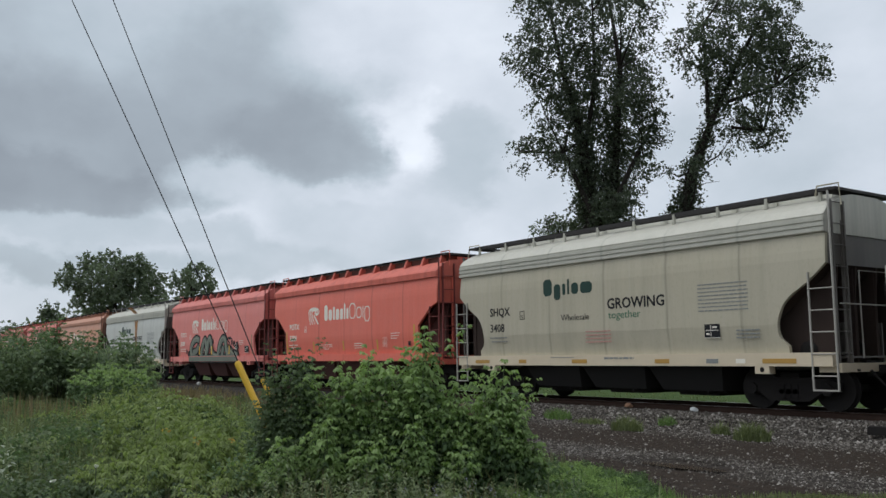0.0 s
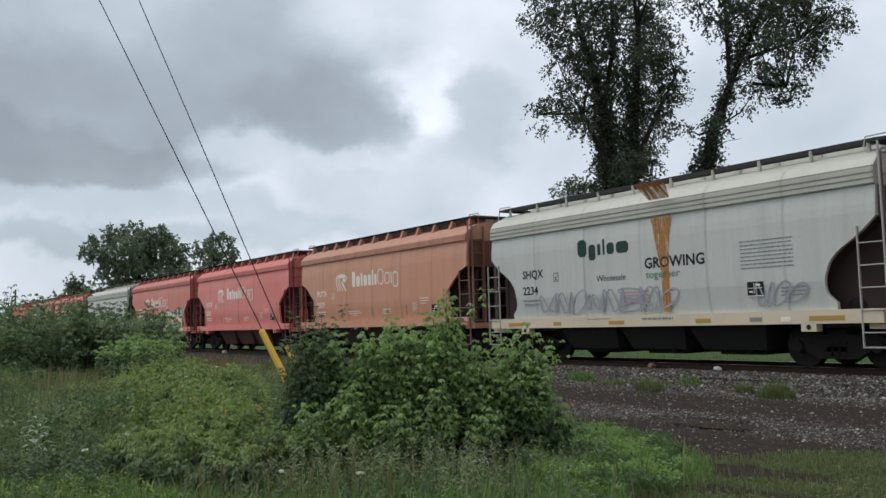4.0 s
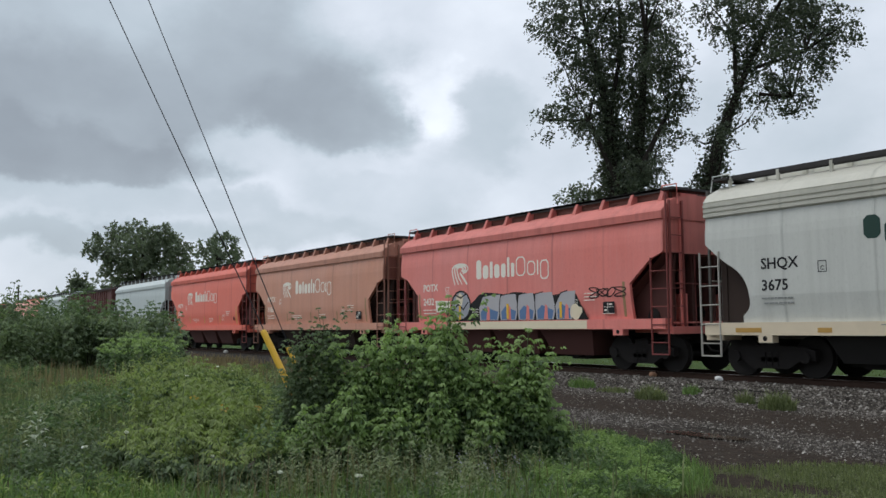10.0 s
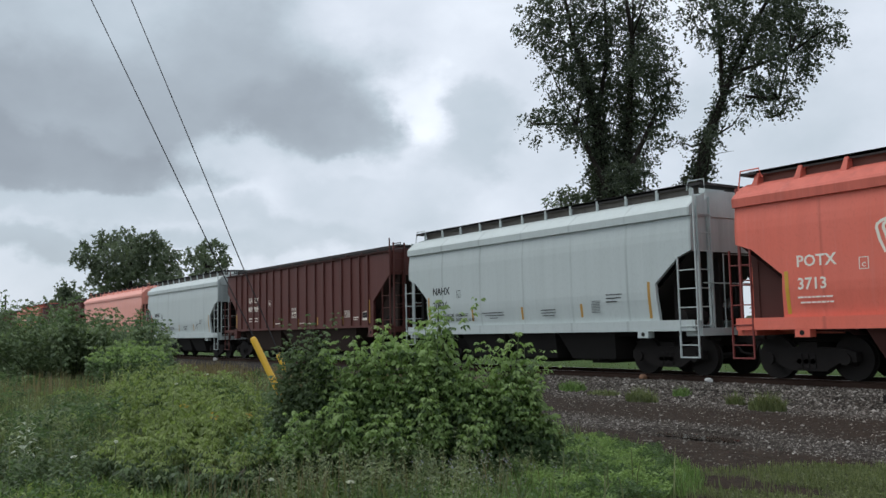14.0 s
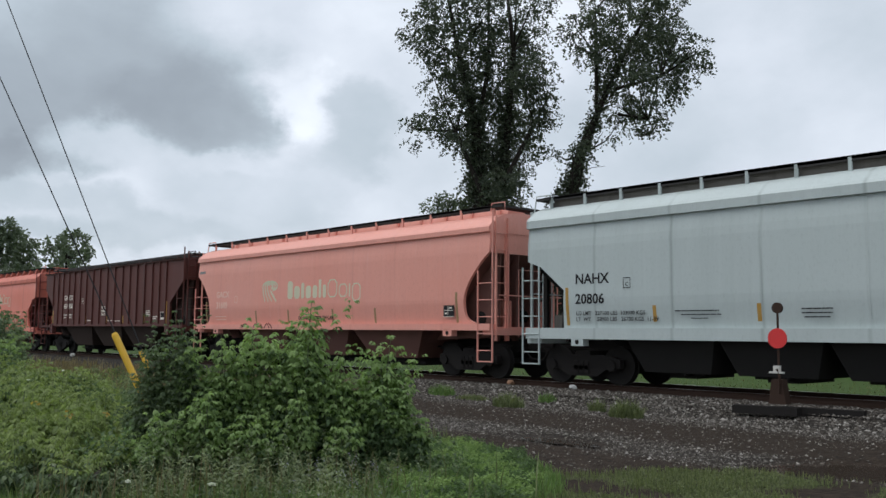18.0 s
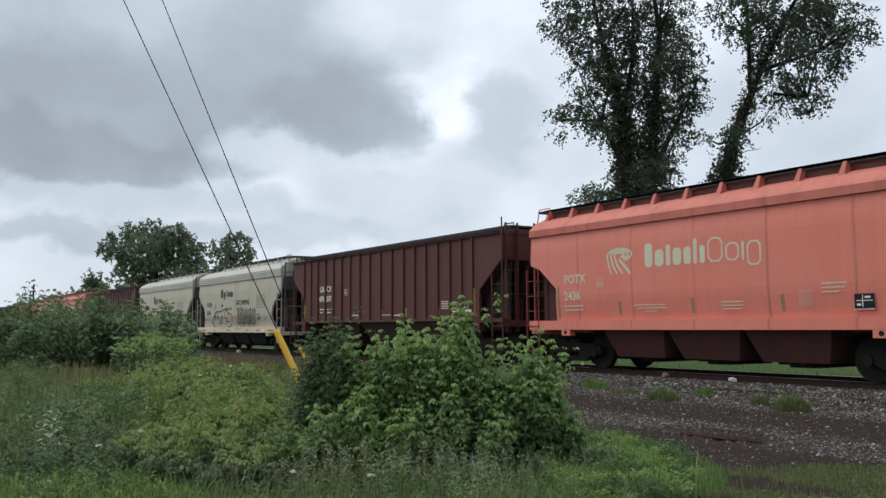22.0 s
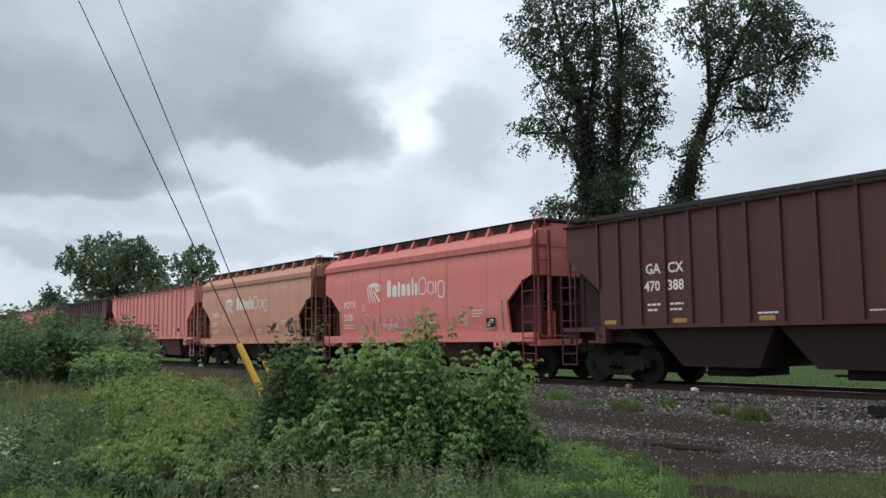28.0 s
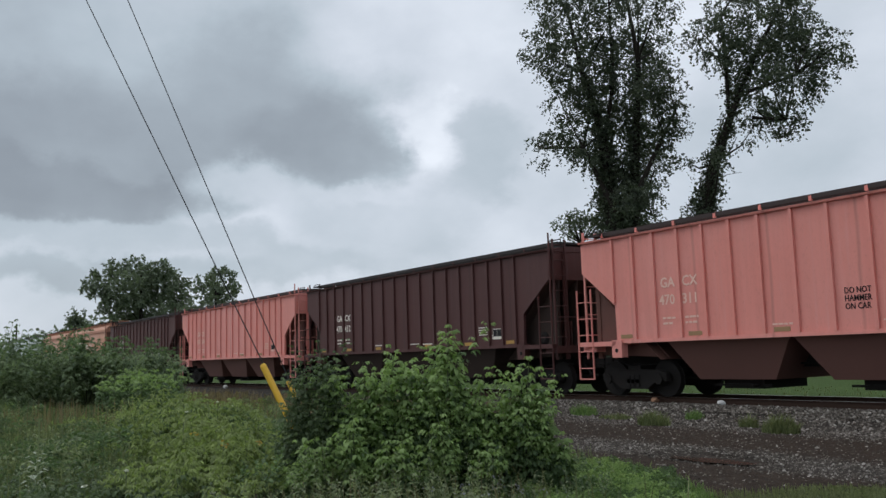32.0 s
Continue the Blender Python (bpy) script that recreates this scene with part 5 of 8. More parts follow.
def dress(car, kind, mark, number, ink, brand, paint_name):
    """Markings on the near side."""
    SIDE["y"] = 1.53 if kind == "ribbed" else 1.582
    h = SPEC[kind]["h"]
    m = MAT[ink]
    if kind == "ribbed":
        upright = "oxide" in paint_name
        for w, x, z in ((mark[:2], -5.23, 2.70), (mark[2:], -4.54, 2.70), (number[:3], -5.28, 2.28), (number[3:], -4.56, 2.28)):
            letters(car, w, x, z, 0.25, m, 0.006, 0.95)
        small(car, bars([(-5.2, -4.8, 1.95, 0.05), (-4.5, -4.1, 1.95, 0.05), (-5.2, -4.85, 1.82, 0.05), (-4.5, -4.15, 1.82, 0.05)], m, key="ga"), "rows of small lettering")
        small(car, bars([(-2.1, -1.6, 1.66, 0.04), (1.25, 1.85, 1.62, 0.04), (0.4, 1.0, 1.64, 0.03)], m, key="gb"), "rows of small lettering")
        small(car, bars([(4.55, 5.03, 2.04 - 0.075 * k, 0.03) for k in range(4)] + [(5.25, 5.68, 1.78, 0.04), (5.25, 5.6, 1.70, 0.04)], m, key="gc"), "rows of small lettering")
        if upright:
            frame_b = Build().box(-3.6, -3.36, -0.002, 0.002, 2.44, 2.455).box(-3.6, -3.36, -0.002, 0.002, 2.665, 2.68).box(-3.6, -3.585, -0.002, 0.002, 2.455, 2.665).box(-3.375, -3.36, -0.002, 0.002, 2.455, 2.665).box(-3.52, -3.44, -0.002, 0.002, 2.50, 2.59)
            part("stencil_frame", coloured("stencil_frame", m, lambda: frame_b.mesh("stencil_frame")), None, car, "", flat_at(0.76, 0.06, 0.004))
        px = 6.0 if upright else 5.30
        part("data_panel", coloured("gpanel", m, lambda: Build().box(0, 0.44, -0.002, 0.002, 1.66, 1.98).mesh("data_panel")), None, car, "pale-framed data panel", flat_at(px, 0, 0.004))
        for gx, gw in ((0.02, 0.19), (0.225, 0.195)):
            part("panel_field", coloured(("gfield", gw), MAT["ink"], lambda: Build().box(0, gw, -0.002, 0.002, 0, 0.215).mesh("panel_field")), None, car, "black field of the panel", flat_at(px + gx, 1.745, 0.009))
        if upright:
            for x, z1 in ((-6.86, 2.2), (-2.37, 1.85), (0.22, 1.85), (2.08, 1.86), (4.30, 1.86), (6.53, 2.42)):
                part("reflector", coloured(("gtall", z1), MAT["ochre"], lambda: Build().box(-0.045, 0.045, -0.003, 0.003, 1.53, z1).mesh("reflector")), None, car, "ochre reflective tape", flat_at(x + (0.09 if x < 6 else 0), 0, 0.004))
        else:
            pad = coloured("gtape", MAT["tape_worn"] if "rose" in paint_name else MAT["ochre"], lambda: Build().box(-0.2, 0.2, -0.003, 0.003, 1.50, 1.60).mesh("reflector"))
            for x in (-6.45, -4.22, -1.87, 1.58, 3.97, 6.14):
                part("reflector", pad, None, car, "dull reflective tape", flat_at(x, 0, 0.004))
        return
    base = -h + 1.50
    if kind == "long":
        m = MAT["mark_faint"]
    letters(car, mark, base, 2.38 if kind != "long" else 2.45, 0.24, m, 0.006, 1.02)
    letters(car, number, base, 1.91 if kind != "long" else 2.05, 0.24, m, 0.006, 1.02)
    if mark == "NAHX":
        letters(car, "LD LMT   227100 LBS  103000 KGS", base + 0.03, 1.64, 0.095, m, 0.001, 1.0)
        letters(car, "LT  WT     58900 LBS   26700 KGS  11-99", base + 0.03, 1.50, 0.095, m, 0.001, 1.0)
    else:
        small(car, bars([(base, base + 0.8, 1.74, 0.035), (base + 0.06, base + 0.8, 1.63, 0.035)], MAT["faint_ink"] if kind == "stripe" else m, key="w"), "rows of small lettering")
    part("stencil_frame", coloured(("stencil", kind), m, lambda: Build().box(base + 1.38, base + 1.58, -0.002, 0.002, 2.24, 2.255).box(base + 1.38, base + 1.58, -0.002, 0.002, 2.465, 2.48).box(base + 1.38, base + 1.395, -0.002, 0.002, 2.255, 2.465).box(base + 1.565, base + 1.58, -0.002, 0.002, 2.255, 2.465).mesh("stencil_frame")), None, car, "", flat_at(0, 0, 0.002))
    if kind != "long":
        letters(car, "C", base + 1.435, 2.285, 0.09, m, 0.002, 1.0)
    m = MAT[ink]
    if brand == "sweep":
        long_one = kind == "long"
        emblem(car, 1.08 if long_one else 1.02, -3.25 if long_one else -3.0, 2.26 if long_one else 2.56, m)
        word_blocks(car, SWEEP_WORD, -1.58, 2.30 if long_one else 2.66, 1.28 if long_one else 1.10, 1.0, 0.075, m, "pale letter-sized block of a word mark")
    if brand == "growing":
        word_blocks(car, SERIF_WORD, -2.29, 2.84, 1.45, 1.0, 0.055, MAT["teal_ink"], "dark letter-sized block of a word mark")
        letters(car, "GROWING", 0.12, 2.38, 0.27, MAT["ink"], 0.008, 1.02, "bold black lettering")
        letters(car, "together", 0.16, 2.13, 0.20, MAT["green_ink"], 0.0, 1.12, "green lettering")
        letters(car, "Wholesale", -1.60, 2.14, 0.17, MAT["ink"], 0.0, 1.06, "black lettering")
        small(car, bars([(3.0, 4.34, 2.78 - 0.085 * k, 0.030) for k in range(8)], MAT["faint_ink"], key="para"), "block of small lettering")
        small(car, bars([(-0.67, 0.24, 1.82 - 0.09 * k, 0.03) for k in range(4)], MAT["red_ink"], key="redp"), "block of small red lettering")
        small(car, bars([(4.0, 4.6, 1.72 - 0.08 * k, 0.035) for k in range(3)], MAT["faint_ink"], key="q"), "block of small lettering")
        for x, half, mm in ((-5.05, 0.34, "ochre"), (-3.2, 0.16, "ochre"), (-0.9, 0.28, "ochre"), (1.9, 0.22, "ochre"), (3.35, 0.16, "faint_ink"), (4.1, 0.12, "white"), (5.05, 0.40, "ochre")):
            part("reflector", coloured(("tapes", mm, half), MAT[mm], lambda: Build().box(-half, half, -0.003, 0.003, 1.00, 1.10).mesh("reflector")), None, car, "faded reflective tape", flat_at(x, 0, 0.037))
        stencils = flat_at(0, 0, 0.037)
        tagged(part("small_lettering", bars([(-2.0, -1.1, 1.155, 0.02), (0.0, 1.0, 1.13, 0.05)], MAT["faint_ink"], key="sillrow"), None, car, "row of small lettering", stencils), kind="stuff")
    else:
        if kind != "long":
            small(car, bars([(-2.0, -0.95, 1.71, 0.024), (-1.85, -0.9, 1.63, 0.022), (-1.6, -1.2, 1.55, 0.020), (0.8, 1.4, 1.72, 0.026), (0.8, 1.4, 1.64, 0.024), (0.85, 1.35, 1.56, 0.022)], m, key="p"), "rows of small lettering")
            small(car, bars([(3.38, 3.94, 2.04, 0.026), (3.38, 3.9, 1.95, 0.024), (3.38, 3.8, 1.86, 0.024)] + [(2.83, 3.15, 1.60 + 0.042 * k, 0.010) for k in range(8)], m, key="r"), "rows of small lettering")
        tape = MAT["tape_yellow"] if "orange_red" in paint_name else MAT["ochre"] if "grey" in paint_name else MAT["tape_worn"]
        ends, mids = ((-7.30, 6.78), (-3.66, -1.56, 1.02, 3.20)) if kind == "long" else ((-4.97, 4.86), (-2.53, -0.08, 2.42))
        for x in ends:
            part("reflector", coloured(("vtape", kind, "end"), tape, lambda: tape_mesh(kind, 1.48 if kind == "long" else 1.40, 2.30)), None, car, "upright reflective tape", flat_at(x, 0, 0))
        for x in mids:
            part("reflector", coloured(("vtape", kind, "mid"), tape, lambda: tape_mesh(kind, 1.48, 1.93 if kind == "long" else 1.84)), None, car, "upright reflective tape", flat_at(x, 0, 0))
    if kind == "long":
        part("sign_plate", Build().box(-0.22, 0.22, -0.004, 0.004, -0.045, 0.045), MAT["faint_ink"], car, "small dark sign plate", flat_at(-7.68, 3.46, 0.006))
    if "orange_red" in paint_name:
        part("data_panel", coloured("dot_panel", MAT["ink"], lambda: Build().box(-0.07, 0.07, -0.002, 0.002, 1.60, 1.74).mesh("data_panel")), None, car, "small black data plate", flat_at(4.57, 0, 0.002))
    elif brand:
        px, pz = (h - 3.05, 0.0) if brand == "growing" else (6.28, 0.07) if kind == "long" else (h - 2.12, -0.08)
        part("data_panel", coloured(("panel", px), MAT["ink"], lambda: Build().box(px, px + 0.42, -0.002, 0.002, 1.58, 1.88).mesh("data_panel")), None, car, "black data panel", flat_at(0, pz, 0.002))
        part("panel_lettering", coloured(("panel_rows", px), MAT["white"], lambda: Build().box(px + 0.03, px + 0.39, -0.002, 0.002, 1.735, 1.748).box(px + 0.17, px + 0.183, -0.002, 0.002, 1.61, 1.86).box(px + 0.22, px + 0.34, -0.002, 0.002, 1.79, 1.83).box(px + 0.05, px + 0.14, -0.002, 0.002, 1.64, 1.68).box(px - 0.01, px + 0.43, -0.002, 0.002, 1.565, 1.578).mesh("panel_lettering")), None, car, "", flat_at(0, pz, 0.006))


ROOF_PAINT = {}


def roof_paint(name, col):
    """The car's paint, streaked, and darkened to offset sky light on the roof."""
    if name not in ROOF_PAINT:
        ROOF_PAINT[name] = paint("darkened_" + name + "_roof", tuple(0.80 * c + 0.012 for c in col), 0.10, 0.75, 0.35, 0.65, 0.2)
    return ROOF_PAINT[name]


PAINT = {
    "cream": paint("cream_car_paint", (0.46, 0.42, 0.31), 0.3, 0.42, 0.10),
    "white": paint("white_car_paint", (0.53, 0.54, 0.495), 0.3, 0.34, 0.10),
    "grey": paint("pale_grey_car_paint", (0.46, 0.52, 0.51), 0.3, 0.2, 0.08),
    "orange_red": paint("orange_red_car_paint", (0.74, 0.155, 0.100), 0.3, 0.2, 0.06),
    "pink_red": paint("faded_pink_red_car_paint", (0.72, 0.200, 0.165), 0.45, 0.25, 0.06),
    "brick": paint("faded_brick_red_car_paint", (0.64, 0.200, 0.150), 0.4, 0.35, 0.12),
    "tan": paint("faded_tan_orange_car_paint", (0.60, 0.285, 0.175), 0.35, 0.4, 0.15),
    "rose_tan": paint("faded_rose_tan_car_paint", (0.56, 0.265, 0.175), 0.35, 0.35, 0.15),
    "salmon": paint("salmon_car_paint", (0.76, 0.32, 0.25), 0.3, 0.12, 0.05, 0.5, 0.12),
    "salmon_red": paint("salmon_red_car_paint", (0.72, 0.205, 0.140), 0.35, 0.2, 0.06),
    "rose": paint("faded_rose_car_paint", (0.74, 0.27, 0.225), 0.35, 0.25, 0.10),
    "brown": paint("oxide_brown_car_paint", (0.095, 0.027, 0.021), 0.10, 0.35, 0.2, 0.6),
    "dark_brown": paint("dark_brown_car_paint", (0.082, 0.030, 0.027), 0.10, 0.35, 0.2, 0.6),
}
P = PAINT
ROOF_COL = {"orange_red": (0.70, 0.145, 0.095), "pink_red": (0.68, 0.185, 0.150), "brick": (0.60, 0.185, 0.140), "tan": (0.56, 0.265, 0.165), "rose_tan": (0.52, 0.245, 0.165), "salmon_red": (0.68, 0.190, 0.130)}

# centre of each car along the track when the clip starts, kind, paint, markings
TRAIN = [
    (-2.5, "stripe", "white", "SHQX", "3351", "growing"),
    (-16.3, "stripe", "cream", "SHQX", "3408", "growing"),
    (-29.99, "smooth", "orange_red", "POTX", "3384", "sweep"),
    (-43.58, "smooth", "pink_red", "POTX", "2037", "sweep"),
    (-57.36, "stripe", "white", "SHQX", "2234", "growing"),
    (-71.11, "smooth", "tan", "POTX", "1517", "sweep"),
    (-84.94, "smooth", "pink_red", "POTX", "2372", "sweep"),
    (-98.71, "smooth", "brick", "POTX", "2679", "sweep"),
    (-112.44, "stripe", "white", "SHQX", "3675", "growing"),
    (-126.16, "smooth", "pink_red", "POTX", "2432", "sweep"),
    (-139.91, "smooth", "rose_tan", "POTX", "1183", "sweep"),
    (-153.64, "smooth", "orange_red", "POTX", "3713", "sweep"),
    (-167.33, "smooth", "grey", "NAHX", "20836", ""),
    (-182.95, "ribbed", "brown", "GACX", "469909", ""),
    (-198.54, "smooth", "grey", "NAHX", "20806", ""),
    (-214.15, "long", "salmon", "GACX", "31689", "sweep"),
    (-231.55, "ribbed", "brown", "GACX", "469800", ""),
    (-247.3, "smooth", "salmon_red", "POTX", "2436", "sweep"),
    (-263.07, "ribbed", "brown", "GACX", "470307", ""),
    (-278.73, "stripe", "cream", "SHQX", "3658", "growing"),
    (-292.41, "stripe", "cream", "SHQX", "3493", "growing"),
    (-307.89, "ribbed", "dark_brown", "GACX", "470388", ""),
    (-323.53, "smooth", "pink_red", "POTX", "2125", "sweep"),
    (-337.28, "smooth", "tan", "POTX", "1077", "sweep"),
    (-352.81, "ribbed", "rose", "GACX", "470311", ""),
    (-370.24, "ribbed", "dark_brown", "GACX", "470412", ""),
    (-387.55, "ribbed", "rose", "GACX", "470340", ""),
    (-404.89, "ribbed", "dark_brown", "GACX", "470365", ""),
    (-420.5, "smooth", "tan", "POTX", "1120", "sweep"),
    (-434.2, "smooth", "tan", "POTX", "1142", "sweep"),
    (-447.9, "smooth", "grey", "NAHX", "20811", ""),
    (-461.6, "smooth", "grey", "NAHX", "20822", ""),
]
WORDS = {"cream": "cream", "white": "off-white", "grey": "pale grey", "orange_red": "orange-red", "pink_red": "faded pink-red", "brick": "faded brick-red", "tan": "faded tan-orange", "rose_tan": "faded rose-tan", "salmon": "salmon pink", "salmon_red": "salmon-red", "rose": "faded rose pink", "brown": "oxide brown", "dark_brown": "dark brown"}
SHAPE = {"smooth": "smooth-sided hopper car", "stripe": "hopper car with striped eaves", "long": "long smooth-sided hopper car", "ribbed": "long ribbed hopper car"}
MAT["end_grey"] = paint("dark_grey_end_paint", (0.105, 0.094, 0.082), 0.15, 0.5, 0.3)
MAT["end_brown"] = paint("dark_brown_end_paint", (0.20, 0.080, 0.056), 0.15, 0.5, 0.3)
MAT["ladder_tan"] = plain("dark_tan_ladder_paint", (0.24, 0.115, 0.080), 0.6, 0, 0.5, 8, 0)
# Ladders of red cars: the shade on them is put in as darker red.
MAT["ladder_red"] = plain("shaded_red_ladder_paint", (0.19, 0.040, 0.034), 0.6, 0, 0.5, 8, 0)
MAT["ladder_grey"] = plain("worn_pale_ladder_paint", (0.38, 0.36, 0.32), 0.6, 0, 0.5, 8, 0)
MAT["stripe_roof"] = paint("pale_roof_paint", (0.47, 0.46, 0.39), 0.3, 0.3, 0.15)


def make_train():
    cars = []
    for x, kind, col, mark, number, brand in TRAIN:
        ink = {"cream": "ink", "white": "ink", "grey": "ink"}.get(col, "cream" if col in ("salmon", "salmon_red") else "mark_faint" if col == "rose" else "white")
        text = WORDS[col] + " " + SHAPE[kind]
        tail = {"2037": " with dark sprayed lettering", "2679": " with cream sprayed lettering", "2432": " with grey-blue sprayed lettering", "3658": " with black scrawls", "2234": " with a rust stain"}.get(number, " on the railway track")
        hop = MAT["shade_grime"] if col in ("brown", "dark_brown", "tan", "rose_tan") else MAT["shade_grime_salmon"] if col in ("salmon", "rose") else MAT["shade_grime_grey"] if col in ("cream", "white", "grey") else MAT["shade_grime_red"]
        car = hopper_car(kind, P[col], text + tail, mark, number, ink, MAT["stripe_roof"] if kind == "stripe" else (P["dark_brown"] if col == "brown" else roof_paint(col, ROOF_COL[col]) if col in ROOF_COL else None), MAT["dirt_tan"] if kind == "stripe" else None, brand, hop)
        car.matrix_basis = pose(x, TRACK_Y, RAIL_Z)
        cars.append((car, x, number))
    by = {n: c for c, _, n in cars}
    SIDE["y"] = 1.582
    fat_piece(by["2037"], MAT["g_green"], MAT["g_black"], 3)
    part("spray_base", Build().box(-3.3, 3.25, -0.002, 0.002, 1.09, 1.32), MAT["g_green"], by["2037"], "sprayed grey-green sill", flat_at(0, 0, 0.037))
    for gx in (-1.74, -0.03, 2.28):
        part("reflector", Build().box(gx - 0.05, gx + 0.05, -0.002, 0.002, 1.42, 1.85), MAT["yellow"], by["2037"], "yellow reflective tape", flat_at(0, 0, 0.034))
    cloud_rng = random.Random(8)
    for k, (cx, cz, r) in enumerate(((-4.3, 2.16, 0.30), (-3.5, 2.14, 0.30), (-2.7, 2.12, 0.30), (-1.9, 2.14, 0.26), (-0.7, 1.9, 0.34), (-0.35, 1.6, 0.34), (0.1, 2.05, 0.34), (0.9, 2.28, 0.30), (1.9, 2.26, 0.34), (2.7, 2.22, 0.34), (3.6, 2.22, 0.34), (4.2, 2.32, 0.36), (4.85, 2.30, 0.30))):
        part("spray_cloud", Build().prism(blob(cloud_rng, cx, cz, r, r * 0.62, 14, 0.15), -0.0008, 0), MAT["g_teal"] if k % 3 else MAT["g_grey"], by["2679"], "soft sprayed cloud of paint", flat_at(0, 0, 0.002 + 0.0003 * k))
    sprayed_strokes(by["2679"], CREAM_SMALL, 0.115, 0.035, MAT["g_white"], MAT["g_black"], "cream sprayed filling", False)
    sprayed_strokes(by["2679"], CREAM_LARGE, 0.165, 0.045, MAT["g_white"], MAT["g_black"], "cream sprayed filling", False)
    for gx in (-2.5, 0.02, 2.45):
        part("reflector", Build().box(gx - 0.05, gx + 0.05, -0.002, 0.002, 1.45, 1.85), MAT["yellow"], by["2679"], "yellow reflective tape", flat_at(0, 0, 0.034))
    silver_piece(by["2432"])
    part("spray_base", Build().box(-3.2, 3.5, -0.002, 0.002, 1.09, 1.32), MAT["g_white"], by["2432"], "whitewashed sill", flat_at(0, 0, 0.037))
    part("spray_base", Build().box(-4.6, 4.9, -0.002, 0.002, 1.09, 1.30), MAT["g_white"], by["2679"], "whitewashed sill", flat_at(0, 0, 0.037))
    line_work(by["3658"], BUBBLE, 0.030, MAT["g_black"])
    line_work(by["3658"], SPIKES, 0.026, MAT["g_black"])
    part("spray_drop", Build().prism(blob(cloud_rng, -2.09, 2.40, 0.13, 0.09, 12, 0.15), -0.001, 0.001), MAT["g_black"], by["3658"], "black sprayed dot", flat_at(0, 0, 0.004))
    scrawl(by["2125"], -3.6, 0.9, 1.3, 2.1, MAT["g_lilac"], 7, 10, 0.011)
    scrawl(by["2234"], -3.9, 1.2, 1.3, 1.95, MAT["g_grey"], 9, 8, 0.02)
    scrawl(by["2234"], 3.4, 4.6, 1.3, 1.9, MAT["g_grey"], 12, 3, 0.018)
    tag_rng = random.Random(15)
    for x0, x1, z0, z1 in ((2.30, 2.90, 1.58, 1.92), (3.85, 4.60, 1.82, 2.04)):
        marks = [[(x0 + (x1 - x0) * (k + 0.22 * q) / 6 + tag_rng.uniform(-0.05, 0.05), (z1 if q % 2 else z0) + 0.20 * k / 6 + tag_rng.uniform(-0.07, 0.07)) for q in range(5)] for k in range(6)]
        line_work(by["1077"], marks, 0.012, MAT["g_black"])
    line_work(by["1077"], [[(3.80, 1.70), (4.0, 1.80), (4.3, 1.90), (4.6, 2.02), (4.66, 1.90)]], 0.012, MAT["g_black"])
    scrawl(by["2432"], 3.6, 4.9, 1.9, 2.2, MAT["g_black"], 17, 4, 0.014)
    for path in ([(-4.56, 1.32), (-4.53, 1.46), (-4.44, 1.33), (-4.40, 1.46), (-4.18, 1.45)], [(-3.72, 1.32), (-3.62, 1.45), (-3.52, 1.47), (-3.40, 1.33)], [(-3.45, 1.47), (-3.30, 1.33), (-3.20, 1.46), (-3.08, 1.32)], [(-2.98, 1.32), (-2.88, 1.45), (-2.76, 1.47), (-2.66, 1.33)], [(-2.70, 1.48), (-2.56, 1.42), (-2.46, 1.32)]):
        b = Build()
        stroke(b, eased(path), 0.018, 0)
        part("spray_line", b, MAT["g_black"], by["31689"], "thin black sprayed line", flat_at(0, 0, 0.040))
    SIDE["y"] = 1.582
    letters(by["31689"], "DO NOT HAMMER ON CAR", -0.89, 1.60, 0.12, MAT["ink"], 0.002, 0.95)
    SIDE["y"] = 1.53
    for n, x in (("470311", -0.40), ("469800", -0.38), ("469909", -0.38)):
        for k, wd in enumerate(("DO NOT", "HAMMER", "ON CAR")):
            letters(by[n], wd, x + 0.02, 2.2 - 0.16 * k, 0.125, MAT["ink"] if n == "470311" else MAT["white"], 0.002, 0.82)
    SIDE["y"] = 1.582
    part("rust_streak", Build().prism([(0.40, 3.62), (1.05, 3.62), (0.98, 3.1), (0.92, 2.4), (0.90, 1.3), (0.70, 1.3), (0.66, 2.3), (0.52, 3.0)], -0.002, 0.002), MAT["rust"], by["2234"], "long orange rust stain", flat_at(0, 0, 0.002))
    part("rust_streak", Build().prism([(0.40, 0.0), (1.05, 0.0), (1.3, 0.55), (0.35, 0.55)], -0.002, 0.002), MAT["rust"], by["2234"], "orange rust stain on the roof", pose(0, -1.60, 4.06, 50, 0, 0))
    return cars


CARS = make_train()
# how far the train has gone, every two seconds
GONE = [0.0, 20.71, 41.6, 62.61, 83.69, 104.83, 126.01, 147.22, 168.48, 189.8, 211.21, 232.72, 254.37, 276.18, 298.18, 320.39, 342.83]


def motions():
    for car, x, _ in CARS:
        walk(car, [(2.0 * k, pose(x + d, TRACK_Y, RAIL_Z)) for k, d in enumerate(GONE)])


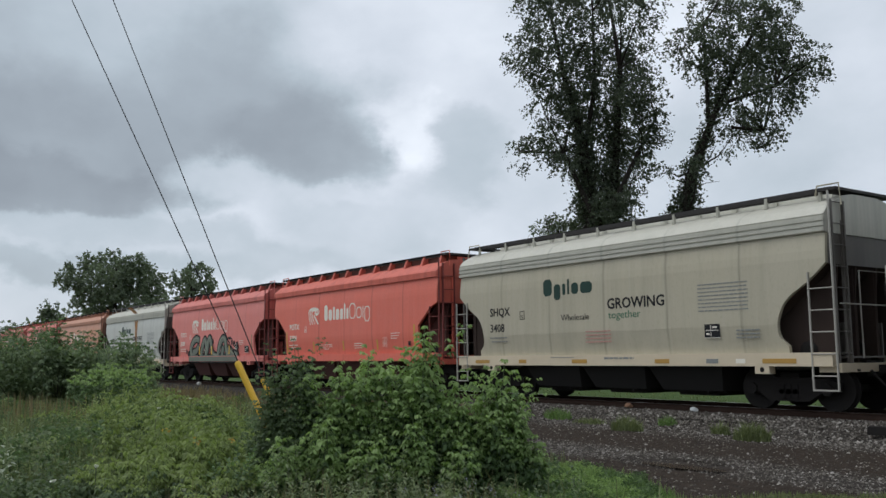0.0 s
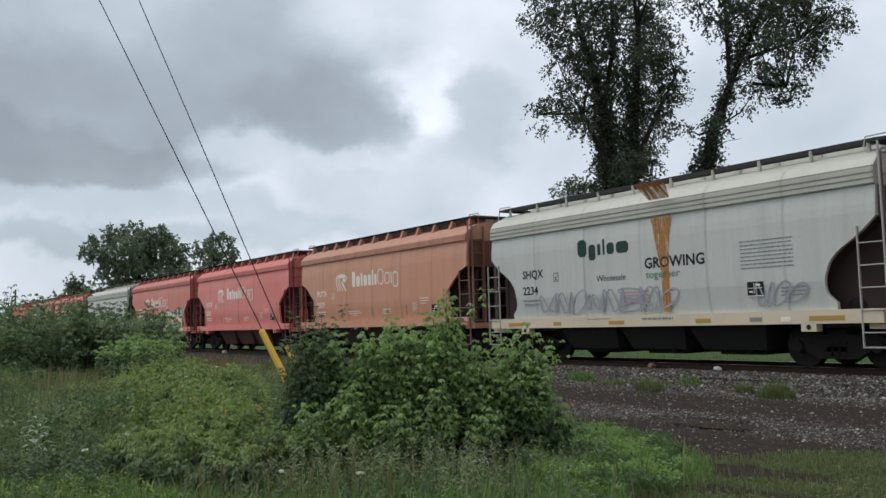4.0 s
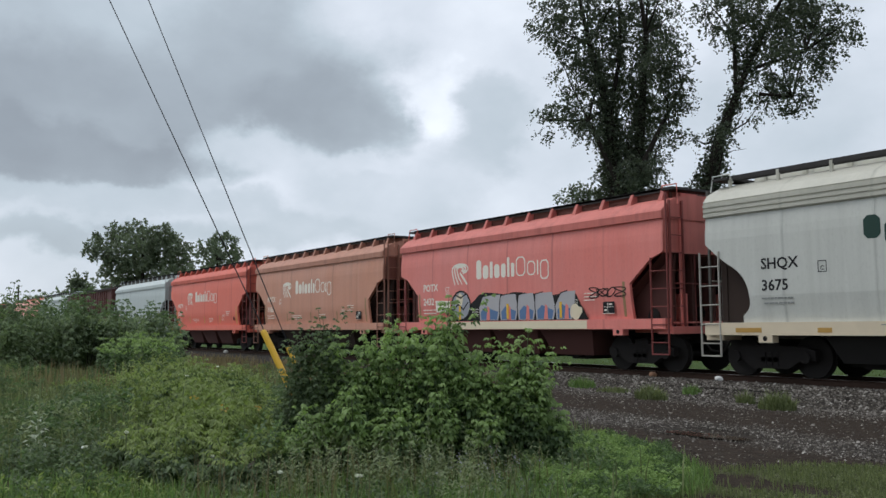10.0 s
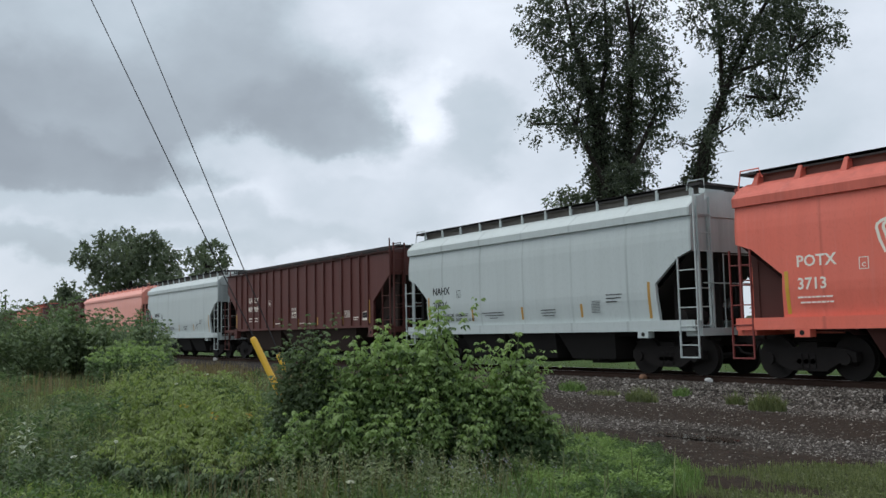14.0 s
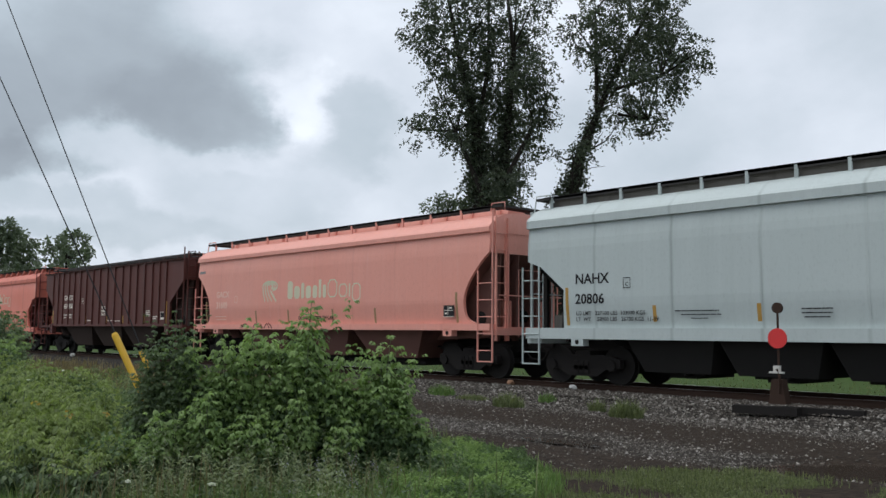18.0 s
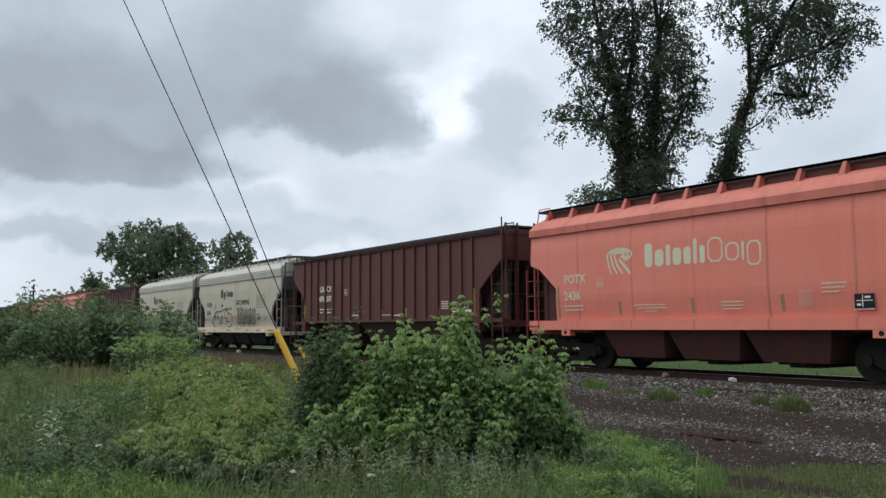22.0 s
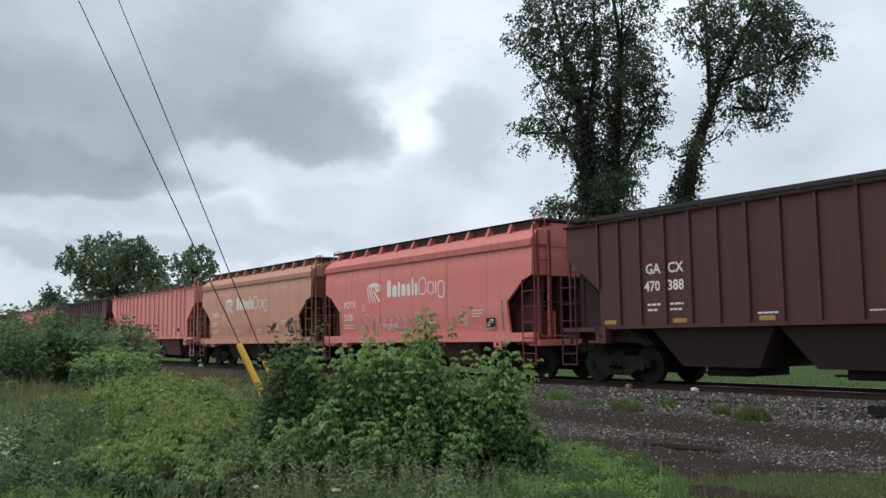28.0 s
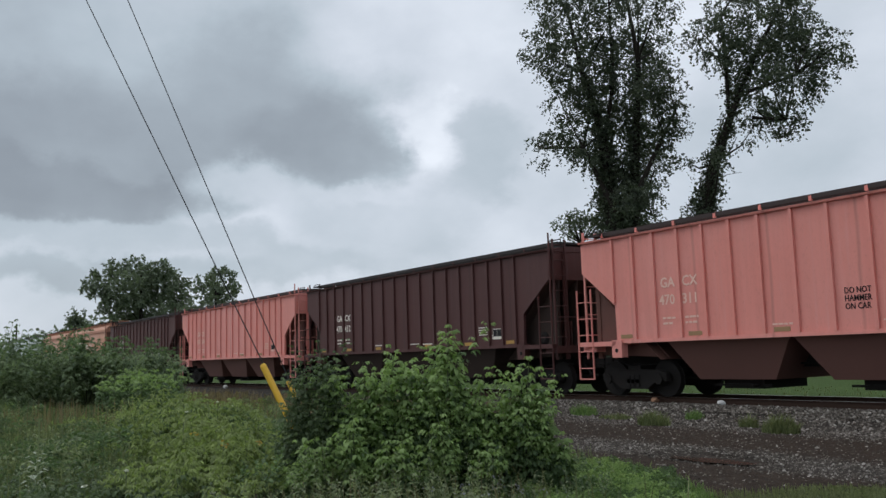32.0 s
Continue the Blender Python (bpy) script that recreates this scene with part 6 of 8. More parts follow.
# ---------------------------------------------------------------- plants
def leaf_cloud(centres, per, size, seed, slim=0.5, flat=0.75, droop=0.0, hollow=0.35):
    """Many small folded leaves in ragged clusters; returns vertices and faces."""
    rng = np.random.default_rng(seed)
    vs, fs, base = [], [], 0
    for x, y, z, r in centres:
        n = max(6, int(per * r * r))
        d = rng.normal(size=(n, 3))
        d /= np.linalg.norm(d, axis=1)[:, None]
        rad = (hollow + (1 - hollow) * rng.random(n) ** 0.6) * (1 + 0.25 * rng.normal(size=n))
        p = d * rad[:, None] * r * np.array([1, 1, flat]) + np.array([x, y, z])
        p = p[p[:, 2] > 0.02]
        n = len(p)
        a = rng.normal(size=(n, 3))
        a[:, 2] = a[:, 2] * 0.5 - droop
        a /= np.linalg.norm(a, axis=1)[:, None]
        up = rng.normal(size=(n, 3)) * 0.7 + np.array([0, 0, 1])
        s = np.cross(a, up)
        s /= np.linalg.norm(s, axis=1)[:, None] + 1e-9
        nn = np.cross(s, a)
        L = size * rng.uniform(0.6, 1.35, n)[:, None]
        v = np.stack([p - a * L * 0.5, p + s * L * slim * 0.5 + nn * L * 0.12, p + a * L * 0.5, p - s * L * slim * 0.5 + nn * L * 0.12], 1)
        vs.append(v.reshape(-1, 3))
        q = base + 4 * np.arange(n)[:, None]
        fs += [np.hstack([q, q + 1, q + 2]), np.hstack([q, q + 2, q + 3])]
        base += 4 * n
    return np.concatenate(vs), np.concatenate(fs)


def leaf_part(name, centres, per, size, seed, mat, parent, label="", **kw):
    v, f = leaf_cloud(centres, per, size, seed, **kw)
    me = bpy.data.meshes.new(name)
    me.from_pydata(v.tolist(), [], f.tolist())
    return tagged(part(name, me, mat, parent, label), kind="stuff")


def twigs(name, centres, foot, mat, parent, seed, r=0.012):
    """Stems from the foot of a bush out to each of its clusters."""
    rng = random.Random(seed)
    for x, y, z, rad in centres:
        b = Build()
        fx, fy = foot[0] + (x - foot[0]) * 0.55 + rng.uniform(-0.1, 0.1), foot[1] + (y - foot[1]) * 0.55 + rng.uniform(-0.1, 0.1)
        b.tube([(fx, fy, 0.0), ((fx + x) / 2 + rng.uniform(-0.05, 0.05), (fy + y) / 2, z * 0.55), (x, y, z), (x + rng.uniform(-rad, rad) * 0.4, y, z + rad * 0.8)], [r, r * 0.8, r * 0.55, r * 0.2], 5)
        part(name, b, mat, parent)


def limbs(paths, mat, parent):
    for k, path in enumerate(paths):
        path = [(*p[:3], p[3] * (0.62 if k or p[2] > 14 else 1)) for p in path]
        part("limb", Build().tube([p[:3] for p in path], [p[3] for p in path], 9), mat, parent)


CROWN_A = [(-43.95, 39.36, 21.93, 2.25), (-44.16, 43.52, 23.15, 2.36), (-43.97, 47.87, 23.47, 2.15), (-44.49, 41.0, 19.19, 1.84), (-44.74, 45.06, 20.28, 2.42), (-39.45, 43.87, 18.71, 1.87), (-44.85, 42.81, 16.73, 1.89), (-45.02, 46.89, 17.28, 2.39), (-39.9, 45.4, 16.65, 1.4), (-48.11, 41.44, 16.24, 1.13), (-43.95, 39.36, 15.72, 1.05)]
CROWN_B = [(-42.97, 40.43, 14.42, 0.9), (-43.7, 43.98, 13.83, 1.65), (-44.2, 47.66, 15.12, 1.98), (-39.9, 45.4, 14.49, 0.95), (-44.95, 44.85, 11.71, 1.61), (-40.59, 42.82, 11.28, 1.5), (-43.67, 44.01, 9.69, 1.34), (-44.62, 47.27, 10.62, 1.4), (-44.6, 40.88, 26.43, 2.3), (-44.41, 45.39, 27.97, 2.5), (-39.27, 44.03, 24.82, 1.87)]
CROWN_C = [(-35.57, 45.18, 21.0, 1.75), (-35.04, 48.7, 20.92, 2.28), (-34.45, 52.15, 21.76, 2.06), (-30.72, 50.08, 19.69, 1.27), (-36.6, 49.1, 19.3, 1.5), (-32.88, 47.17, 17.42, 1.53), (-32.62, 50.36, 18.47, 1.52), (-36.6, 50.6, 17.1, 1.25), (-32.91, 48.66, 15.75, 0.97), (-36.7, 49.0, 15.7, 0.9)]
CROWN_D = [(-35.84, 44.97, 13.23, 0.75), (-37.87, 46.54, 12.1, 0.85), (-38.6, 46.2, 10.6, 0.8), (-33.5, 48.26, 14.75, 0.52), (-36.51, 49.18, 24.76, 2.02), (-31.99, 47.78, 22.7, 1.75), (-38.5, 46.02, 13.66, 0.38)]
LIMB_A = [[(-44.03, 43.65, 0.59, 0.87), (-43.79, 43.89, 10.28, 0.75), (-44.18, 43.5, 16.27, 0.47), (-45.02, 42.63, 21.2, 0.28), (-45.59, 42.01, 25.79, 0.16)], [(-43.09, 44.58, 0.57, 0.71), (-42.87, 44.79, 11.01, 0.55), (-42.53, 45.12, 16.51, 0.39), (-42.24, 45.38, 21.69, 0.28), (-42.67, 44.98, 26.63, 0.16)], [(-43.06, 43.21, 10.92, 0.35), (-44.41, 41.82, 15.52, 0.23), (-46.22, 39.81, 15.66, 0.12)], [(-42.15, 44.09, 11.62, 0.31), (-40.61, 45.51, 15.75, 0.23), (-39.86, 46.17, 17.61, 0.12)], [(-44.92, 44.18, 15.7, 0.28), (-44.24, 44.85, 20.53, 0.24), (-44.24, 44.86, 26.33, 0.12)]]
LIMB_C = [[(-38.92, 45.66, 0.54, 0.61), (-38.13, 46.33, 10.07, 0.5), (-37.49, 46.85, 13.56, 0.38), (-36.14, 47.89, 17.71, 0.3), (-34.75, 48.91, 21.25, 0.23), (-33.53, 49.76, 23.65, 0.11)], [(-36.61, 47.54, 16.45, 0.23), (-36.61, 47.54, 20.42, 0.19), (-36.64, 47.51, 23.49, 0.11)], [(-35.71, 48.21, 18.02, 0.23), (-33.17, 50.0, 18.74, 0.15), (-31.15, 51.28, 20.22, 0.08)], [(-37.87, 46.54, 12.1, 0.05), (-36.88, 47.33, 12.71, 0.035), (-36.19, 47.86, 12.78, 0.018)], [(-35.5, 48.37, 16.31, 0.19), (-33.84, 49.54, 15.9, 0.11), (-33.6, 49.71, 15.13, 0.08)]]
SMALL_TREE = [(-47.53, 42.86, 10.92, 0.73), (-46.71, 43.75, 11.15, 0.73), (-47.13, 43.29, 10.36, 0.89), (-46.31, 44.17, 10.39, 0.73), (-47.94, 42.4, 10.65, 0.41), (-46.03, 44.47, 10.82, 0.41)]
LTREE_A = [(-118.17, 26.01, 11.73, 1.38), (-121.54, 29.22, 13.59, 1.9), (-124.71, 32.97, 14.18, 2.29), (-118.16, 34.16, 13.48, 2.03), (-121.37, 37.4, 12.72, 1.61), (-117.32, 29.63, 11.05, 2.61), (-120.37, 33.7, 11.0, 2.86), (-123.39, 37.64, 10.53, 2.13), (-119.66, 28.46, 9.72, 1.87), (-122.67, 32.88, 7.71, 3.22), (-115.93, 34.66, 7.4, 2.3)]
LTREE_B = [(-102.13, 35.13, 10.74, 1.37), (-105.36, 38.0, 11.77, 1.56), (-108.64, 40.67, 11.06, 1.03), (-104.23, 35.17, 9.55, 1.26), (-107.35, 38.37, 9.49, 1.74), (-102.43, 34.24, 7.42, 1.65), (-105.12, 38.64, 8.31, 1.14)]
PINE = [(-127.41, 25.84, 9.24, 0.5), (-127.4, 25.86, 8.25, 0.91), (-127.41, 25.81, 7.11, 1.24), (-127.38, 25.97, 5.81, 1.65)]
LOWTREES = [(-141.76, 30.48, 7.74, 1.66), (-146.11, 33.95, 7.95, 1.71), (-152.36, 28.51, 6.83, 1.38), (-145.52, 24.07, 5.74, 1.31), (-150.82, 22.55, 5.29, 1.16), (-143.67, 19.61, 4.8, 1.1), (-142.95, 45.46, 9.71, 1.9), (-150.58, 36.75, 9.08, 1.77)]
SHRUB_FAR = [(-30.19, 4.37, 1.64, 0.5), (-32.56, 5.4, 1.73, 0.63), (-34.87, 6.64, 1.83, 0.77), (-31.04, 6.69, 1.88, 0.6), (-33.31, 7.96, 1.49, 0.74), (-29.48, 7.83, 1.3, 0.62), (-31.69, 9.2, 1.16, 0.54), (-34.74, 7.31, 0.89, 0.86), (-31.26, 5.54, 0.99, 0.73), (-33.88, 5.01, 0.97, 0.7), (-29.5, 7.75, 0.67, 0.58), (-31.64, 9.38, 0.67, 0.5), (-35.08, 5.44, 2.01, 0.45), (-30.98, 6.94, 2.06, 0.4), (-33.59, 6.67, 2.12, 0.48), (-30.18, 4.39, 0.44, 0.66), (-32.49, 5.77, 0.21, 0.71), (-34.74, 7.32, 0.07, 0.77), (-30.84, 7.56, 0.18, 0.64), (-33.0, 9.18, 0.04, 0.61), (-30.22, 4.14, 1.47, 0.5), (-32.07, 7.76, 0.71, 0.71), (-34.85, 6.75, 0.5, 0.77)]
GUARD1 = [(-11.37, 4.69, 1.51), (-10.7, 5.2, -0.03)]
GUARD2 = [(-11.79, 5.24, 1.28), (-11.28, 5.61, -0.05)]
WIRE1 = [(-14.15, 3.18, 6.76)]
WIRE2 = [(-14.49, 3.88, 7.0)]


def sprays(centres, seed, n, reach):
    """Smaller clumps round each cluster, so that the outline breaks up."""
    rng = random.Random(seed)
    out = list(centres)
    for x, y, z, r in centres:
        for k in range(n):
            a, b_ = rng.uniform(0, 6.28), rng.uniform(-0.6, 1.2)
            q = r * rng.uniform(0.8, reach)
            out.append((x + q * math.cos(a) * math.cos(b_), y + q * math.sin(a) * math.cos(b_), z + q * math.sin(b_) * 0.8, r * rng.uniform(0.18, 0.4)))
    return out


def crown_leaves(centres, seed, twigs_per, size):
    """Leafy twigs spread through a crown, each with leaves on both sides, so that sky shows between them everywhere."""
    rng = np.random.default_rng(seed)
    cx, cy = np.mean([c[0] for c in centres]), np.mean([c[1] for c in centres])
    vs = []
    for x, y, z, r in centres:
        n = int(twigs_per * r ** 2.3)
        d = rng.normal(size=(n, 3))
        d /= np.linalg.norm(d, axis=1)[:, None]
        p = np.array([x, y, z]) + d * r * 1.03 * rng.random((n, 1)) ** 0.55
        keep = np.array([noise.noise(Vector(q * 0.85)) + 0.5 * noise.noise(Vector(q * 2.1)) > -0.10 for q in p], dtype=bool)
        p, d = p[keep], d[keep]
        n = len(p)
        out = d * 0.8 + np.array([x - cx, y - cy, 0]) * 0.12 + rng.normal(0, 0.5, (n, 3)) + np.array([0, 0, 0.15])
        out /= np.linalg.norm(out, axis=1)[:, None]
        reach = rng.uniform(0.28, 0.70, (n, 1))
        for k in range(7):
            q = p + out * reach * (k + 0.5) / 7 + rng.normal(0, 0.05, (n, 3)) - np.array([0, 0, 0.010 * k * k])
            a = rng.normal(size=(n, 3)) + out * 0.6 + np.array([0, 0, -0.5])
            a /= np.linalg.norm(a, axis=1)[:, None]
            w = np.cross(a, rng.normal(size=(n, 3)))
            w /= np.linalg.norm(w, axis=1)[:, None] + 1e-9
            L = size * rng.uniform(0.65, 1.3, (n, 1))
            f = np.cross(w, a) * L * 0.12
            vs.append(np.stack([q, q + a * L * 0.45 + w * L * 0.33 + f, q + a * L, q + a * L * 0.45 - w * L * 0.33 + f], 1).reshape(-1, 3))
    v = np.concatenate(vs)
    q = 4 * np.arange(len(v) // 4)[:, None]
    return v, np.concatenate([np.hstack([q, q + 1, q + 2]), np.hstack([q, q + 2, q + 3])])


def crown_part(centres, seed, twigs_per, size, mat, parent):
    v, f = crown_leaves(centres, seed, twigs_per, size)
    me = bpy.data.meshes.new("crown")
    me.from_pydata(v.tolist(), [], f.tolist())
    return tagged(part("crown", me, mat, parent), kind="stuff")


def branches(crowns, hub, mat, parent, seed):
    """Thin branches from the limbs out to the leaf clusters."""
    rng = random.Random(seed)
    for x, y, z, r in crowns:
        h = min(hub, key=lambda p: (p[0] - x) ** 2 + (p[1] - y) ** 2 + 1.6 * (p[2] - z + 1.5) ** 2)
        for k in range(2):
            e = (x + rng.uniform(-r, r) * 0.8, y + rng.uniform(-r, r) * 0.8, z + rng.uniform(-0.3, 0.9) * r)
            m = ((h[0] + e[0]) / 2 + rng.uniform(-0.4, 0.4), (h[1] + e[1]) / 2, (h[2] + e[2]) / 2 - 0.3)
            part("branch", Build().tube([h[:3], m, e], [0.09, 0.05, 0.015], 5), mat, parent)


def make_trees():
    t = thing("tree", "tall broadleaf tree with a vine-clad trunk", "tree", "trees behind the track")
    limbs(LIMB_A, MAT["bark"], t)
    crown = CROWN_A + CROWN_B
    branches(crown, [p for path in LIMB_A for p in path[1:]], MAT["bark"], t, 3)
    crown_part(crown, 11, 118, 0.205, MAT["leaf_tree"], t)
    vine = []
    for path in LIMB_A[:2]:
        for (x0, y0, z0, r0), (x1, y1, z1, r1) in zip(path[:3], path[1:4]):
            for k in range(7):
                u = k / 7
                vine.append((x0 + (x1 - x0) * u, y0 + (y1 - y0) * u, z0 + (z1 - z0) * u, (r0 + (r1 - r0) * u) * 1.8))
    leaf_part("vine", vine, 420, 0.22, 12, MAT["leaf_tree"], t, "dark climbing vine", flat=1.3, hollow=0.5, slim=0.7)
    t = thing("tree", "tall leaning tree with a vine-clad trunk", "tree", "trees behind the track")
    limbs(LIMB_C, MAT["bark"], t)
    crown = CROWN_C + CROWN_D
    branches(crown, [p for path in LIMB_C[:3] + LIMB_C[4:] for p in path[1:]], MAT["bark"], t, 4)
    crown_part(crown, 13, 126, 0.205, MAT["leaf_tree"], t)
    vine = []
    for (x0, y0, z0, r0), (x1, y1, z1, r1) in zip(LIMB_C[0][:4], LIMB_C[0][1:5]):
        for k in range(6):
            u = k / 6
            vine.append((x0 + (x1 - x0) * u, y0 + (y1 - y0) * u, z0 + (z1 - z0) * u, (r0 + (r1 - r0) * u) * 1.9))
    leaf_part("vine", vine, 420, 0.22, 14, MAT["leaf_tree"], t, "dark climbing vine", flat=1.3, hollow=0.5, slim=0.7)
    for name, cl, per, size, seed, label in (("small_tree", SMALL_TREE, 75, 0.22, 15, "small green tree beside a tall tree"), ("tree", LTREE_A, 46, 0.40, 16, "broad round-crowned tree far along the track"),
                                             ("tree", LTREE_B, 46, 0.40, 17, "dark broadleaf tree far along the track"), ("tree", PINE, 70, 0.40, 18, "narrow conifer far along the track")):
        t = thing(name, label, "tree", "trees behind the track")
        cx, cy = sum(c[0] for c in cl) / len(cl), sum(c[1] for c in cl) / len(cl)
        top = max(c[2] for c in cl)
        part("trunk", Build().tube([(cx, cy, -0.1), (cx + 0.2, cy, top * 0.5), (cx, cy, top * 0.95)], [0.028 * top, 0.02 * top, 0.006 * top], 8), MAT["bark"], t)
        branches(cl, [(cx, cy, top * k / 6) for k in range(2, 6)], MAT["bark"], t, seed)
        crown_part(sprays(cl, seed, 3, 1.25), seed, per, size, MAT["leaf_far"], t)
    rng = random.Random(6)
    low = list(LOWTREES)
    for k in range(70):
        x = -175 + 1.9 * k + rng.uniform(-1, 1)
        y = rng.uniform(58, 75) if x > -120 else rng.uniform(30, 60)
        low.append((x, y, rng.uniform(0.8, 2.6), rng.uniform(1.2, 2.2)))
    for k in range(26):
        low.append((-40 + 3.2 * k + rng.uniform(-1, 1), rng.uniform(72, 95), rng.uniform(0.8, 2.4), rng.uniform(1.3, 2.4)))
    woods = thing("far_woods", "low dark line of trees beyond the field", "trees", kind="stuff")
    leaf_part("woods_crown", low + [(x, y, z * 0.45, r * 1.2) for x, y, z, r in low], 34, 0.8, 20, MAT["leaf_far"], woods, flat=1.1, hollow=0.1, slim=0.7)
    # bare thin trees and a pole at the far end
    t = thing("utility_pole", "thin far utility pole beside the track", "utility pole")
    part("pole", Build().tube([(-148, 21.5, 0), (-148, 21.5, 8.3)], [0.16, 0.11], 8), MAT["pole"], t)


make_trees()


class Leaves:
    """Collects leaves, each a pointed blade folded along its midrib, into one mesh."""

    def __init__(self):
        self.rows = []

    def put(self, base, axis, length):
        self.rows.append((*base, *axis, length))

    def mesh(self, name, seed, slim=0.5, fold=0.12):
        rng = np.random.default_rng(seed)
        r = np.array(self.rows)
        b, a, L = r[:, :3], r[:, 3:6], r[:, 6:7]
        a = a / np.linalg.norm(a, axis=1)[:, None]
        w = np.cross(a, np.array([0, 0, 1.0]) + rng.normal(0, 0.35, a.shape))
        w /= np.linalg.norm(w, axis=1)[:, None] + 1e-9
        up = np.cross(w, a)
        h = w * L * slim * 0.5
        sag = np.array([0, 0, -0.10]) * L
        v = np.stack([b, b + a * L * 0.35 + h + up * L * fold, b + a * L * 0.72 + h * 0.66 + up * L * fold * 0.6 + sag * 0.5, b + a * L + sag, b + a * L * 0.72 - h * 0.66 + up * L * fold * 0.6 + sag * 0.5, b + a * L * 0.35 - h + up * L * fold], 1).reshape(-1, 3)
        q = 6 * np.arange(len(r))[:, None]
        f = np.concatenate([np.hstack([q, q + 1, q + 5]), np.hstack([q + 1, q + 2, q + 5]), np.hstack([q + 2, q + 4, q + 5]), np.hstack([q + 2, q + 3, q + 4])])
        me = bpy.data.meshes.new(name)
        me.from_pydata(v.tolist(), [], f.tolist())
        return me


def compound_leaf(out, rng, q, a, reach, size):
    """A stalked leaf of five drooping leaflets."""
    o = np.array([math.cos(a), math.sin(a), rng.uniform(0.1, 0.6)])
    across = np.array([-o[1], o[0], 0])
    end = q + o * reach
    for off, ang in ((0, 0), (0.12, 1.0), (0.12, -1.0), (0.5, 0.9), (0.5, -0.9)):
        ax = o * math.cos(ang) + across * math.sin(ang)
        ax[2] = -0.35 - 0.65 * rng.random()
        out.put(end - o * reach * off, ax, size * rng.uniform(0.75, 1.15) * (1.1 if off == 0 else 0.95))


def leafy_stem(low, tip, rng, foot, top, node, size, side=4, bare=0.2, young_from=1.0):
    """One stem with compound leaves in pairs and a few leafy side shoots; leaves near the ends of the shoots are young. Returns its path."""
    foot, top = np.array(foot, float), np.array(top, float)
    mid = (foot + top) / 2 + rng.normal(0, 0.05, 3) * np.linalg.norm(top - foot)
    axes = [(foot, mid, top, bare, 1.0)]
    h = np.linalg.norm(top - foot)
    for _ in range(side):
        u = rng.uniform(0.25, 0.8)
        st = foot * (1 - u) ** 2 + 2 * mid * u * (1 - u) + top * u * u
        a = rng.uniform(0, 6.28)
        d = np.array([math.cos(a), math.sin(a), rng.uniform(0.5, 1.3)]) * h * rng.uniform(0.14, 0.26)
        axes.append((st, st + d * 0.55 - np.array([0, 0, 0.02]), st + d, 0.25, 0.8))
    for a0, a1, a2, skip, k_size in axes:
        n = max(3, int(np.linalg.norm(a2 - a0) * (1 - skip) / node))
        az = rng.uniform(0, 6.28)
        for k in range(n + 1):
            u = skip + (1 - skip) * k / n
            q = a0 * (1 - u) ** 2 + 2 * a1 * u * (1 - u) + a2 * u * u
            young = k > n - 3 or u > young_from
            sz = size * k_size * (0.65 if k == n else 0.8 if k > n - 3 else 1.0)
            az += 1.57 + rng.normal(0, 0.3)
            for s_ in (0, math.pi):
                compound_leaf(tip if young and q[2] > tip.floor else low, rng, q, az + s_, sz * rng.uniform(0.9, 1.5), sz)
    return [tuple(foot), tuple(mid), tuple(top)]


def leafy_bush(label, stems, seed, low_mat, tip_mat, node, size, side=4, bare=0.2, floor=0.8, r=0.012, slim=0.5):
    """A bush of many leafy stems, each given by its foot and its top."""
    rng = np.random.default_rng(seed)
    t = thing("bush", label, "bush", "bushes on the verge")
    low, tip = Leaves(), Leaves()
    tip.floor = floor
    for foot, top, *lead in stems:
        path = leafy_stem(low, tip, rng, foot, top, node, size, side, bare, 0.4 if lead and lead[0] else 1.0)
        part("stem", Build().tube(path, [r, r * 0.7, r * 0.25], 5), MAT["stem"], t)
    tagged(part("foliage", low.mesh("foliage", seed, slim), low_mat, t), kind="stuff")
    if tip.rows:
        tagged(part("young_foliage", tip.mesh("young_foliage", seed + 1, slim), tip_mat, t, "fresh pale leaves at the tips"), kind="stuff")
    return t


# the sapling thicket: its middle, the way along it and the way through it
BUSH_MID, BUSH_ALONG, BUSH_THROUGH = Vector((-8.56, 5.35, 0)), Vector((0.53, 0.848, 0)), Vector((-0.848, 0.53, 0))
# along the thicket, and how tall its leading shoots stand
LEADERS = [(-0.83, 1.48), (-0.56, 1.55), (-0.28, 1.62), (-0.03, 1.55), (0.18, 1.64), (0.36, 1.92), (0.51, 1.28), (0.70, 1.36), (0.86, 1.10), (1.12, 1.46), (1.26, 1.52), (1.36, 1.05), (1.46, 0.62)]
DARK_LEADERS = [(-1.36, 1.34), (-1.26, 1.58), (-1.16, 1.50), (-1.03, 1.78), (-0.92, 1.56)]


def bush_spot(u, v, z=0.0):
    p = BUSH_MID + BUSH_ALONG * u + BUSH_THROUGH * v
    return (p.x, p.y, z)


def bush_top(u):
    for (u0, h0), (u1, h1) in zip(LEADERS, LEADERS[1:]):
        if u0 <= u <= u1:
            return h0 + (h1 - h0) * (u - u0) / (u1 - u0)
    return LEADERS[0][1] if u < 0 else LEADERS[-1][1]


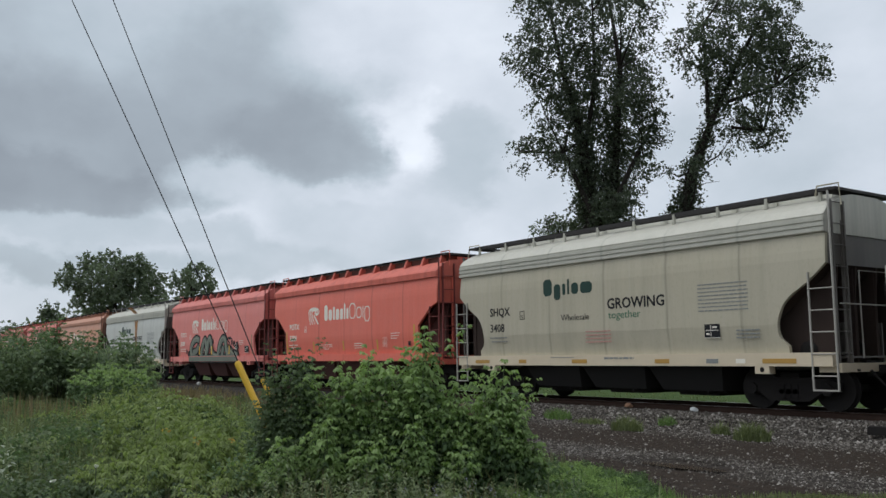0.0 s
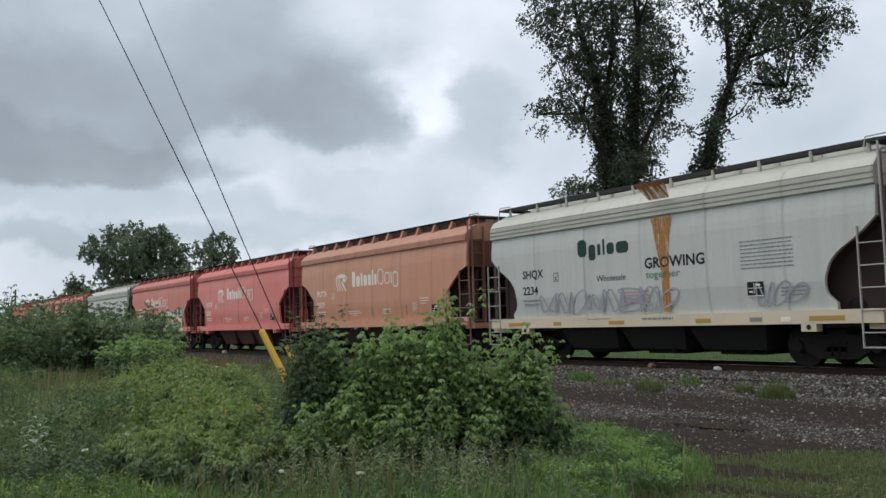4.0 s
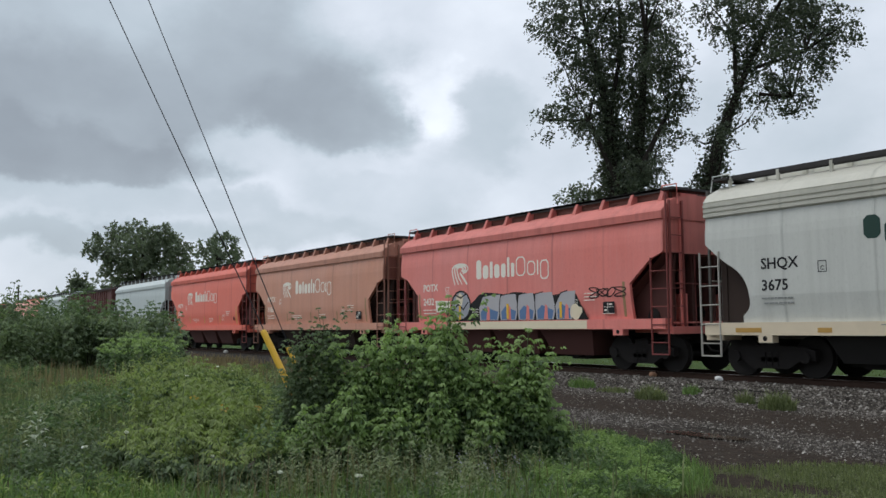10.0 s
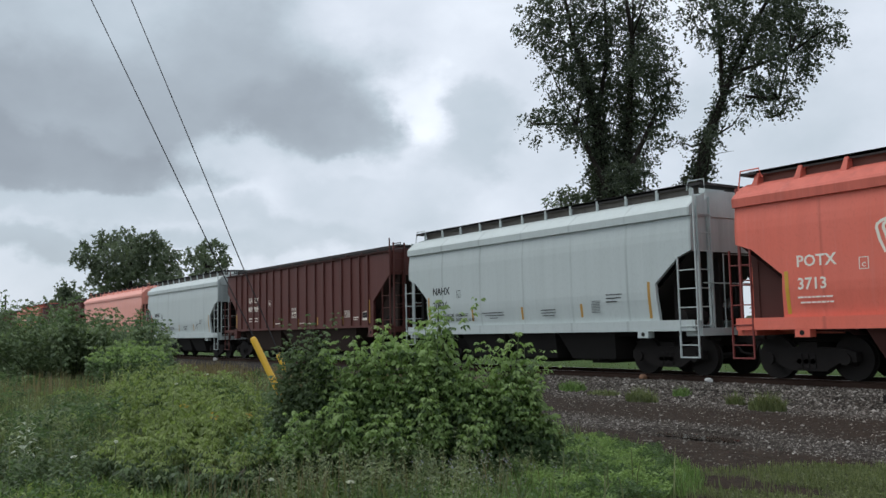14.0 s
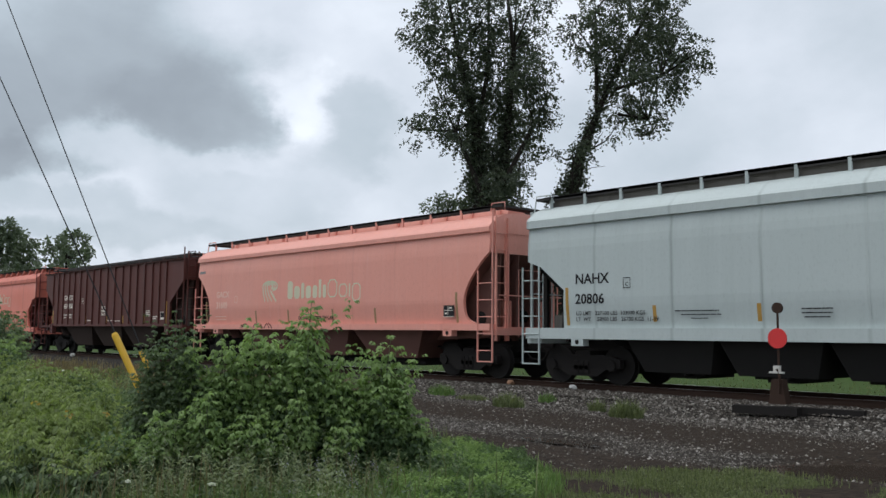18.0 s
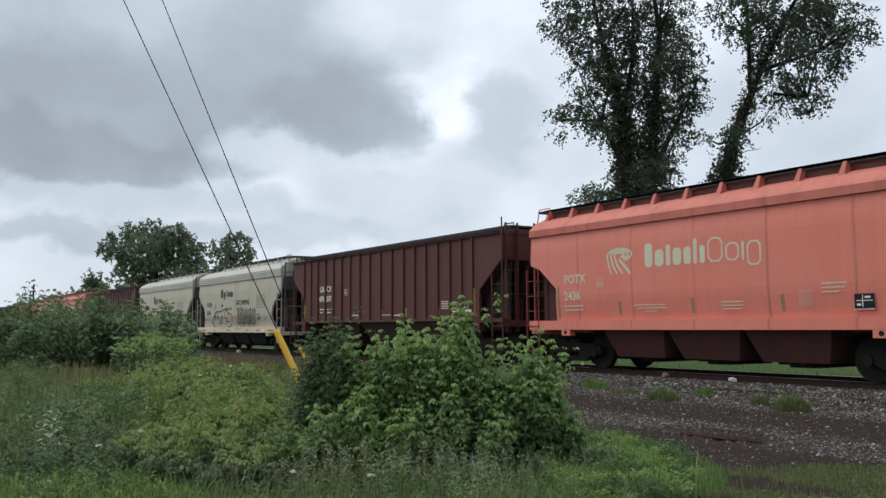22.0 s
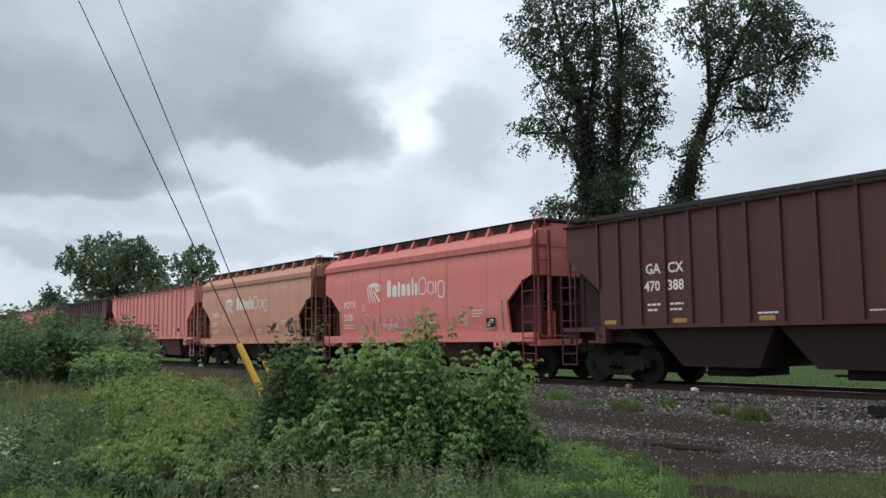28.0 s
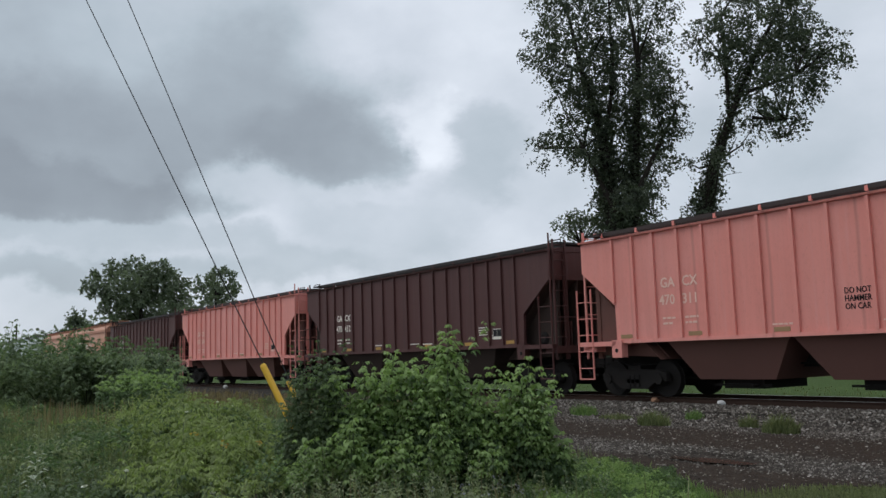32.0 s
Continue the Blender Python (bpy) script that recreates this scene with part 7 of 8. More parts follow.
def thicket(rng, u0, u1, fill, leaders):
    """Feet and tops of the stems on one stretch of the thicket: leading shoots with companions round them, and lower stems between."""
    out = []
    for u, h in leaders:
        if u0 <= u < u1:
            for k in range(7):
                top = h - 0.09 * k if k < 3 else h - rng.uniform(0.34, 0.75)
                wide = 0.035 if k < 3 else 0.12
                du, dv = rng.uniform(-wide, wide), rng.uniform(-wide, wide)
                out.append((bush_spot(u + du + rng.uniform(-0.08, 0.08), dv - 0.25), bush_spot(u + du, dv - 0.32, top - 0.04), k < 3))
    for _ in range(fill):
        u, v = rng.uniform(u0 - 0.05, u1 + 0.05), rng.uniform(-0.45, 0.5)
        h = (0.84 * bush_top(u) - 0.12) * rng.uniform(0.60, 1.0) * (1 if v > -0.25 else 1 + 0.9 * (v + 0.25))
        out.append((bush_spot(u + rng.uniform(-0.1, 0.1), v), bush_spot(u + rng.uniform(-0.08, 0.08), v + rng.uniform(-0.1, 0.05), h)))
    return out


def make_bush(name, label, centres, per, size, seed, mat, stem=None, spray=3, **kw):
    t = thing(name, label, "bush", "bushes on the verge")
    foot = (sum(c[0] for c in centres) / len(centres), sum(c[1] for c in centres) / len(centres))
    twigs("stem", centres, foot, stem or MAT["bark"], t, seed)
    leaf_part("foliage", sprays(centres, seed, spray, 1.35), per, size, seed, mat, t, **kw)
    return t


MAT["stem"] = plain("green_stem", (0.09, 0.12, 0.05), 0.7)
rng_b = random.Random(31)
for k, (u0, u1, fill, words) in enumerate(((-0.9, -0.1, 16, "young box elder saplings in full green leaf"), (-0.1, 0.6, 15, "tallest box elder saplings with pale shoot tips"), (0.6, 1.0, 9, "lower box elder saplings with drooping leaves"), (1.0, 1.4, 8, "box elder saplings beside the gravel lane"))):
    leafy_bush(words, thicket(rng_b, u0, u1, fill, LEADERS), 31 + 3 * k, MAT["leaf_bush"], MAT["leaf_tip"], 0.090, 0.092, 5, 0.12, 0.45)
leafy_bush("dark shrub with small glossy leaves", [q[:2] for q in thicket(rng_b, -1.40, -0.85, 16, DARK_LEADERS) if q[1][2] > 0.3], 51, MAT["leaf_shrub"], MAT["leaf_shrub"], 0.075, 0.055, 6, 0.1, 0.8, 0.010, 0.6)
# low shoots that stand in front of the thicket
shoots = [(bush_spot(u + rng_b.uniform(-0.12, 0.12), v), bush_spot(u + rng_b.uniform(-0.14, 0.14), v - 0.06, h * rng_b.uniform(0.7, 1.0)), True) for u, v, h in ((-1.0, -0.85, 0.80), (-0.68, -0.8, 0.92), (-0.30, -0.9, 0.72), (0.22, -0.75, 0.95), (0.66, -0.8, 0.70), (1.50, -0.35, 0.70)) for _ in range(4)]
leafy_bush("low pale box elder shoots among the weeds", shoots, 57, MAT["leaf_bush"], MAT["leaf_tip"], 0.085, 0.088, 3, 0.15, 0.3)
# leafy clumps on the verge: x, y, radius, height
for k, (words, clumps, low_leaf) in enumerate((("yellow-green leafy clump beside the yellow guard", ((-12.0, 3.8, 0.55, 0.95), (-10.6, 3.6, 0.50, 0.95), (-9.7, 3.5, 0.42, 0.86), (-10.4, 4.4, 0.40, 0.68), (-11.4, 4.4, 0.45, 0.80)), "leaf_yellow"),
                                               ("low drooping leafy clump with dark hollows", ((-9.0, 2.9, 0.42, 0.58), (-8.7, 3.4, 0.38, 0.62), (-9.8, 2.7, 0.40, 0.58), (-8.2, 3.1, 0.34, 0.48)), "leaf_shrub"),
                                               ("fresh green leafy clump in front of the saplings", ((-8.9, 4.25, 0.42, 0.80), (-8.5, 4.0, 0.38, 0.62), (-8.2, 4.6, 0.36, 0.62)), "leaf_bush"),
                                               ("rounded leafy clump on the verge", ((-16.2, 4.9, 0.8, 1.05), (-14.3, 4.7, 0.6, 0.92), (-15.2, 5.6, 0.6, 0.9)), "leaf_bush"))):
    stems = []
    for x, y, r, h in clumps:
        for _ in range(int(46 * r)):
            q, a = math.sqrt(rng_b.random()), rng_b.uniform(0, 6.28)
            fx, fy = x + r * q * math.cos(a), y + r * q * math.sin(a)
            stems.append(((fx, fy, 0), (fx + 0.12 * q * math.cos(a), fy + 0.12 * q * math.sin(a), ground_height(fx, fy) + h * (1 - 0.45 * q * q) * rng_b.uniform(0.75, 1.05)), rng_b.random() < 0.25))
    leafy_bush(words, stems, 71 + 3 * k, MAT[low_leaf], MAT["leaf_tip" if k == 2 else "leaf_yellow"], 0.085, 0.088 if k < 3 else 0.10, 3, 0.1, 0.3, 0.008, 0.4)
# the hedge along the track, seen from far off
hedge = []
for _ in range(95):
    u, v = rng_b.uniform(0, 1), rng_b.uniform(0, 1)
    x, y = -31.0 - 5.0 * v + 1.2 * u, 2.0 + 7.4 * u + 1.0 * v
    h = 0.25 + rng_b.uniform(1.45, 2.25) * (0.78 + 0.28 * abs(noise.noise((u * 5, v, 4)))) * (1.0 + 0.36 * smooth(0.35, 0.12, abs(u - 0.5)))
    hedge.append(((x, y, 0), (x + rng_b.uniform(-0.2, 0.2), y + rng_b.uniform(-0.2, 0.2), h + 0.12)))
leafy_bush("dark dense hedge of saplings along the track", hedge, 61, MAT["leaf_thicket"], MAT["leaf_bush"], 0.17, 0.17, 7, 0.1, 1.9, 0.02)
bright = [((-24.5 + rng_b.gauss(0, 0.7), 6.7 + rng_b.gauss(0, 0.6), 0), rng_b.uniform(0.9, 1.42)) for _ in range(34)]
leafy_bush("bright green shrub beside the hedge", [(f, (f[0], f[1] + rng_b.uniform(-0.1, 0.1), h)) for f, h in bright], 64, MAT["leaf_bush"], MAT["leaf_tip"], 0.13, 0.125, 5, 0.1, 0.9)
make_bush("bush", "dark dense shrub thicket along the track", [(x, y, z * 0.8, r * 0.85) for x, y, z, r in SHRUB_FAR], 2600, 0.15, 35, MAT["leaf_thicket"], hollow=0.2)


def blades(name, label, n, where, height, width, seed, mat, lean=0.35):
    """Upright grass or weed blades; where(rng) gives a foot or None."""
    rng = random.Random(seed)
    v, f = [], []
    for _ in range(n):
        spot = where(rng)
        if spot is None:
            continue
        x, y, k = spot
        z = ground_height(x, y)
        h = rng.uniform(*height) * k
        a, l = rng.uniform(0, 6.28), rng.uniform(0, lean) * h
        w = width * rng.uniform(0.6, 1.4)
        dx, dy = math.cos(a + 1.57) * w, math.sin(a + 1.57) * w
        bx, by = math.cos(a) * l, math.sin(a) * l
        q = len(v)
        v += [(x - dx, y - dy, z - 0.01), (x + dx, y + dy, z - 0.01), (x + bx * 0.35 + dx * 0.8, y + by * 0.35 + dy * 0.8, z + h * 0.6), (x + bx * 0.35 - dx * 0.8, y + by * 0.35 - dy * 0.8, z + h * 0.6), (x + bx, y + by, z + h)]
        f += [(q, q + 1, q + 2, q + 3), (q + 3, q + 2, q + 4)]
    me = bpy.data.meshes.new(name)
    me.from_pydata(v, [], f)
    me.materials.append(mat)
    return tagged(new(name, me), label, "grass", kind="stuff")


def patch(x0, x1, y0, y1, test=None, tall=None):
    def where(rng):
        x, y = rng.uniform(x0, x1), rng.uniform(y0, y1)
        if test and rng.random() > test(x, y):
            return None
        return x, y, (tall(x, y) if tall else 1.0)
    return where


def clump(x, y, r, seed_k=1.0):
    def where(rng):
        a, q = rng.uniform(0, 6.28), r * math.sqrt(rng.random())
        return x + q * math.cos(a), y + q * 0.7 * math.sin(a), seed_k * (1.1 - 0.6 * q / r)
    return where


blades("grass", "short trodden grass at the lane's edge", 70000, patch(-8, 4, 5.5, 10.6, lambda x, y: grass_amount(x, y) * trodden(x, y)), (0.025, 0.085), 0.005, 41, MAT["grass"])
blades("tall_grass", "lush bright green grass beside the saplings", 30000, patch(-10.5, -4.0, 5.0, 9.0, lambda x, y: smooth(1.0, 0.6, ((x + 7.4 + 0.9 * (y - 7.2)) / 1.5) ** 2 + ((y - 7.2) / 1.5) ** 2)), (0.06, 0.17), 0.005, 42, MAT["grass_bright"], 0.7)
blades("verge_grass", "tall rank verge grass", 42000, patch(-30, -8.5, 0.8, 11, lambda x, y: grass_amount(x, y) * smooth(9.5, 12, math.hypot(x, y)) * (0.3 + 0.7 * smooth(-24, -10, x)), lambda x, y: 0.7 + 0.9 * abs(noise.noise((x * 0.5, y * 0.5, 1)))), (0.18, 0.45), 0.007, 43, MAT["grass"], 0.45)
blades("low_grass", "low green grass between the weeds", 26000, patch(-10.5, -3.2, 0.6, 6.6, lambda x, y: smooth(10.5, 9.0, math.hypot(x, y)) * (1 if y < 0.95 * -x + 0.3 else 0)), (0.07, 0.20), 0.005, 49, MAT["grass_bright"], 0.6)
blades("weed_stalks", "grey-green weed stalks in the foreground", 500, patch(-10.5, -5.2, 2.0, 6.3, lambda x, y: smooth(9.6, 8.6, math.hypot(x, y))), (0.18, 0.48), 0.007, 44, MAT["grass"], 0.7)
blades("dry_grass", "pale dry grass by the ballast", 9000, patch(-50, -18, 9, 15.2, lambda x, y: smooth(-0.1, 0.5, noise.noise((x * 0.3, y * 0.4, 2)) + 0.25)), (0.15, 0.45), 0.012, 45, MAT["grass_dry"], 0.5)
blades("dry_stalks", "thin pale dry stalks among the front weeds", 420, patch(-9.6, -6.4, 2.4, 5.6, lambda x, y: smooth(9.8, 8.8, math.hypot(x, y)) * smooth(6.2, 6.8, math.hypot(x, y))), (0.25, 0.55), 0.003, 48, MAT["grass_dry"], 0.5)
blades("reeds", "tan dry reeds among the green weeds", 420, patch(-26, -20, 3.2, 6.0, lambda x, y: 0.6), (0.35, 0.75), 0.010, 46, MAT["grass_dry"], 0.2)
blades("far_grass", "mown field grass beyond the track", 4000, patch(-60, 10, 21.5, 30), (0.03, 0.09), 0.02, 47, MAT["grass"])
for k, (x, y, r, n, h) in enumerate(((-16.6, 15.2, 0.45, 260, 0.4), (-12.9, 13.7, 0.42, 420, 0.40), (-10.15, 14.0, 0.40, 420, 0.46), (-13.4, 15.5, 0.25, 160, 0.28), (-11.3, 14.6, 0.22, 160, 0.36), (-15.0, 14.7, 0.5, 240, 0.2), (-2.6, 14.8, 1.1, 900, 0.45), (-0.4, 15.3, 1.0, 800, 0.5), (1.6, 15.4, 0.8, 500, 0.5), (-4.2, 14.9, 0.5, 260, 0.3))):
    blades("grass_tuft", "green grass tuft growing in the ballast", int(n * 1.7), clump(x, y, r * 0.9), (h * 0.3, h * 1.0), 0.007, 60 + k, MAT["leaf_thicket"] if k > 5 else MAT["grass"] if k % 3 else MAT["grass_bright"], 1.0)


def scatter_leaves(name, label, cat, spots, mat, size, seed, per=1, **kw):
    v, f = leaf_cloud(spots, per, size, seed, **kw)
    me = bpy.data.meshes.new(name)
    me.from_pydata(v.tolist(), [], f.tolist())
    me.materials.append(mat)
    return tagged(new(name, me), label, cat, kind="stuff")


rng_w = random.Random(77)


def canopy_height(x, y):
    """How tall the weeds stand: rounded mounds over the verge, low at its edge."""
    m = noise.noise((x * 0.6, y * 0.6, 21)) + 0.35 * noise.noise((x * 1.7, y * 1.7, 23))
    low = smooth(0.0, 1.6, -x * 0.95 - 0.9 - y) if x > -11 else 1.0
    return (0.13 + 0.30 * max(0.0, m + 0.35)) * (0.45 + 0.55 * low)


def verge_mounds(count, r0, r1):
    """Feet of the weed clumps, sorted by patches into four kinds."""
    kinds = {"leaf_weed": [], "leaf_bush": [], "leaf_yellow": [], "leaf_shrub": []}
    for _ in range(count):
        r = r0 + (r1 - r0) * rng_w.random() ** 1.3
        a = rng_w.uniform(0.05, 0.84)
        x, y = -r * math.cos(a), r * math.sin(a)
        if grass_amount(x, y) < 0.5 or (r < 11 and y > 0.95 * -x + 0.2) or math.hypot(x, y) < r0:
            continue
        p = noise.noise((x * 0.5, y * 0.5, 31)) * 1.3 + rng_w.gauss(0, 0.22)
        kind = "leaf_shrub" if p < -0.22 else "leaf_weed" if p < 0.0 else "leaf_bush" if p < 0.45 else "leaf_yellow"
        h = canopy_height(x, y)
        kinds[kind].append((x, y, ground_height(x, y) + h * rng_w.uniform(0.15, 0.7), 0.07 + 0.22 * h * rng_w.uniform(0.6, 1.2)))
    return kinds


WEED_WORDS = {"leaf_weed": "grey-green leafy weeds on the verge", "leaf_bush": "fresh green weeds on the verge", "leaf_yellow": "yellow-green feathery weeds on the verge", "leaf_shrub": "dark green weeds on the verge"}
# rounded stands of tall weeds: x, y, radius, height
STANDS = [(-19.2, 5.5, 1.1, 0.92), (-16.6, 6.2, 0.8, 0.82), (-14.4, 3.3, 0.75, 0.62), (-13.2, 2.4, 0.7, 0.60), (-10.0, 2.0, 0.55, 0.48), (-12.4, 4.1, 0.45, 0.62)]
STANDS += [(*bush_spot(u, v)[:2], r, h) for u, v, r, h in ((-1.45, -0.9, 0.5, 0.76), (-0.95, -1.0, 0.45, 0.74), (-0.45, -1.05, 0.42, 0.70), (0.0, -1.15, 0.45, 0.62), (0.5, -1.15, 0.4, 0.55), (0.95, -1.05, 0.4, 0.46), (1.4, -0.8, 0.4, 0.36), (-0.6, -1.7, 0.5, 0.52), (0.3, -1.8, 0.5, 0.44), (-1.1, -1.7, 0.4, 0.50), (-0.2, -2.3, 0.5, 0.30))]


def weed_stems(mounds, per, r0, r1):
    """Feet and tops of upright weeds in domed stands, each stand of one of four kinds, with low growth between."""
    kinds = {"leaf_weed": [], "leaf_bush": [], "leaf_yellow": [], "leaf_shrub": []}
    spots = []
    for _ in range(mounds):
        r = r0 + (r1 - r0) * rng_w.random() ** 1.2
        a = rng_w.uniform(0.02, 0.80)
        x, y = -r * math.cos(a), r * math.sin(a)
        near = smooth(7.6, 9.4, r)
        spots.append((x, y, rng_w.uniform(0.22, 0.5) * (1 + 0.03 * r), (0.11 + 0.12 * near) * rng_w.uniform(0.5, 1.7)))
    for x, y, rad, h in [q for q in STANDS if r0 <= math.hypot(q[0], q[1]) < r1] + spots:
        p = noise.noise((x * 0.4, y * 0.4, 31)) * 1.2 + rng_w.gauss(0, 0.25) + (0.35 if h > 0.6 else -0.05) - 0.5 * smooth(0.32, 0.12, math.atan2(y, -x))
        kind = "leaf_shrub" if p < -0.30 else "leaf_weed" if p < -0.05 else "leaf_bush" if p < 0.25 else "leaf_yellow"
        if h > 0.4 and x > -8.7:
            kind = "leaf_weed" if p < 0.15 else "leaf_bush" if p < 0.35 else "leaf_yellow"
        for _ in range(int(per * rad * rad * (13 if h > 0.4 else 4))):
            q, b_ = math.sqrt(rng_w.random()), rng_w.uniform(0, 6.28)
            fx, fy = x + rad * q * math.cos(b_), y + rad * q * math.sin(b_)
            if grass_amount(fx, fy) < 0.5 or (math.hypot(fx, fy) < 11 and fy > 0.95 * -fx + 0.1):
                continue
            top = h * (1 - 0.62 * q * q) * rng_w.uniform(0.55, 1.12)
            kinds[kind].append((fx, fy, ground_height(fx, fy), top, 0.32 * q * math.cos(b_), 0.32 * q * math.sin(b_)))
    return kinds


WEED_LEAF = {"leaf_weed": (0.075, 0.28), "leaf_bush": (0.085, 0.42), "leaf_yellow": (0.105, 0.20), "leaf_shrub": (0.075, 0.50)}


def weed_mesh(name, spots, seed, length, slim, gap, cap=40):
    """Upright stems set all round with narrow drooping leaves."""
    rng = np.random.default_rng(seed)
    leaves = Leaves()
    for x, y, z, h, lx, ly in spots:
        n = min(cap, max(6, int(h / gap)))
        for k in range(n):
            u = 1 - (1 - (k + rng.random()) / n) * 0.9
            a = k * 2.4 + rng.normal(0, 0.4)
            q = (x + lx * h * u * u, y + ly * h * u * u, z + h * u)
            leaves.put(q, (math.cos(a), math.sin(a), rng.uniform(-0.3, 0.75) + 0.6 * u), length * (1.15 - 0.5 * u) * rng.uniform(0.7, 1.25))
    return leaves.mesh(name, seed, slim)


for seed, (kind, spots) in enumerate(weed_stems(330, 17, 6.0, 13).items()):
    w = thing("weeds", WEED_WORDS[kind], "weeds", kind="stuff")
    tagged(part("weed_leaves", weed_mesh("weed_leaves", spots, 178 + seed, *WEED_LEAF[kind], 0.020), MAT[kind], w), kind="stuff")
for seed, (kind, spots) in enumerate(weed_stems(230, 9, 12, 26).items()):
    w = thing("weeds", WEED_WORDS[kind], "weeds", kind="stuff")
    tagged(part("weed_leaves", weed_mesh("weed_leaves", spots, 198 + seed, WEED_LEAF[kind][0] * 1.5, WEED_LEAF[kind][1], 0.036, 26), MAT[kind], w), kind="stuff")
for seed, (kind, spots) in enumerate(verge_mounds(2000, 12, 30).items()):
    scatter_leaves("weeds", WEED_WORDS[kind], "weeds", [(x, y, z * 1.35, r * 1.35) for x, y, z, r in spots], MAT[kind], 0.085, 78 + seed, per=1500, droop=0.25, slim=0.4, hollow=0.1)
lush = [(x, y, ground_height(x, y) + rng_w.uniform(0.03, 0.12) + 0.16 * max(0, noise.noise((x * 1.6, y * 1.6, 5)) + 0.2), 0.05) for x, y in [(rng_w.uniform(-9.5, -5.3), rng_w.uniform(4.8, 8.4)) for _ in range(5600)] if ((x + 7.3 + 0.9 * (y - 6.9)) / 1.25) ** 2 + ((y - 6.9) / 1.6) ** 2 < 1 + 0.4 * noise.noise((x, y, 3))]
scatter_leaves("clover", "bright clover and young weeds beside the saplings", "weeds", [p for p in lush if noise.noise((p[0] * 2.2, p[1] * 2.2, 9)) > -0.05], MAT["leaf_tip"], 0.05, 90, slim=0.4)
scatter_leaves("clover", "darker young weeds beside the saplings", "weeds", [p for p in lush if noise.noise((p[0] * 2.2, p[1] * 2.2, 9)) <= -0.05], MAT["leaf_bush"], 0.05, 92, slim=0.4)
scatter_leaves("trodden_clover", "low clover in the trodden grass", "weeds", [(x, y, ground_height(x, y) + 0.02, 0.04) for x, y in [(rng_w.uniform(-8, 4), rng_w.uniform(5.5, 10.4)) for _ in range(15000)] if grass_amount(x, y) * (0.5 + noise.noise((x * 0.9, y * 0.9, 8))) > 0.22], MAT["grass"], 0.028, 91, flat=0.4, slim=0.7)
scatter_leaves("vetch_flowers", "violet vetch flowers among the weeds", "flowers", [(-6.55 + rng_w.gauss(0, 0.5), 4.75 + rng_w.gauss(0, 0.35), rng_w.uniform(0.12, 0.42), 0.05) for _ in range(44)], MAT["vetch"], 0.018, 80)
scatter_leaves("yellowed_leaves", "a few yellowed leaves among the weeds", "leaves", [(c[0] + rng_w.uniform(-0.2, 0.2), c[1] + rng_w.uniform(-0.2, 0.2), max(0.1, c[2] + rng_w.uniform(-0.1, 0.2)), 0.05) for c in [(-9.9 + 0.25 * k, 3.2 + 0.35 * k, 0.62) for k in range(5)]], MAT["leaf_dead"], 0.05, 81)


def umbel(x, y, h, r):
    t = thing("wild_carrot", "white flat-topped wild carrot flower", "flower", "wild flowers in the verge")
    z = ground_height(x, y)
    part("stalk", Build().tube([(x, y, z), (x + 0.02, y, z + h * 0.6), (x + 0.03, y, z + h)], 0.005, 5), MAT["stem"], t)
    leaf_part("flower_head", [(x + 0.03, y, z + h, r)], 26 / (r * r), 0.028, int(abs(x) * 100), MAT["umbel"], t, flat=0.25, slim=0.9)


for x, y, h, r in ((-6.75, 3.62, 0.30, 0.045), (-8.9, 1.9, 0.45, 0.03), (-9.4, 2.4, 0.5, 0.03), (-12.2, 3.9, 0.8, 0.03), (-8.3, 2.9, 0.35, 0.03), (-14.6, 5.2, 0.8, 0.035), (-7.4, 3.2, 0.28, 0.03), (-15.8, 5.9, 0.7, 0.035)):
    umbel(x, y, h, r * 0.62)


def make_mullein():
    t = thing("mullein", "tall mullein with felted pale leaves", "plant")
    x, y = -11.1, 1.85
    part("stalk", Build().tube([(x, y, 0), (x, y + 0.02, 0.6), (x + 0.02, y + 0.02, 0.98)], [0.012, 0.010, 0.007], 7), MAT["leaf_weed"], t)
    rng = random.Random(12)
    for k in range(26):
        h = 0.03 + 0.022 * k
        a = k * 2.4
        L = 0.27 * (1 - 0.55 * k / 26)
        c, s = math.cos(a), math.sin(a)
        b = Build().add([(x, y, h), (x + c * L * 0.5 - s * L * 0.16, y + s * L * 0.5 + c * L * 0.16, h + L * 0.30), (x + c * L, y + s * L, h + L * 0.12), (x + c * L * 0.5 + s * L * 0.16, y + s * L * 0.5 - c * L * 0.16, h + L * 0.30), (x + c * L * 0.5, y + s * L * 0.5, h + L * 0.25)],
                        [(0, 4, 1), (1, 4, 2), (0, 3, 4), (3, 2, 4)])
        part("leaf", b, MAT["mullein"], t)


make_mullein()


# ---------------------------------------------------------------- guy wires, pole, switch stand, shed, rocks
def make_guy(name_label, top, foot, up, rad, length=9.0):
    t = thing("guy_wire", name_label, "guy wire", "guy wires of a pole")
    a, b_ = Vector(foot), Vector(top)
    d = (Vector(up) - b_).normalized()
    part("cable", Build().tube([a, b_, b_ + d * 40], 0.0075, 6), MAT["wire"], t)
    g = (b_ - a).normalized()
    off = Vector((0.012, -0.02, 0))
    part("guard", Build().tube([b_ - g * min(length, (b_ - a).length + 0.05) + off, b_ - g * 0.03 + off, b_ + off], [rad, rad, rad * 0.75], 12), MAT["yellow"], t, "yellow plastic guy guard")
    part("anchor_rod", Build().tube([a - g * 0.25, a + g * 0.1], 0.014, 6), MAT["rail_rust"], t)


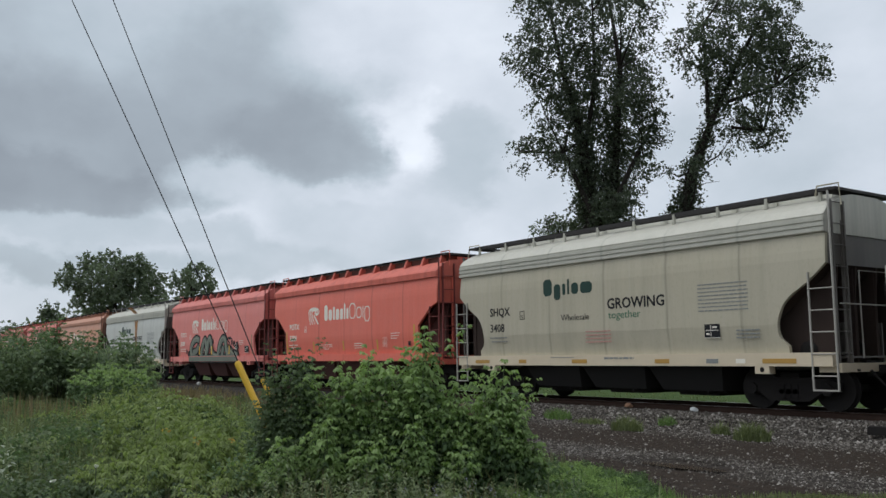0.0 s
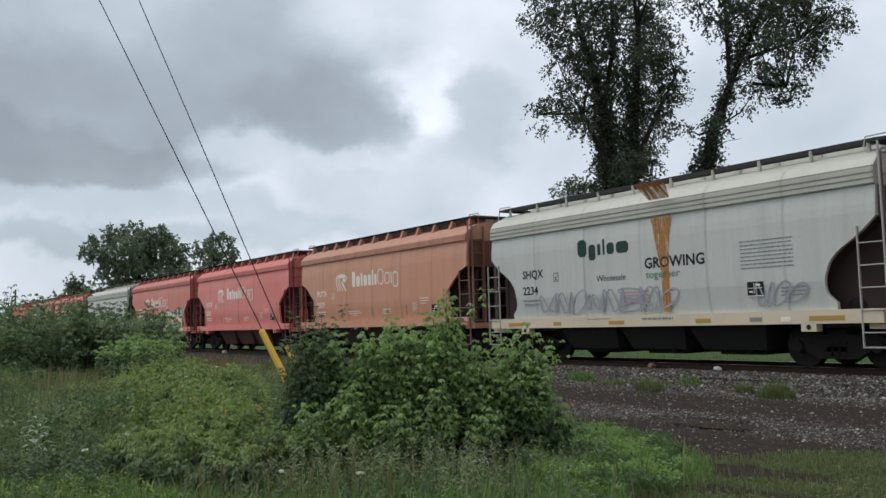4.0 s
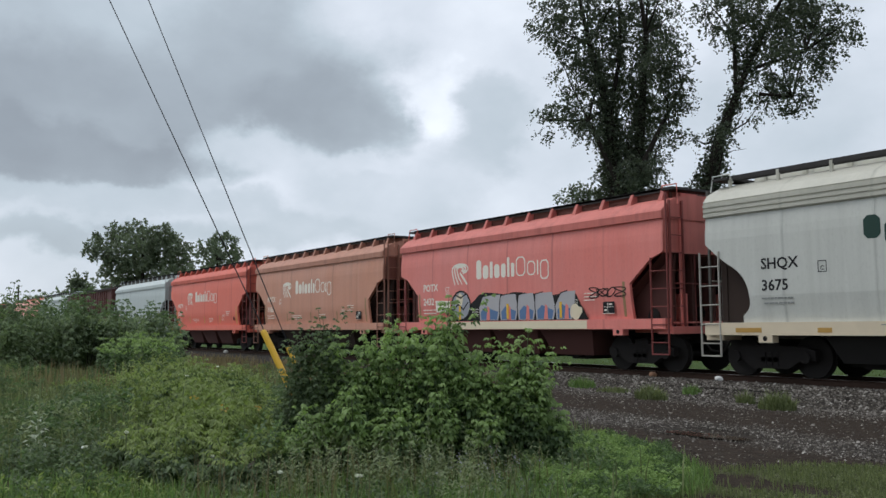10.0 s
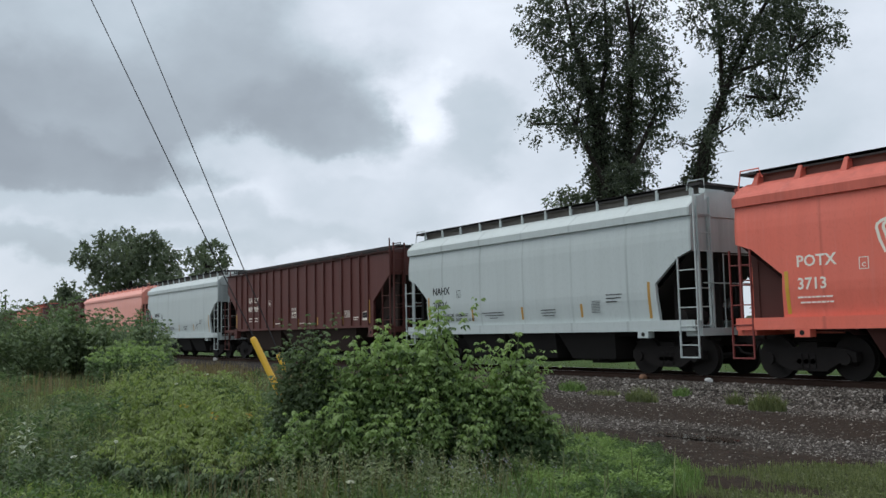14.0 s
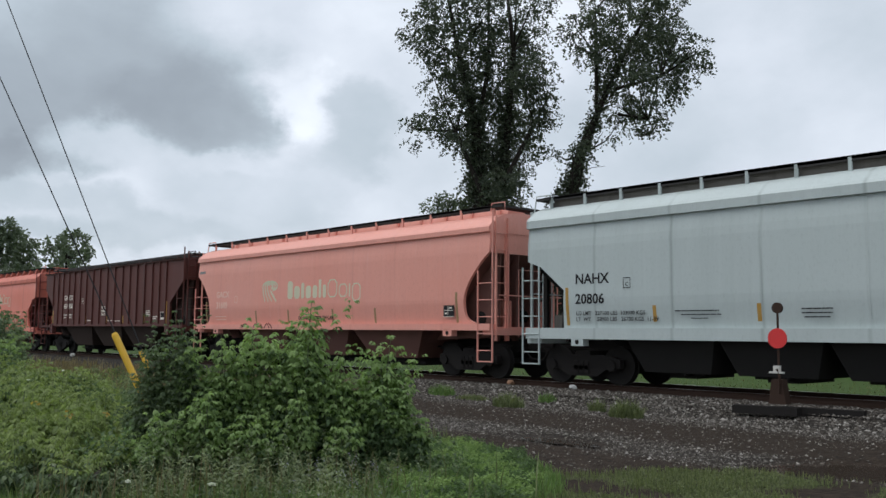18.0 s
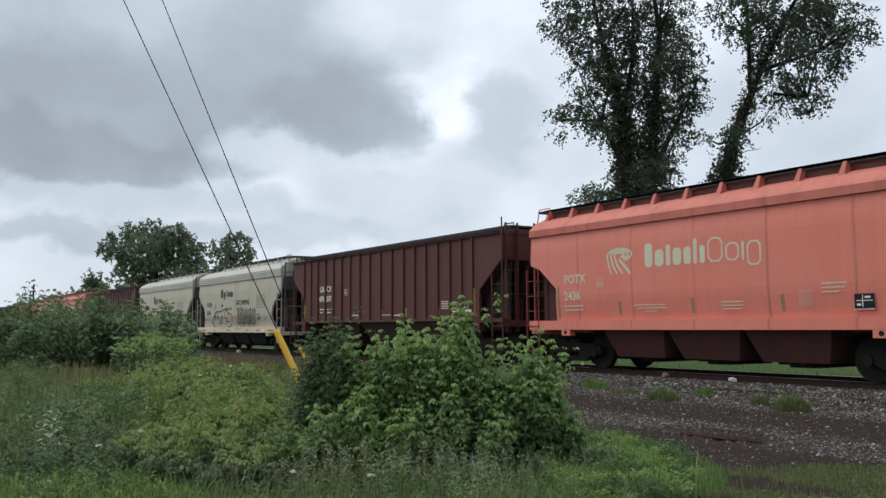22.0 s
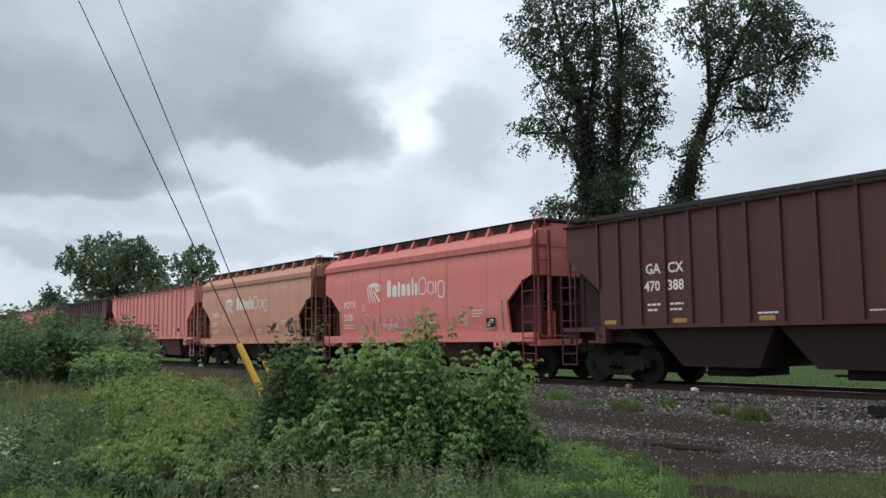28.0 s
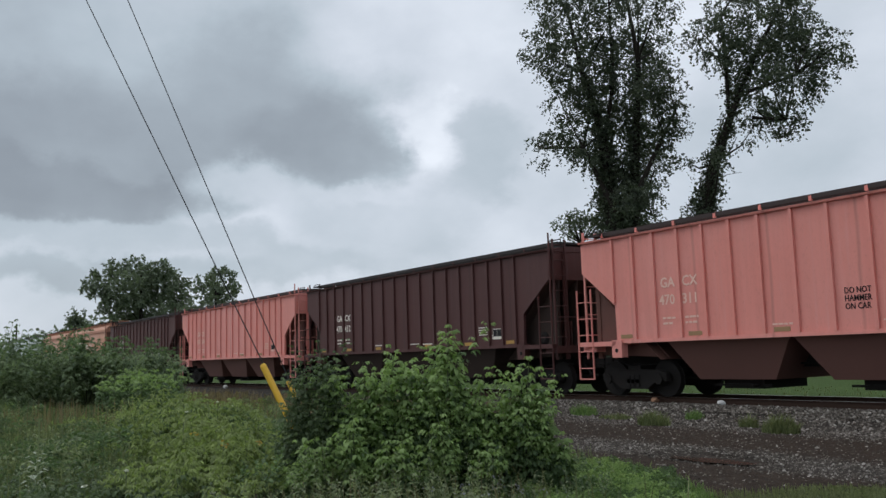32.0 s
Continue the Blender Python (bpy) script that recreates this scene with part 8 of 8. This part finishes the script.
make_guy("steel guy wire with a bright yellow guard", GUARD1[0], GUARD1[1], WIRE1[0], 0.044)
make_guy("steel guy wire with a shorter yellow guard", GUARD2[0], GUARD2[1], WIRE2[0], 0.036, 0.32)


CABLES = [(10.4, (-10.8, 11.6, 10.6), (-6.1, 59.3, 11.5), 0.035), (10.1, (-13.3, 10.4, 11.2), (-6.1, 59.3, 11.0), 0.018)]


def make_pole():
    t = thing("utility_pole", "dark leaning timber utility pole behind the track", "utility pole")
    part("pole", Build().tube([(-6.75, 30, 0), (-6.5, 30, 7.7), (-6.2, 30, 12.4), (-6.1, 30, 14.5)], [0.19, 0.165, 0.14, 0.13], 12), MAT["pole"], t)
    part("bracket", Build().box(-6.48, -6.2, 29.84, 29.90, 10.05, 10.35), MAT["wire"], t, "dark steel wire bracket")
    part("crossarm", Build().box(-7.3, -5.0, 29.86, 29.98, 13.9, 14.05), MAT["pole"], t)

    def span(a, b_, sag):
        a, b_ = Vector(a), Vector(b_)
        return [a.lerp(b_, k / 20) - Vector((0, 0, sag * 4 * (k / 20) * (1 - k / 20))) for k in range(21)]

    for z, near, far, r in CABLES:
        c = thing("overhead_cable", "black overhead cable strung from the pole", "cable", "overhead cables")
        part("span", Build().tube(span((-6.3, 29.9, z), near, 0.25), r, 6), MAT["wire"], c)
        part("span", Build().tube(span((-6.3, 29.9, z), far, 0.5), r, 6), MAT["wire"], c)


make_pole()


def make_switch_stand():
    t = thing("switch_stand", "low switch stand with a round red target", "switch stand", at=pose(-8.0, 15.75, 0))
    z0 = 0.20
    part("headblock", Build().box(-0.85, 0.35, -0.14, 0.08, z0 - 0.10, z0 + 0.05), MAT["black"], t, "dark timber headblock", pose(0, 0, 0, 0, 0, 8))
    part("headblock", Build().box(-0.2, 1.25, -0.12, 0.08, z0 - 0.10, z0 + 0.04), MAT["black"], t, "dark timber headblock", pose(0.1, 0.32, 0, 0, 0, 8))
    part("stand_body", Build().prism([(-0.17, z0 + 0.1), (0.17, z0 + 0.1), (0.10, z0 + 0.55), (-0.10, z0 + 0.55)], -0.10, 0.10), MAT["rail_rust"], t, "rusty iron stand body")
    part("lever", Build().tube([(0.05, -0.1, z0 + 0.3), (0.09, -0.16, z0 + 0.62), (0.03, -0.14, z0 + 0.74)], 0.022, 7), MAT["rail_rust"], t)
    part("padlock", Build().box(-0.13, 0.13, -0.13, -0.04, z0 + 0.66, z0 + 0.69).box(-0.05, 0.07, -0.12, -0.05, z0 + 0.69, z0 + 0.80), MAT["rock"], t, "white painted handle latch")
    part("mast", Build().tube([(0, 0, z0 + 0.5), (0, 0, 2.08)], 0.022, 8), MAT["rail_rust"], t)
    part("target", Build().disc(0, -0.035, -0.015, 1.50, 0.185, 28), MAT["target"], t, "round red target")
    part("lamp_tip", Build().disc(0, -0.03, 0.03, 2.06, 0.10, 20), MAT["rail_rust"], t, "dark oval top blade")


make_switch_stand()


def make_shed(label, x0, x1, y0, y1, h, pk, brown, wall_mat):
    """A shed with its gable towards the track: boarded walls over a brown base, and a gable roof."""
    t = thing("shed", label, "building")
    xm = (x0 + x1) / 2
    for y in (y0, y1 - 0.2):
        part("gable_wall", Build().prism([(x0, brown), (x1, brown), (x1, h), (xm, pk), (x0, h)], y, y + 0.2), wall_mat, t)
        part("lower_wall", Build().box(x0, x1, y - 0.02, y + 0.22, 0, brown), MAT["shedbrown"], t, "brown lower wall")
    for x in (x0, x1 - 0.2):
        part("wall", Build().box(x + 0.002, x + 0.198, y0 + 0.2, y1 - 0.2, brown, h), wall_mat, t)
        part("lower_wall", Build().box(x, x + 0.2, y0 + 0.22, y1 - 0.22, 0, brown), MAT["shedbrown"], t, "brown lower wall")
    for s in (-1, 1):
        e = x0 - 0.35 if s < 0 else x1 + 0.35
        z = h - 0.35 * (pk - h) / (xm - x0)
        part("roof_slope", Build().prism([(e, z + 0.02), (xm, pk + 0.02), (xm, pk + 0.22), (e, z + 0.20)], y0 - 0.45, y1 + 0.45), MAT["shedroof"], t)
    n = int((x1 - x0) / 0.6)
    for k in range(n):
        x = x0 + 0.3 + k * (x1 - x0 - 0.6) / (n - 1)
        top = h + (pk - h) * (1 - abs(x - xm) / (xm - x0)) - 0.1
        part("siding_rib", Build().box(x - 0.025, x + 0.025, y0 - 0.035, y0 - 0.001, brown, top), wall_mat, t)
    part("sill_rail", Build().box(x0, x1, y0 - 0.06, y0 - 0.022, brown - 0.08, brown + 0.02), MAT["shedroof"], t, "dark rail over the brown base")
    return t


MAT["shed_old"] = plain("weathered_grey_boards", (0.24, 0.235, 0.225), 0.8, 0, 0.4, 3, 0.3)
shed = make_shed("pale metal-sided shed with a brown base and gable roof", -16.7, -9.45, 38.0, 54.0, 7.05, 8.85, 2.85, MAT["shed"])
old_shed = make_shed("low weathered grey shed with a white door", -23.6, -17.6, 40.0, 48.0, 3.7, 5.2, 0.8, MAT["shed_old"])
part("door", Build().box(-20.4, -19.3, 39.90, 39.955, 0.1, 2.6), MAT["rock"], old_shed, "white plank door")




def rock(x, y, z, r, mat, seed, label):
    rng = random.Random(seed)
    bm = bmesh.new()
    bmesh.ops.create_icosphere(bm, subdivisions=2, radius=r)
    for v in bm.verts:
        k = 1 + 0.35 * noise.noise(v.co * (2.0 / r) + Vector((seed, 0, 0)))
        v.co = Vector((v.co.x * 1.3 * k, v.co.y * 0.8 * k, v.co.z * 0.75 * k))
    me = bpy.data.meshes.new("rock")
    bm.to_mesh(me)
    bm.free()
    me.materials.append(mat)
    ob = tagged(new("rock", me), label, "rock")
    ob.matrix_basis = pose(x, y, z, 0, 0, rng.uniform(0, 90))


rock(-14.1, 17.28, 0.25, 0.085, MAT["stone_white"], 1, "white painted stone against the rail")
rock(-16.2, 17.30, 0.26, 0.10, MAT["rock_rust"], 2, "rust-coloured stone against the rail")
rock(-46.5, 17.0, 0.27, 0.13, MAT["rock"], 3, "pale stone beside the far rail")
rock(1.2, 15.9, 0.25, 0.10, MAT["rock_rust"], 5, "rust-coloured stone beside the track")


def make_stick(x, y, a, L):
    t = Build().tube([(0, 0, 0.04), (L / 2, 0.03, 0.06), (L, 0, 0.03)], [0.018, 0.016, 0.01], 6)
    ob = tagged(new("fallen_stick", t.mesh("fallen_stick", MAT["pole"])), "dry brown stick lying in the weeds", "stick")
    ob.matrix_basis = pose(x, y, ground_height(x, y) + 0.25, 0, 6, a)


make_stick(-8.9, 3.1, -20, 0.5)
make_stick(-8.2, 3.3, -35, 0.45)


motions()
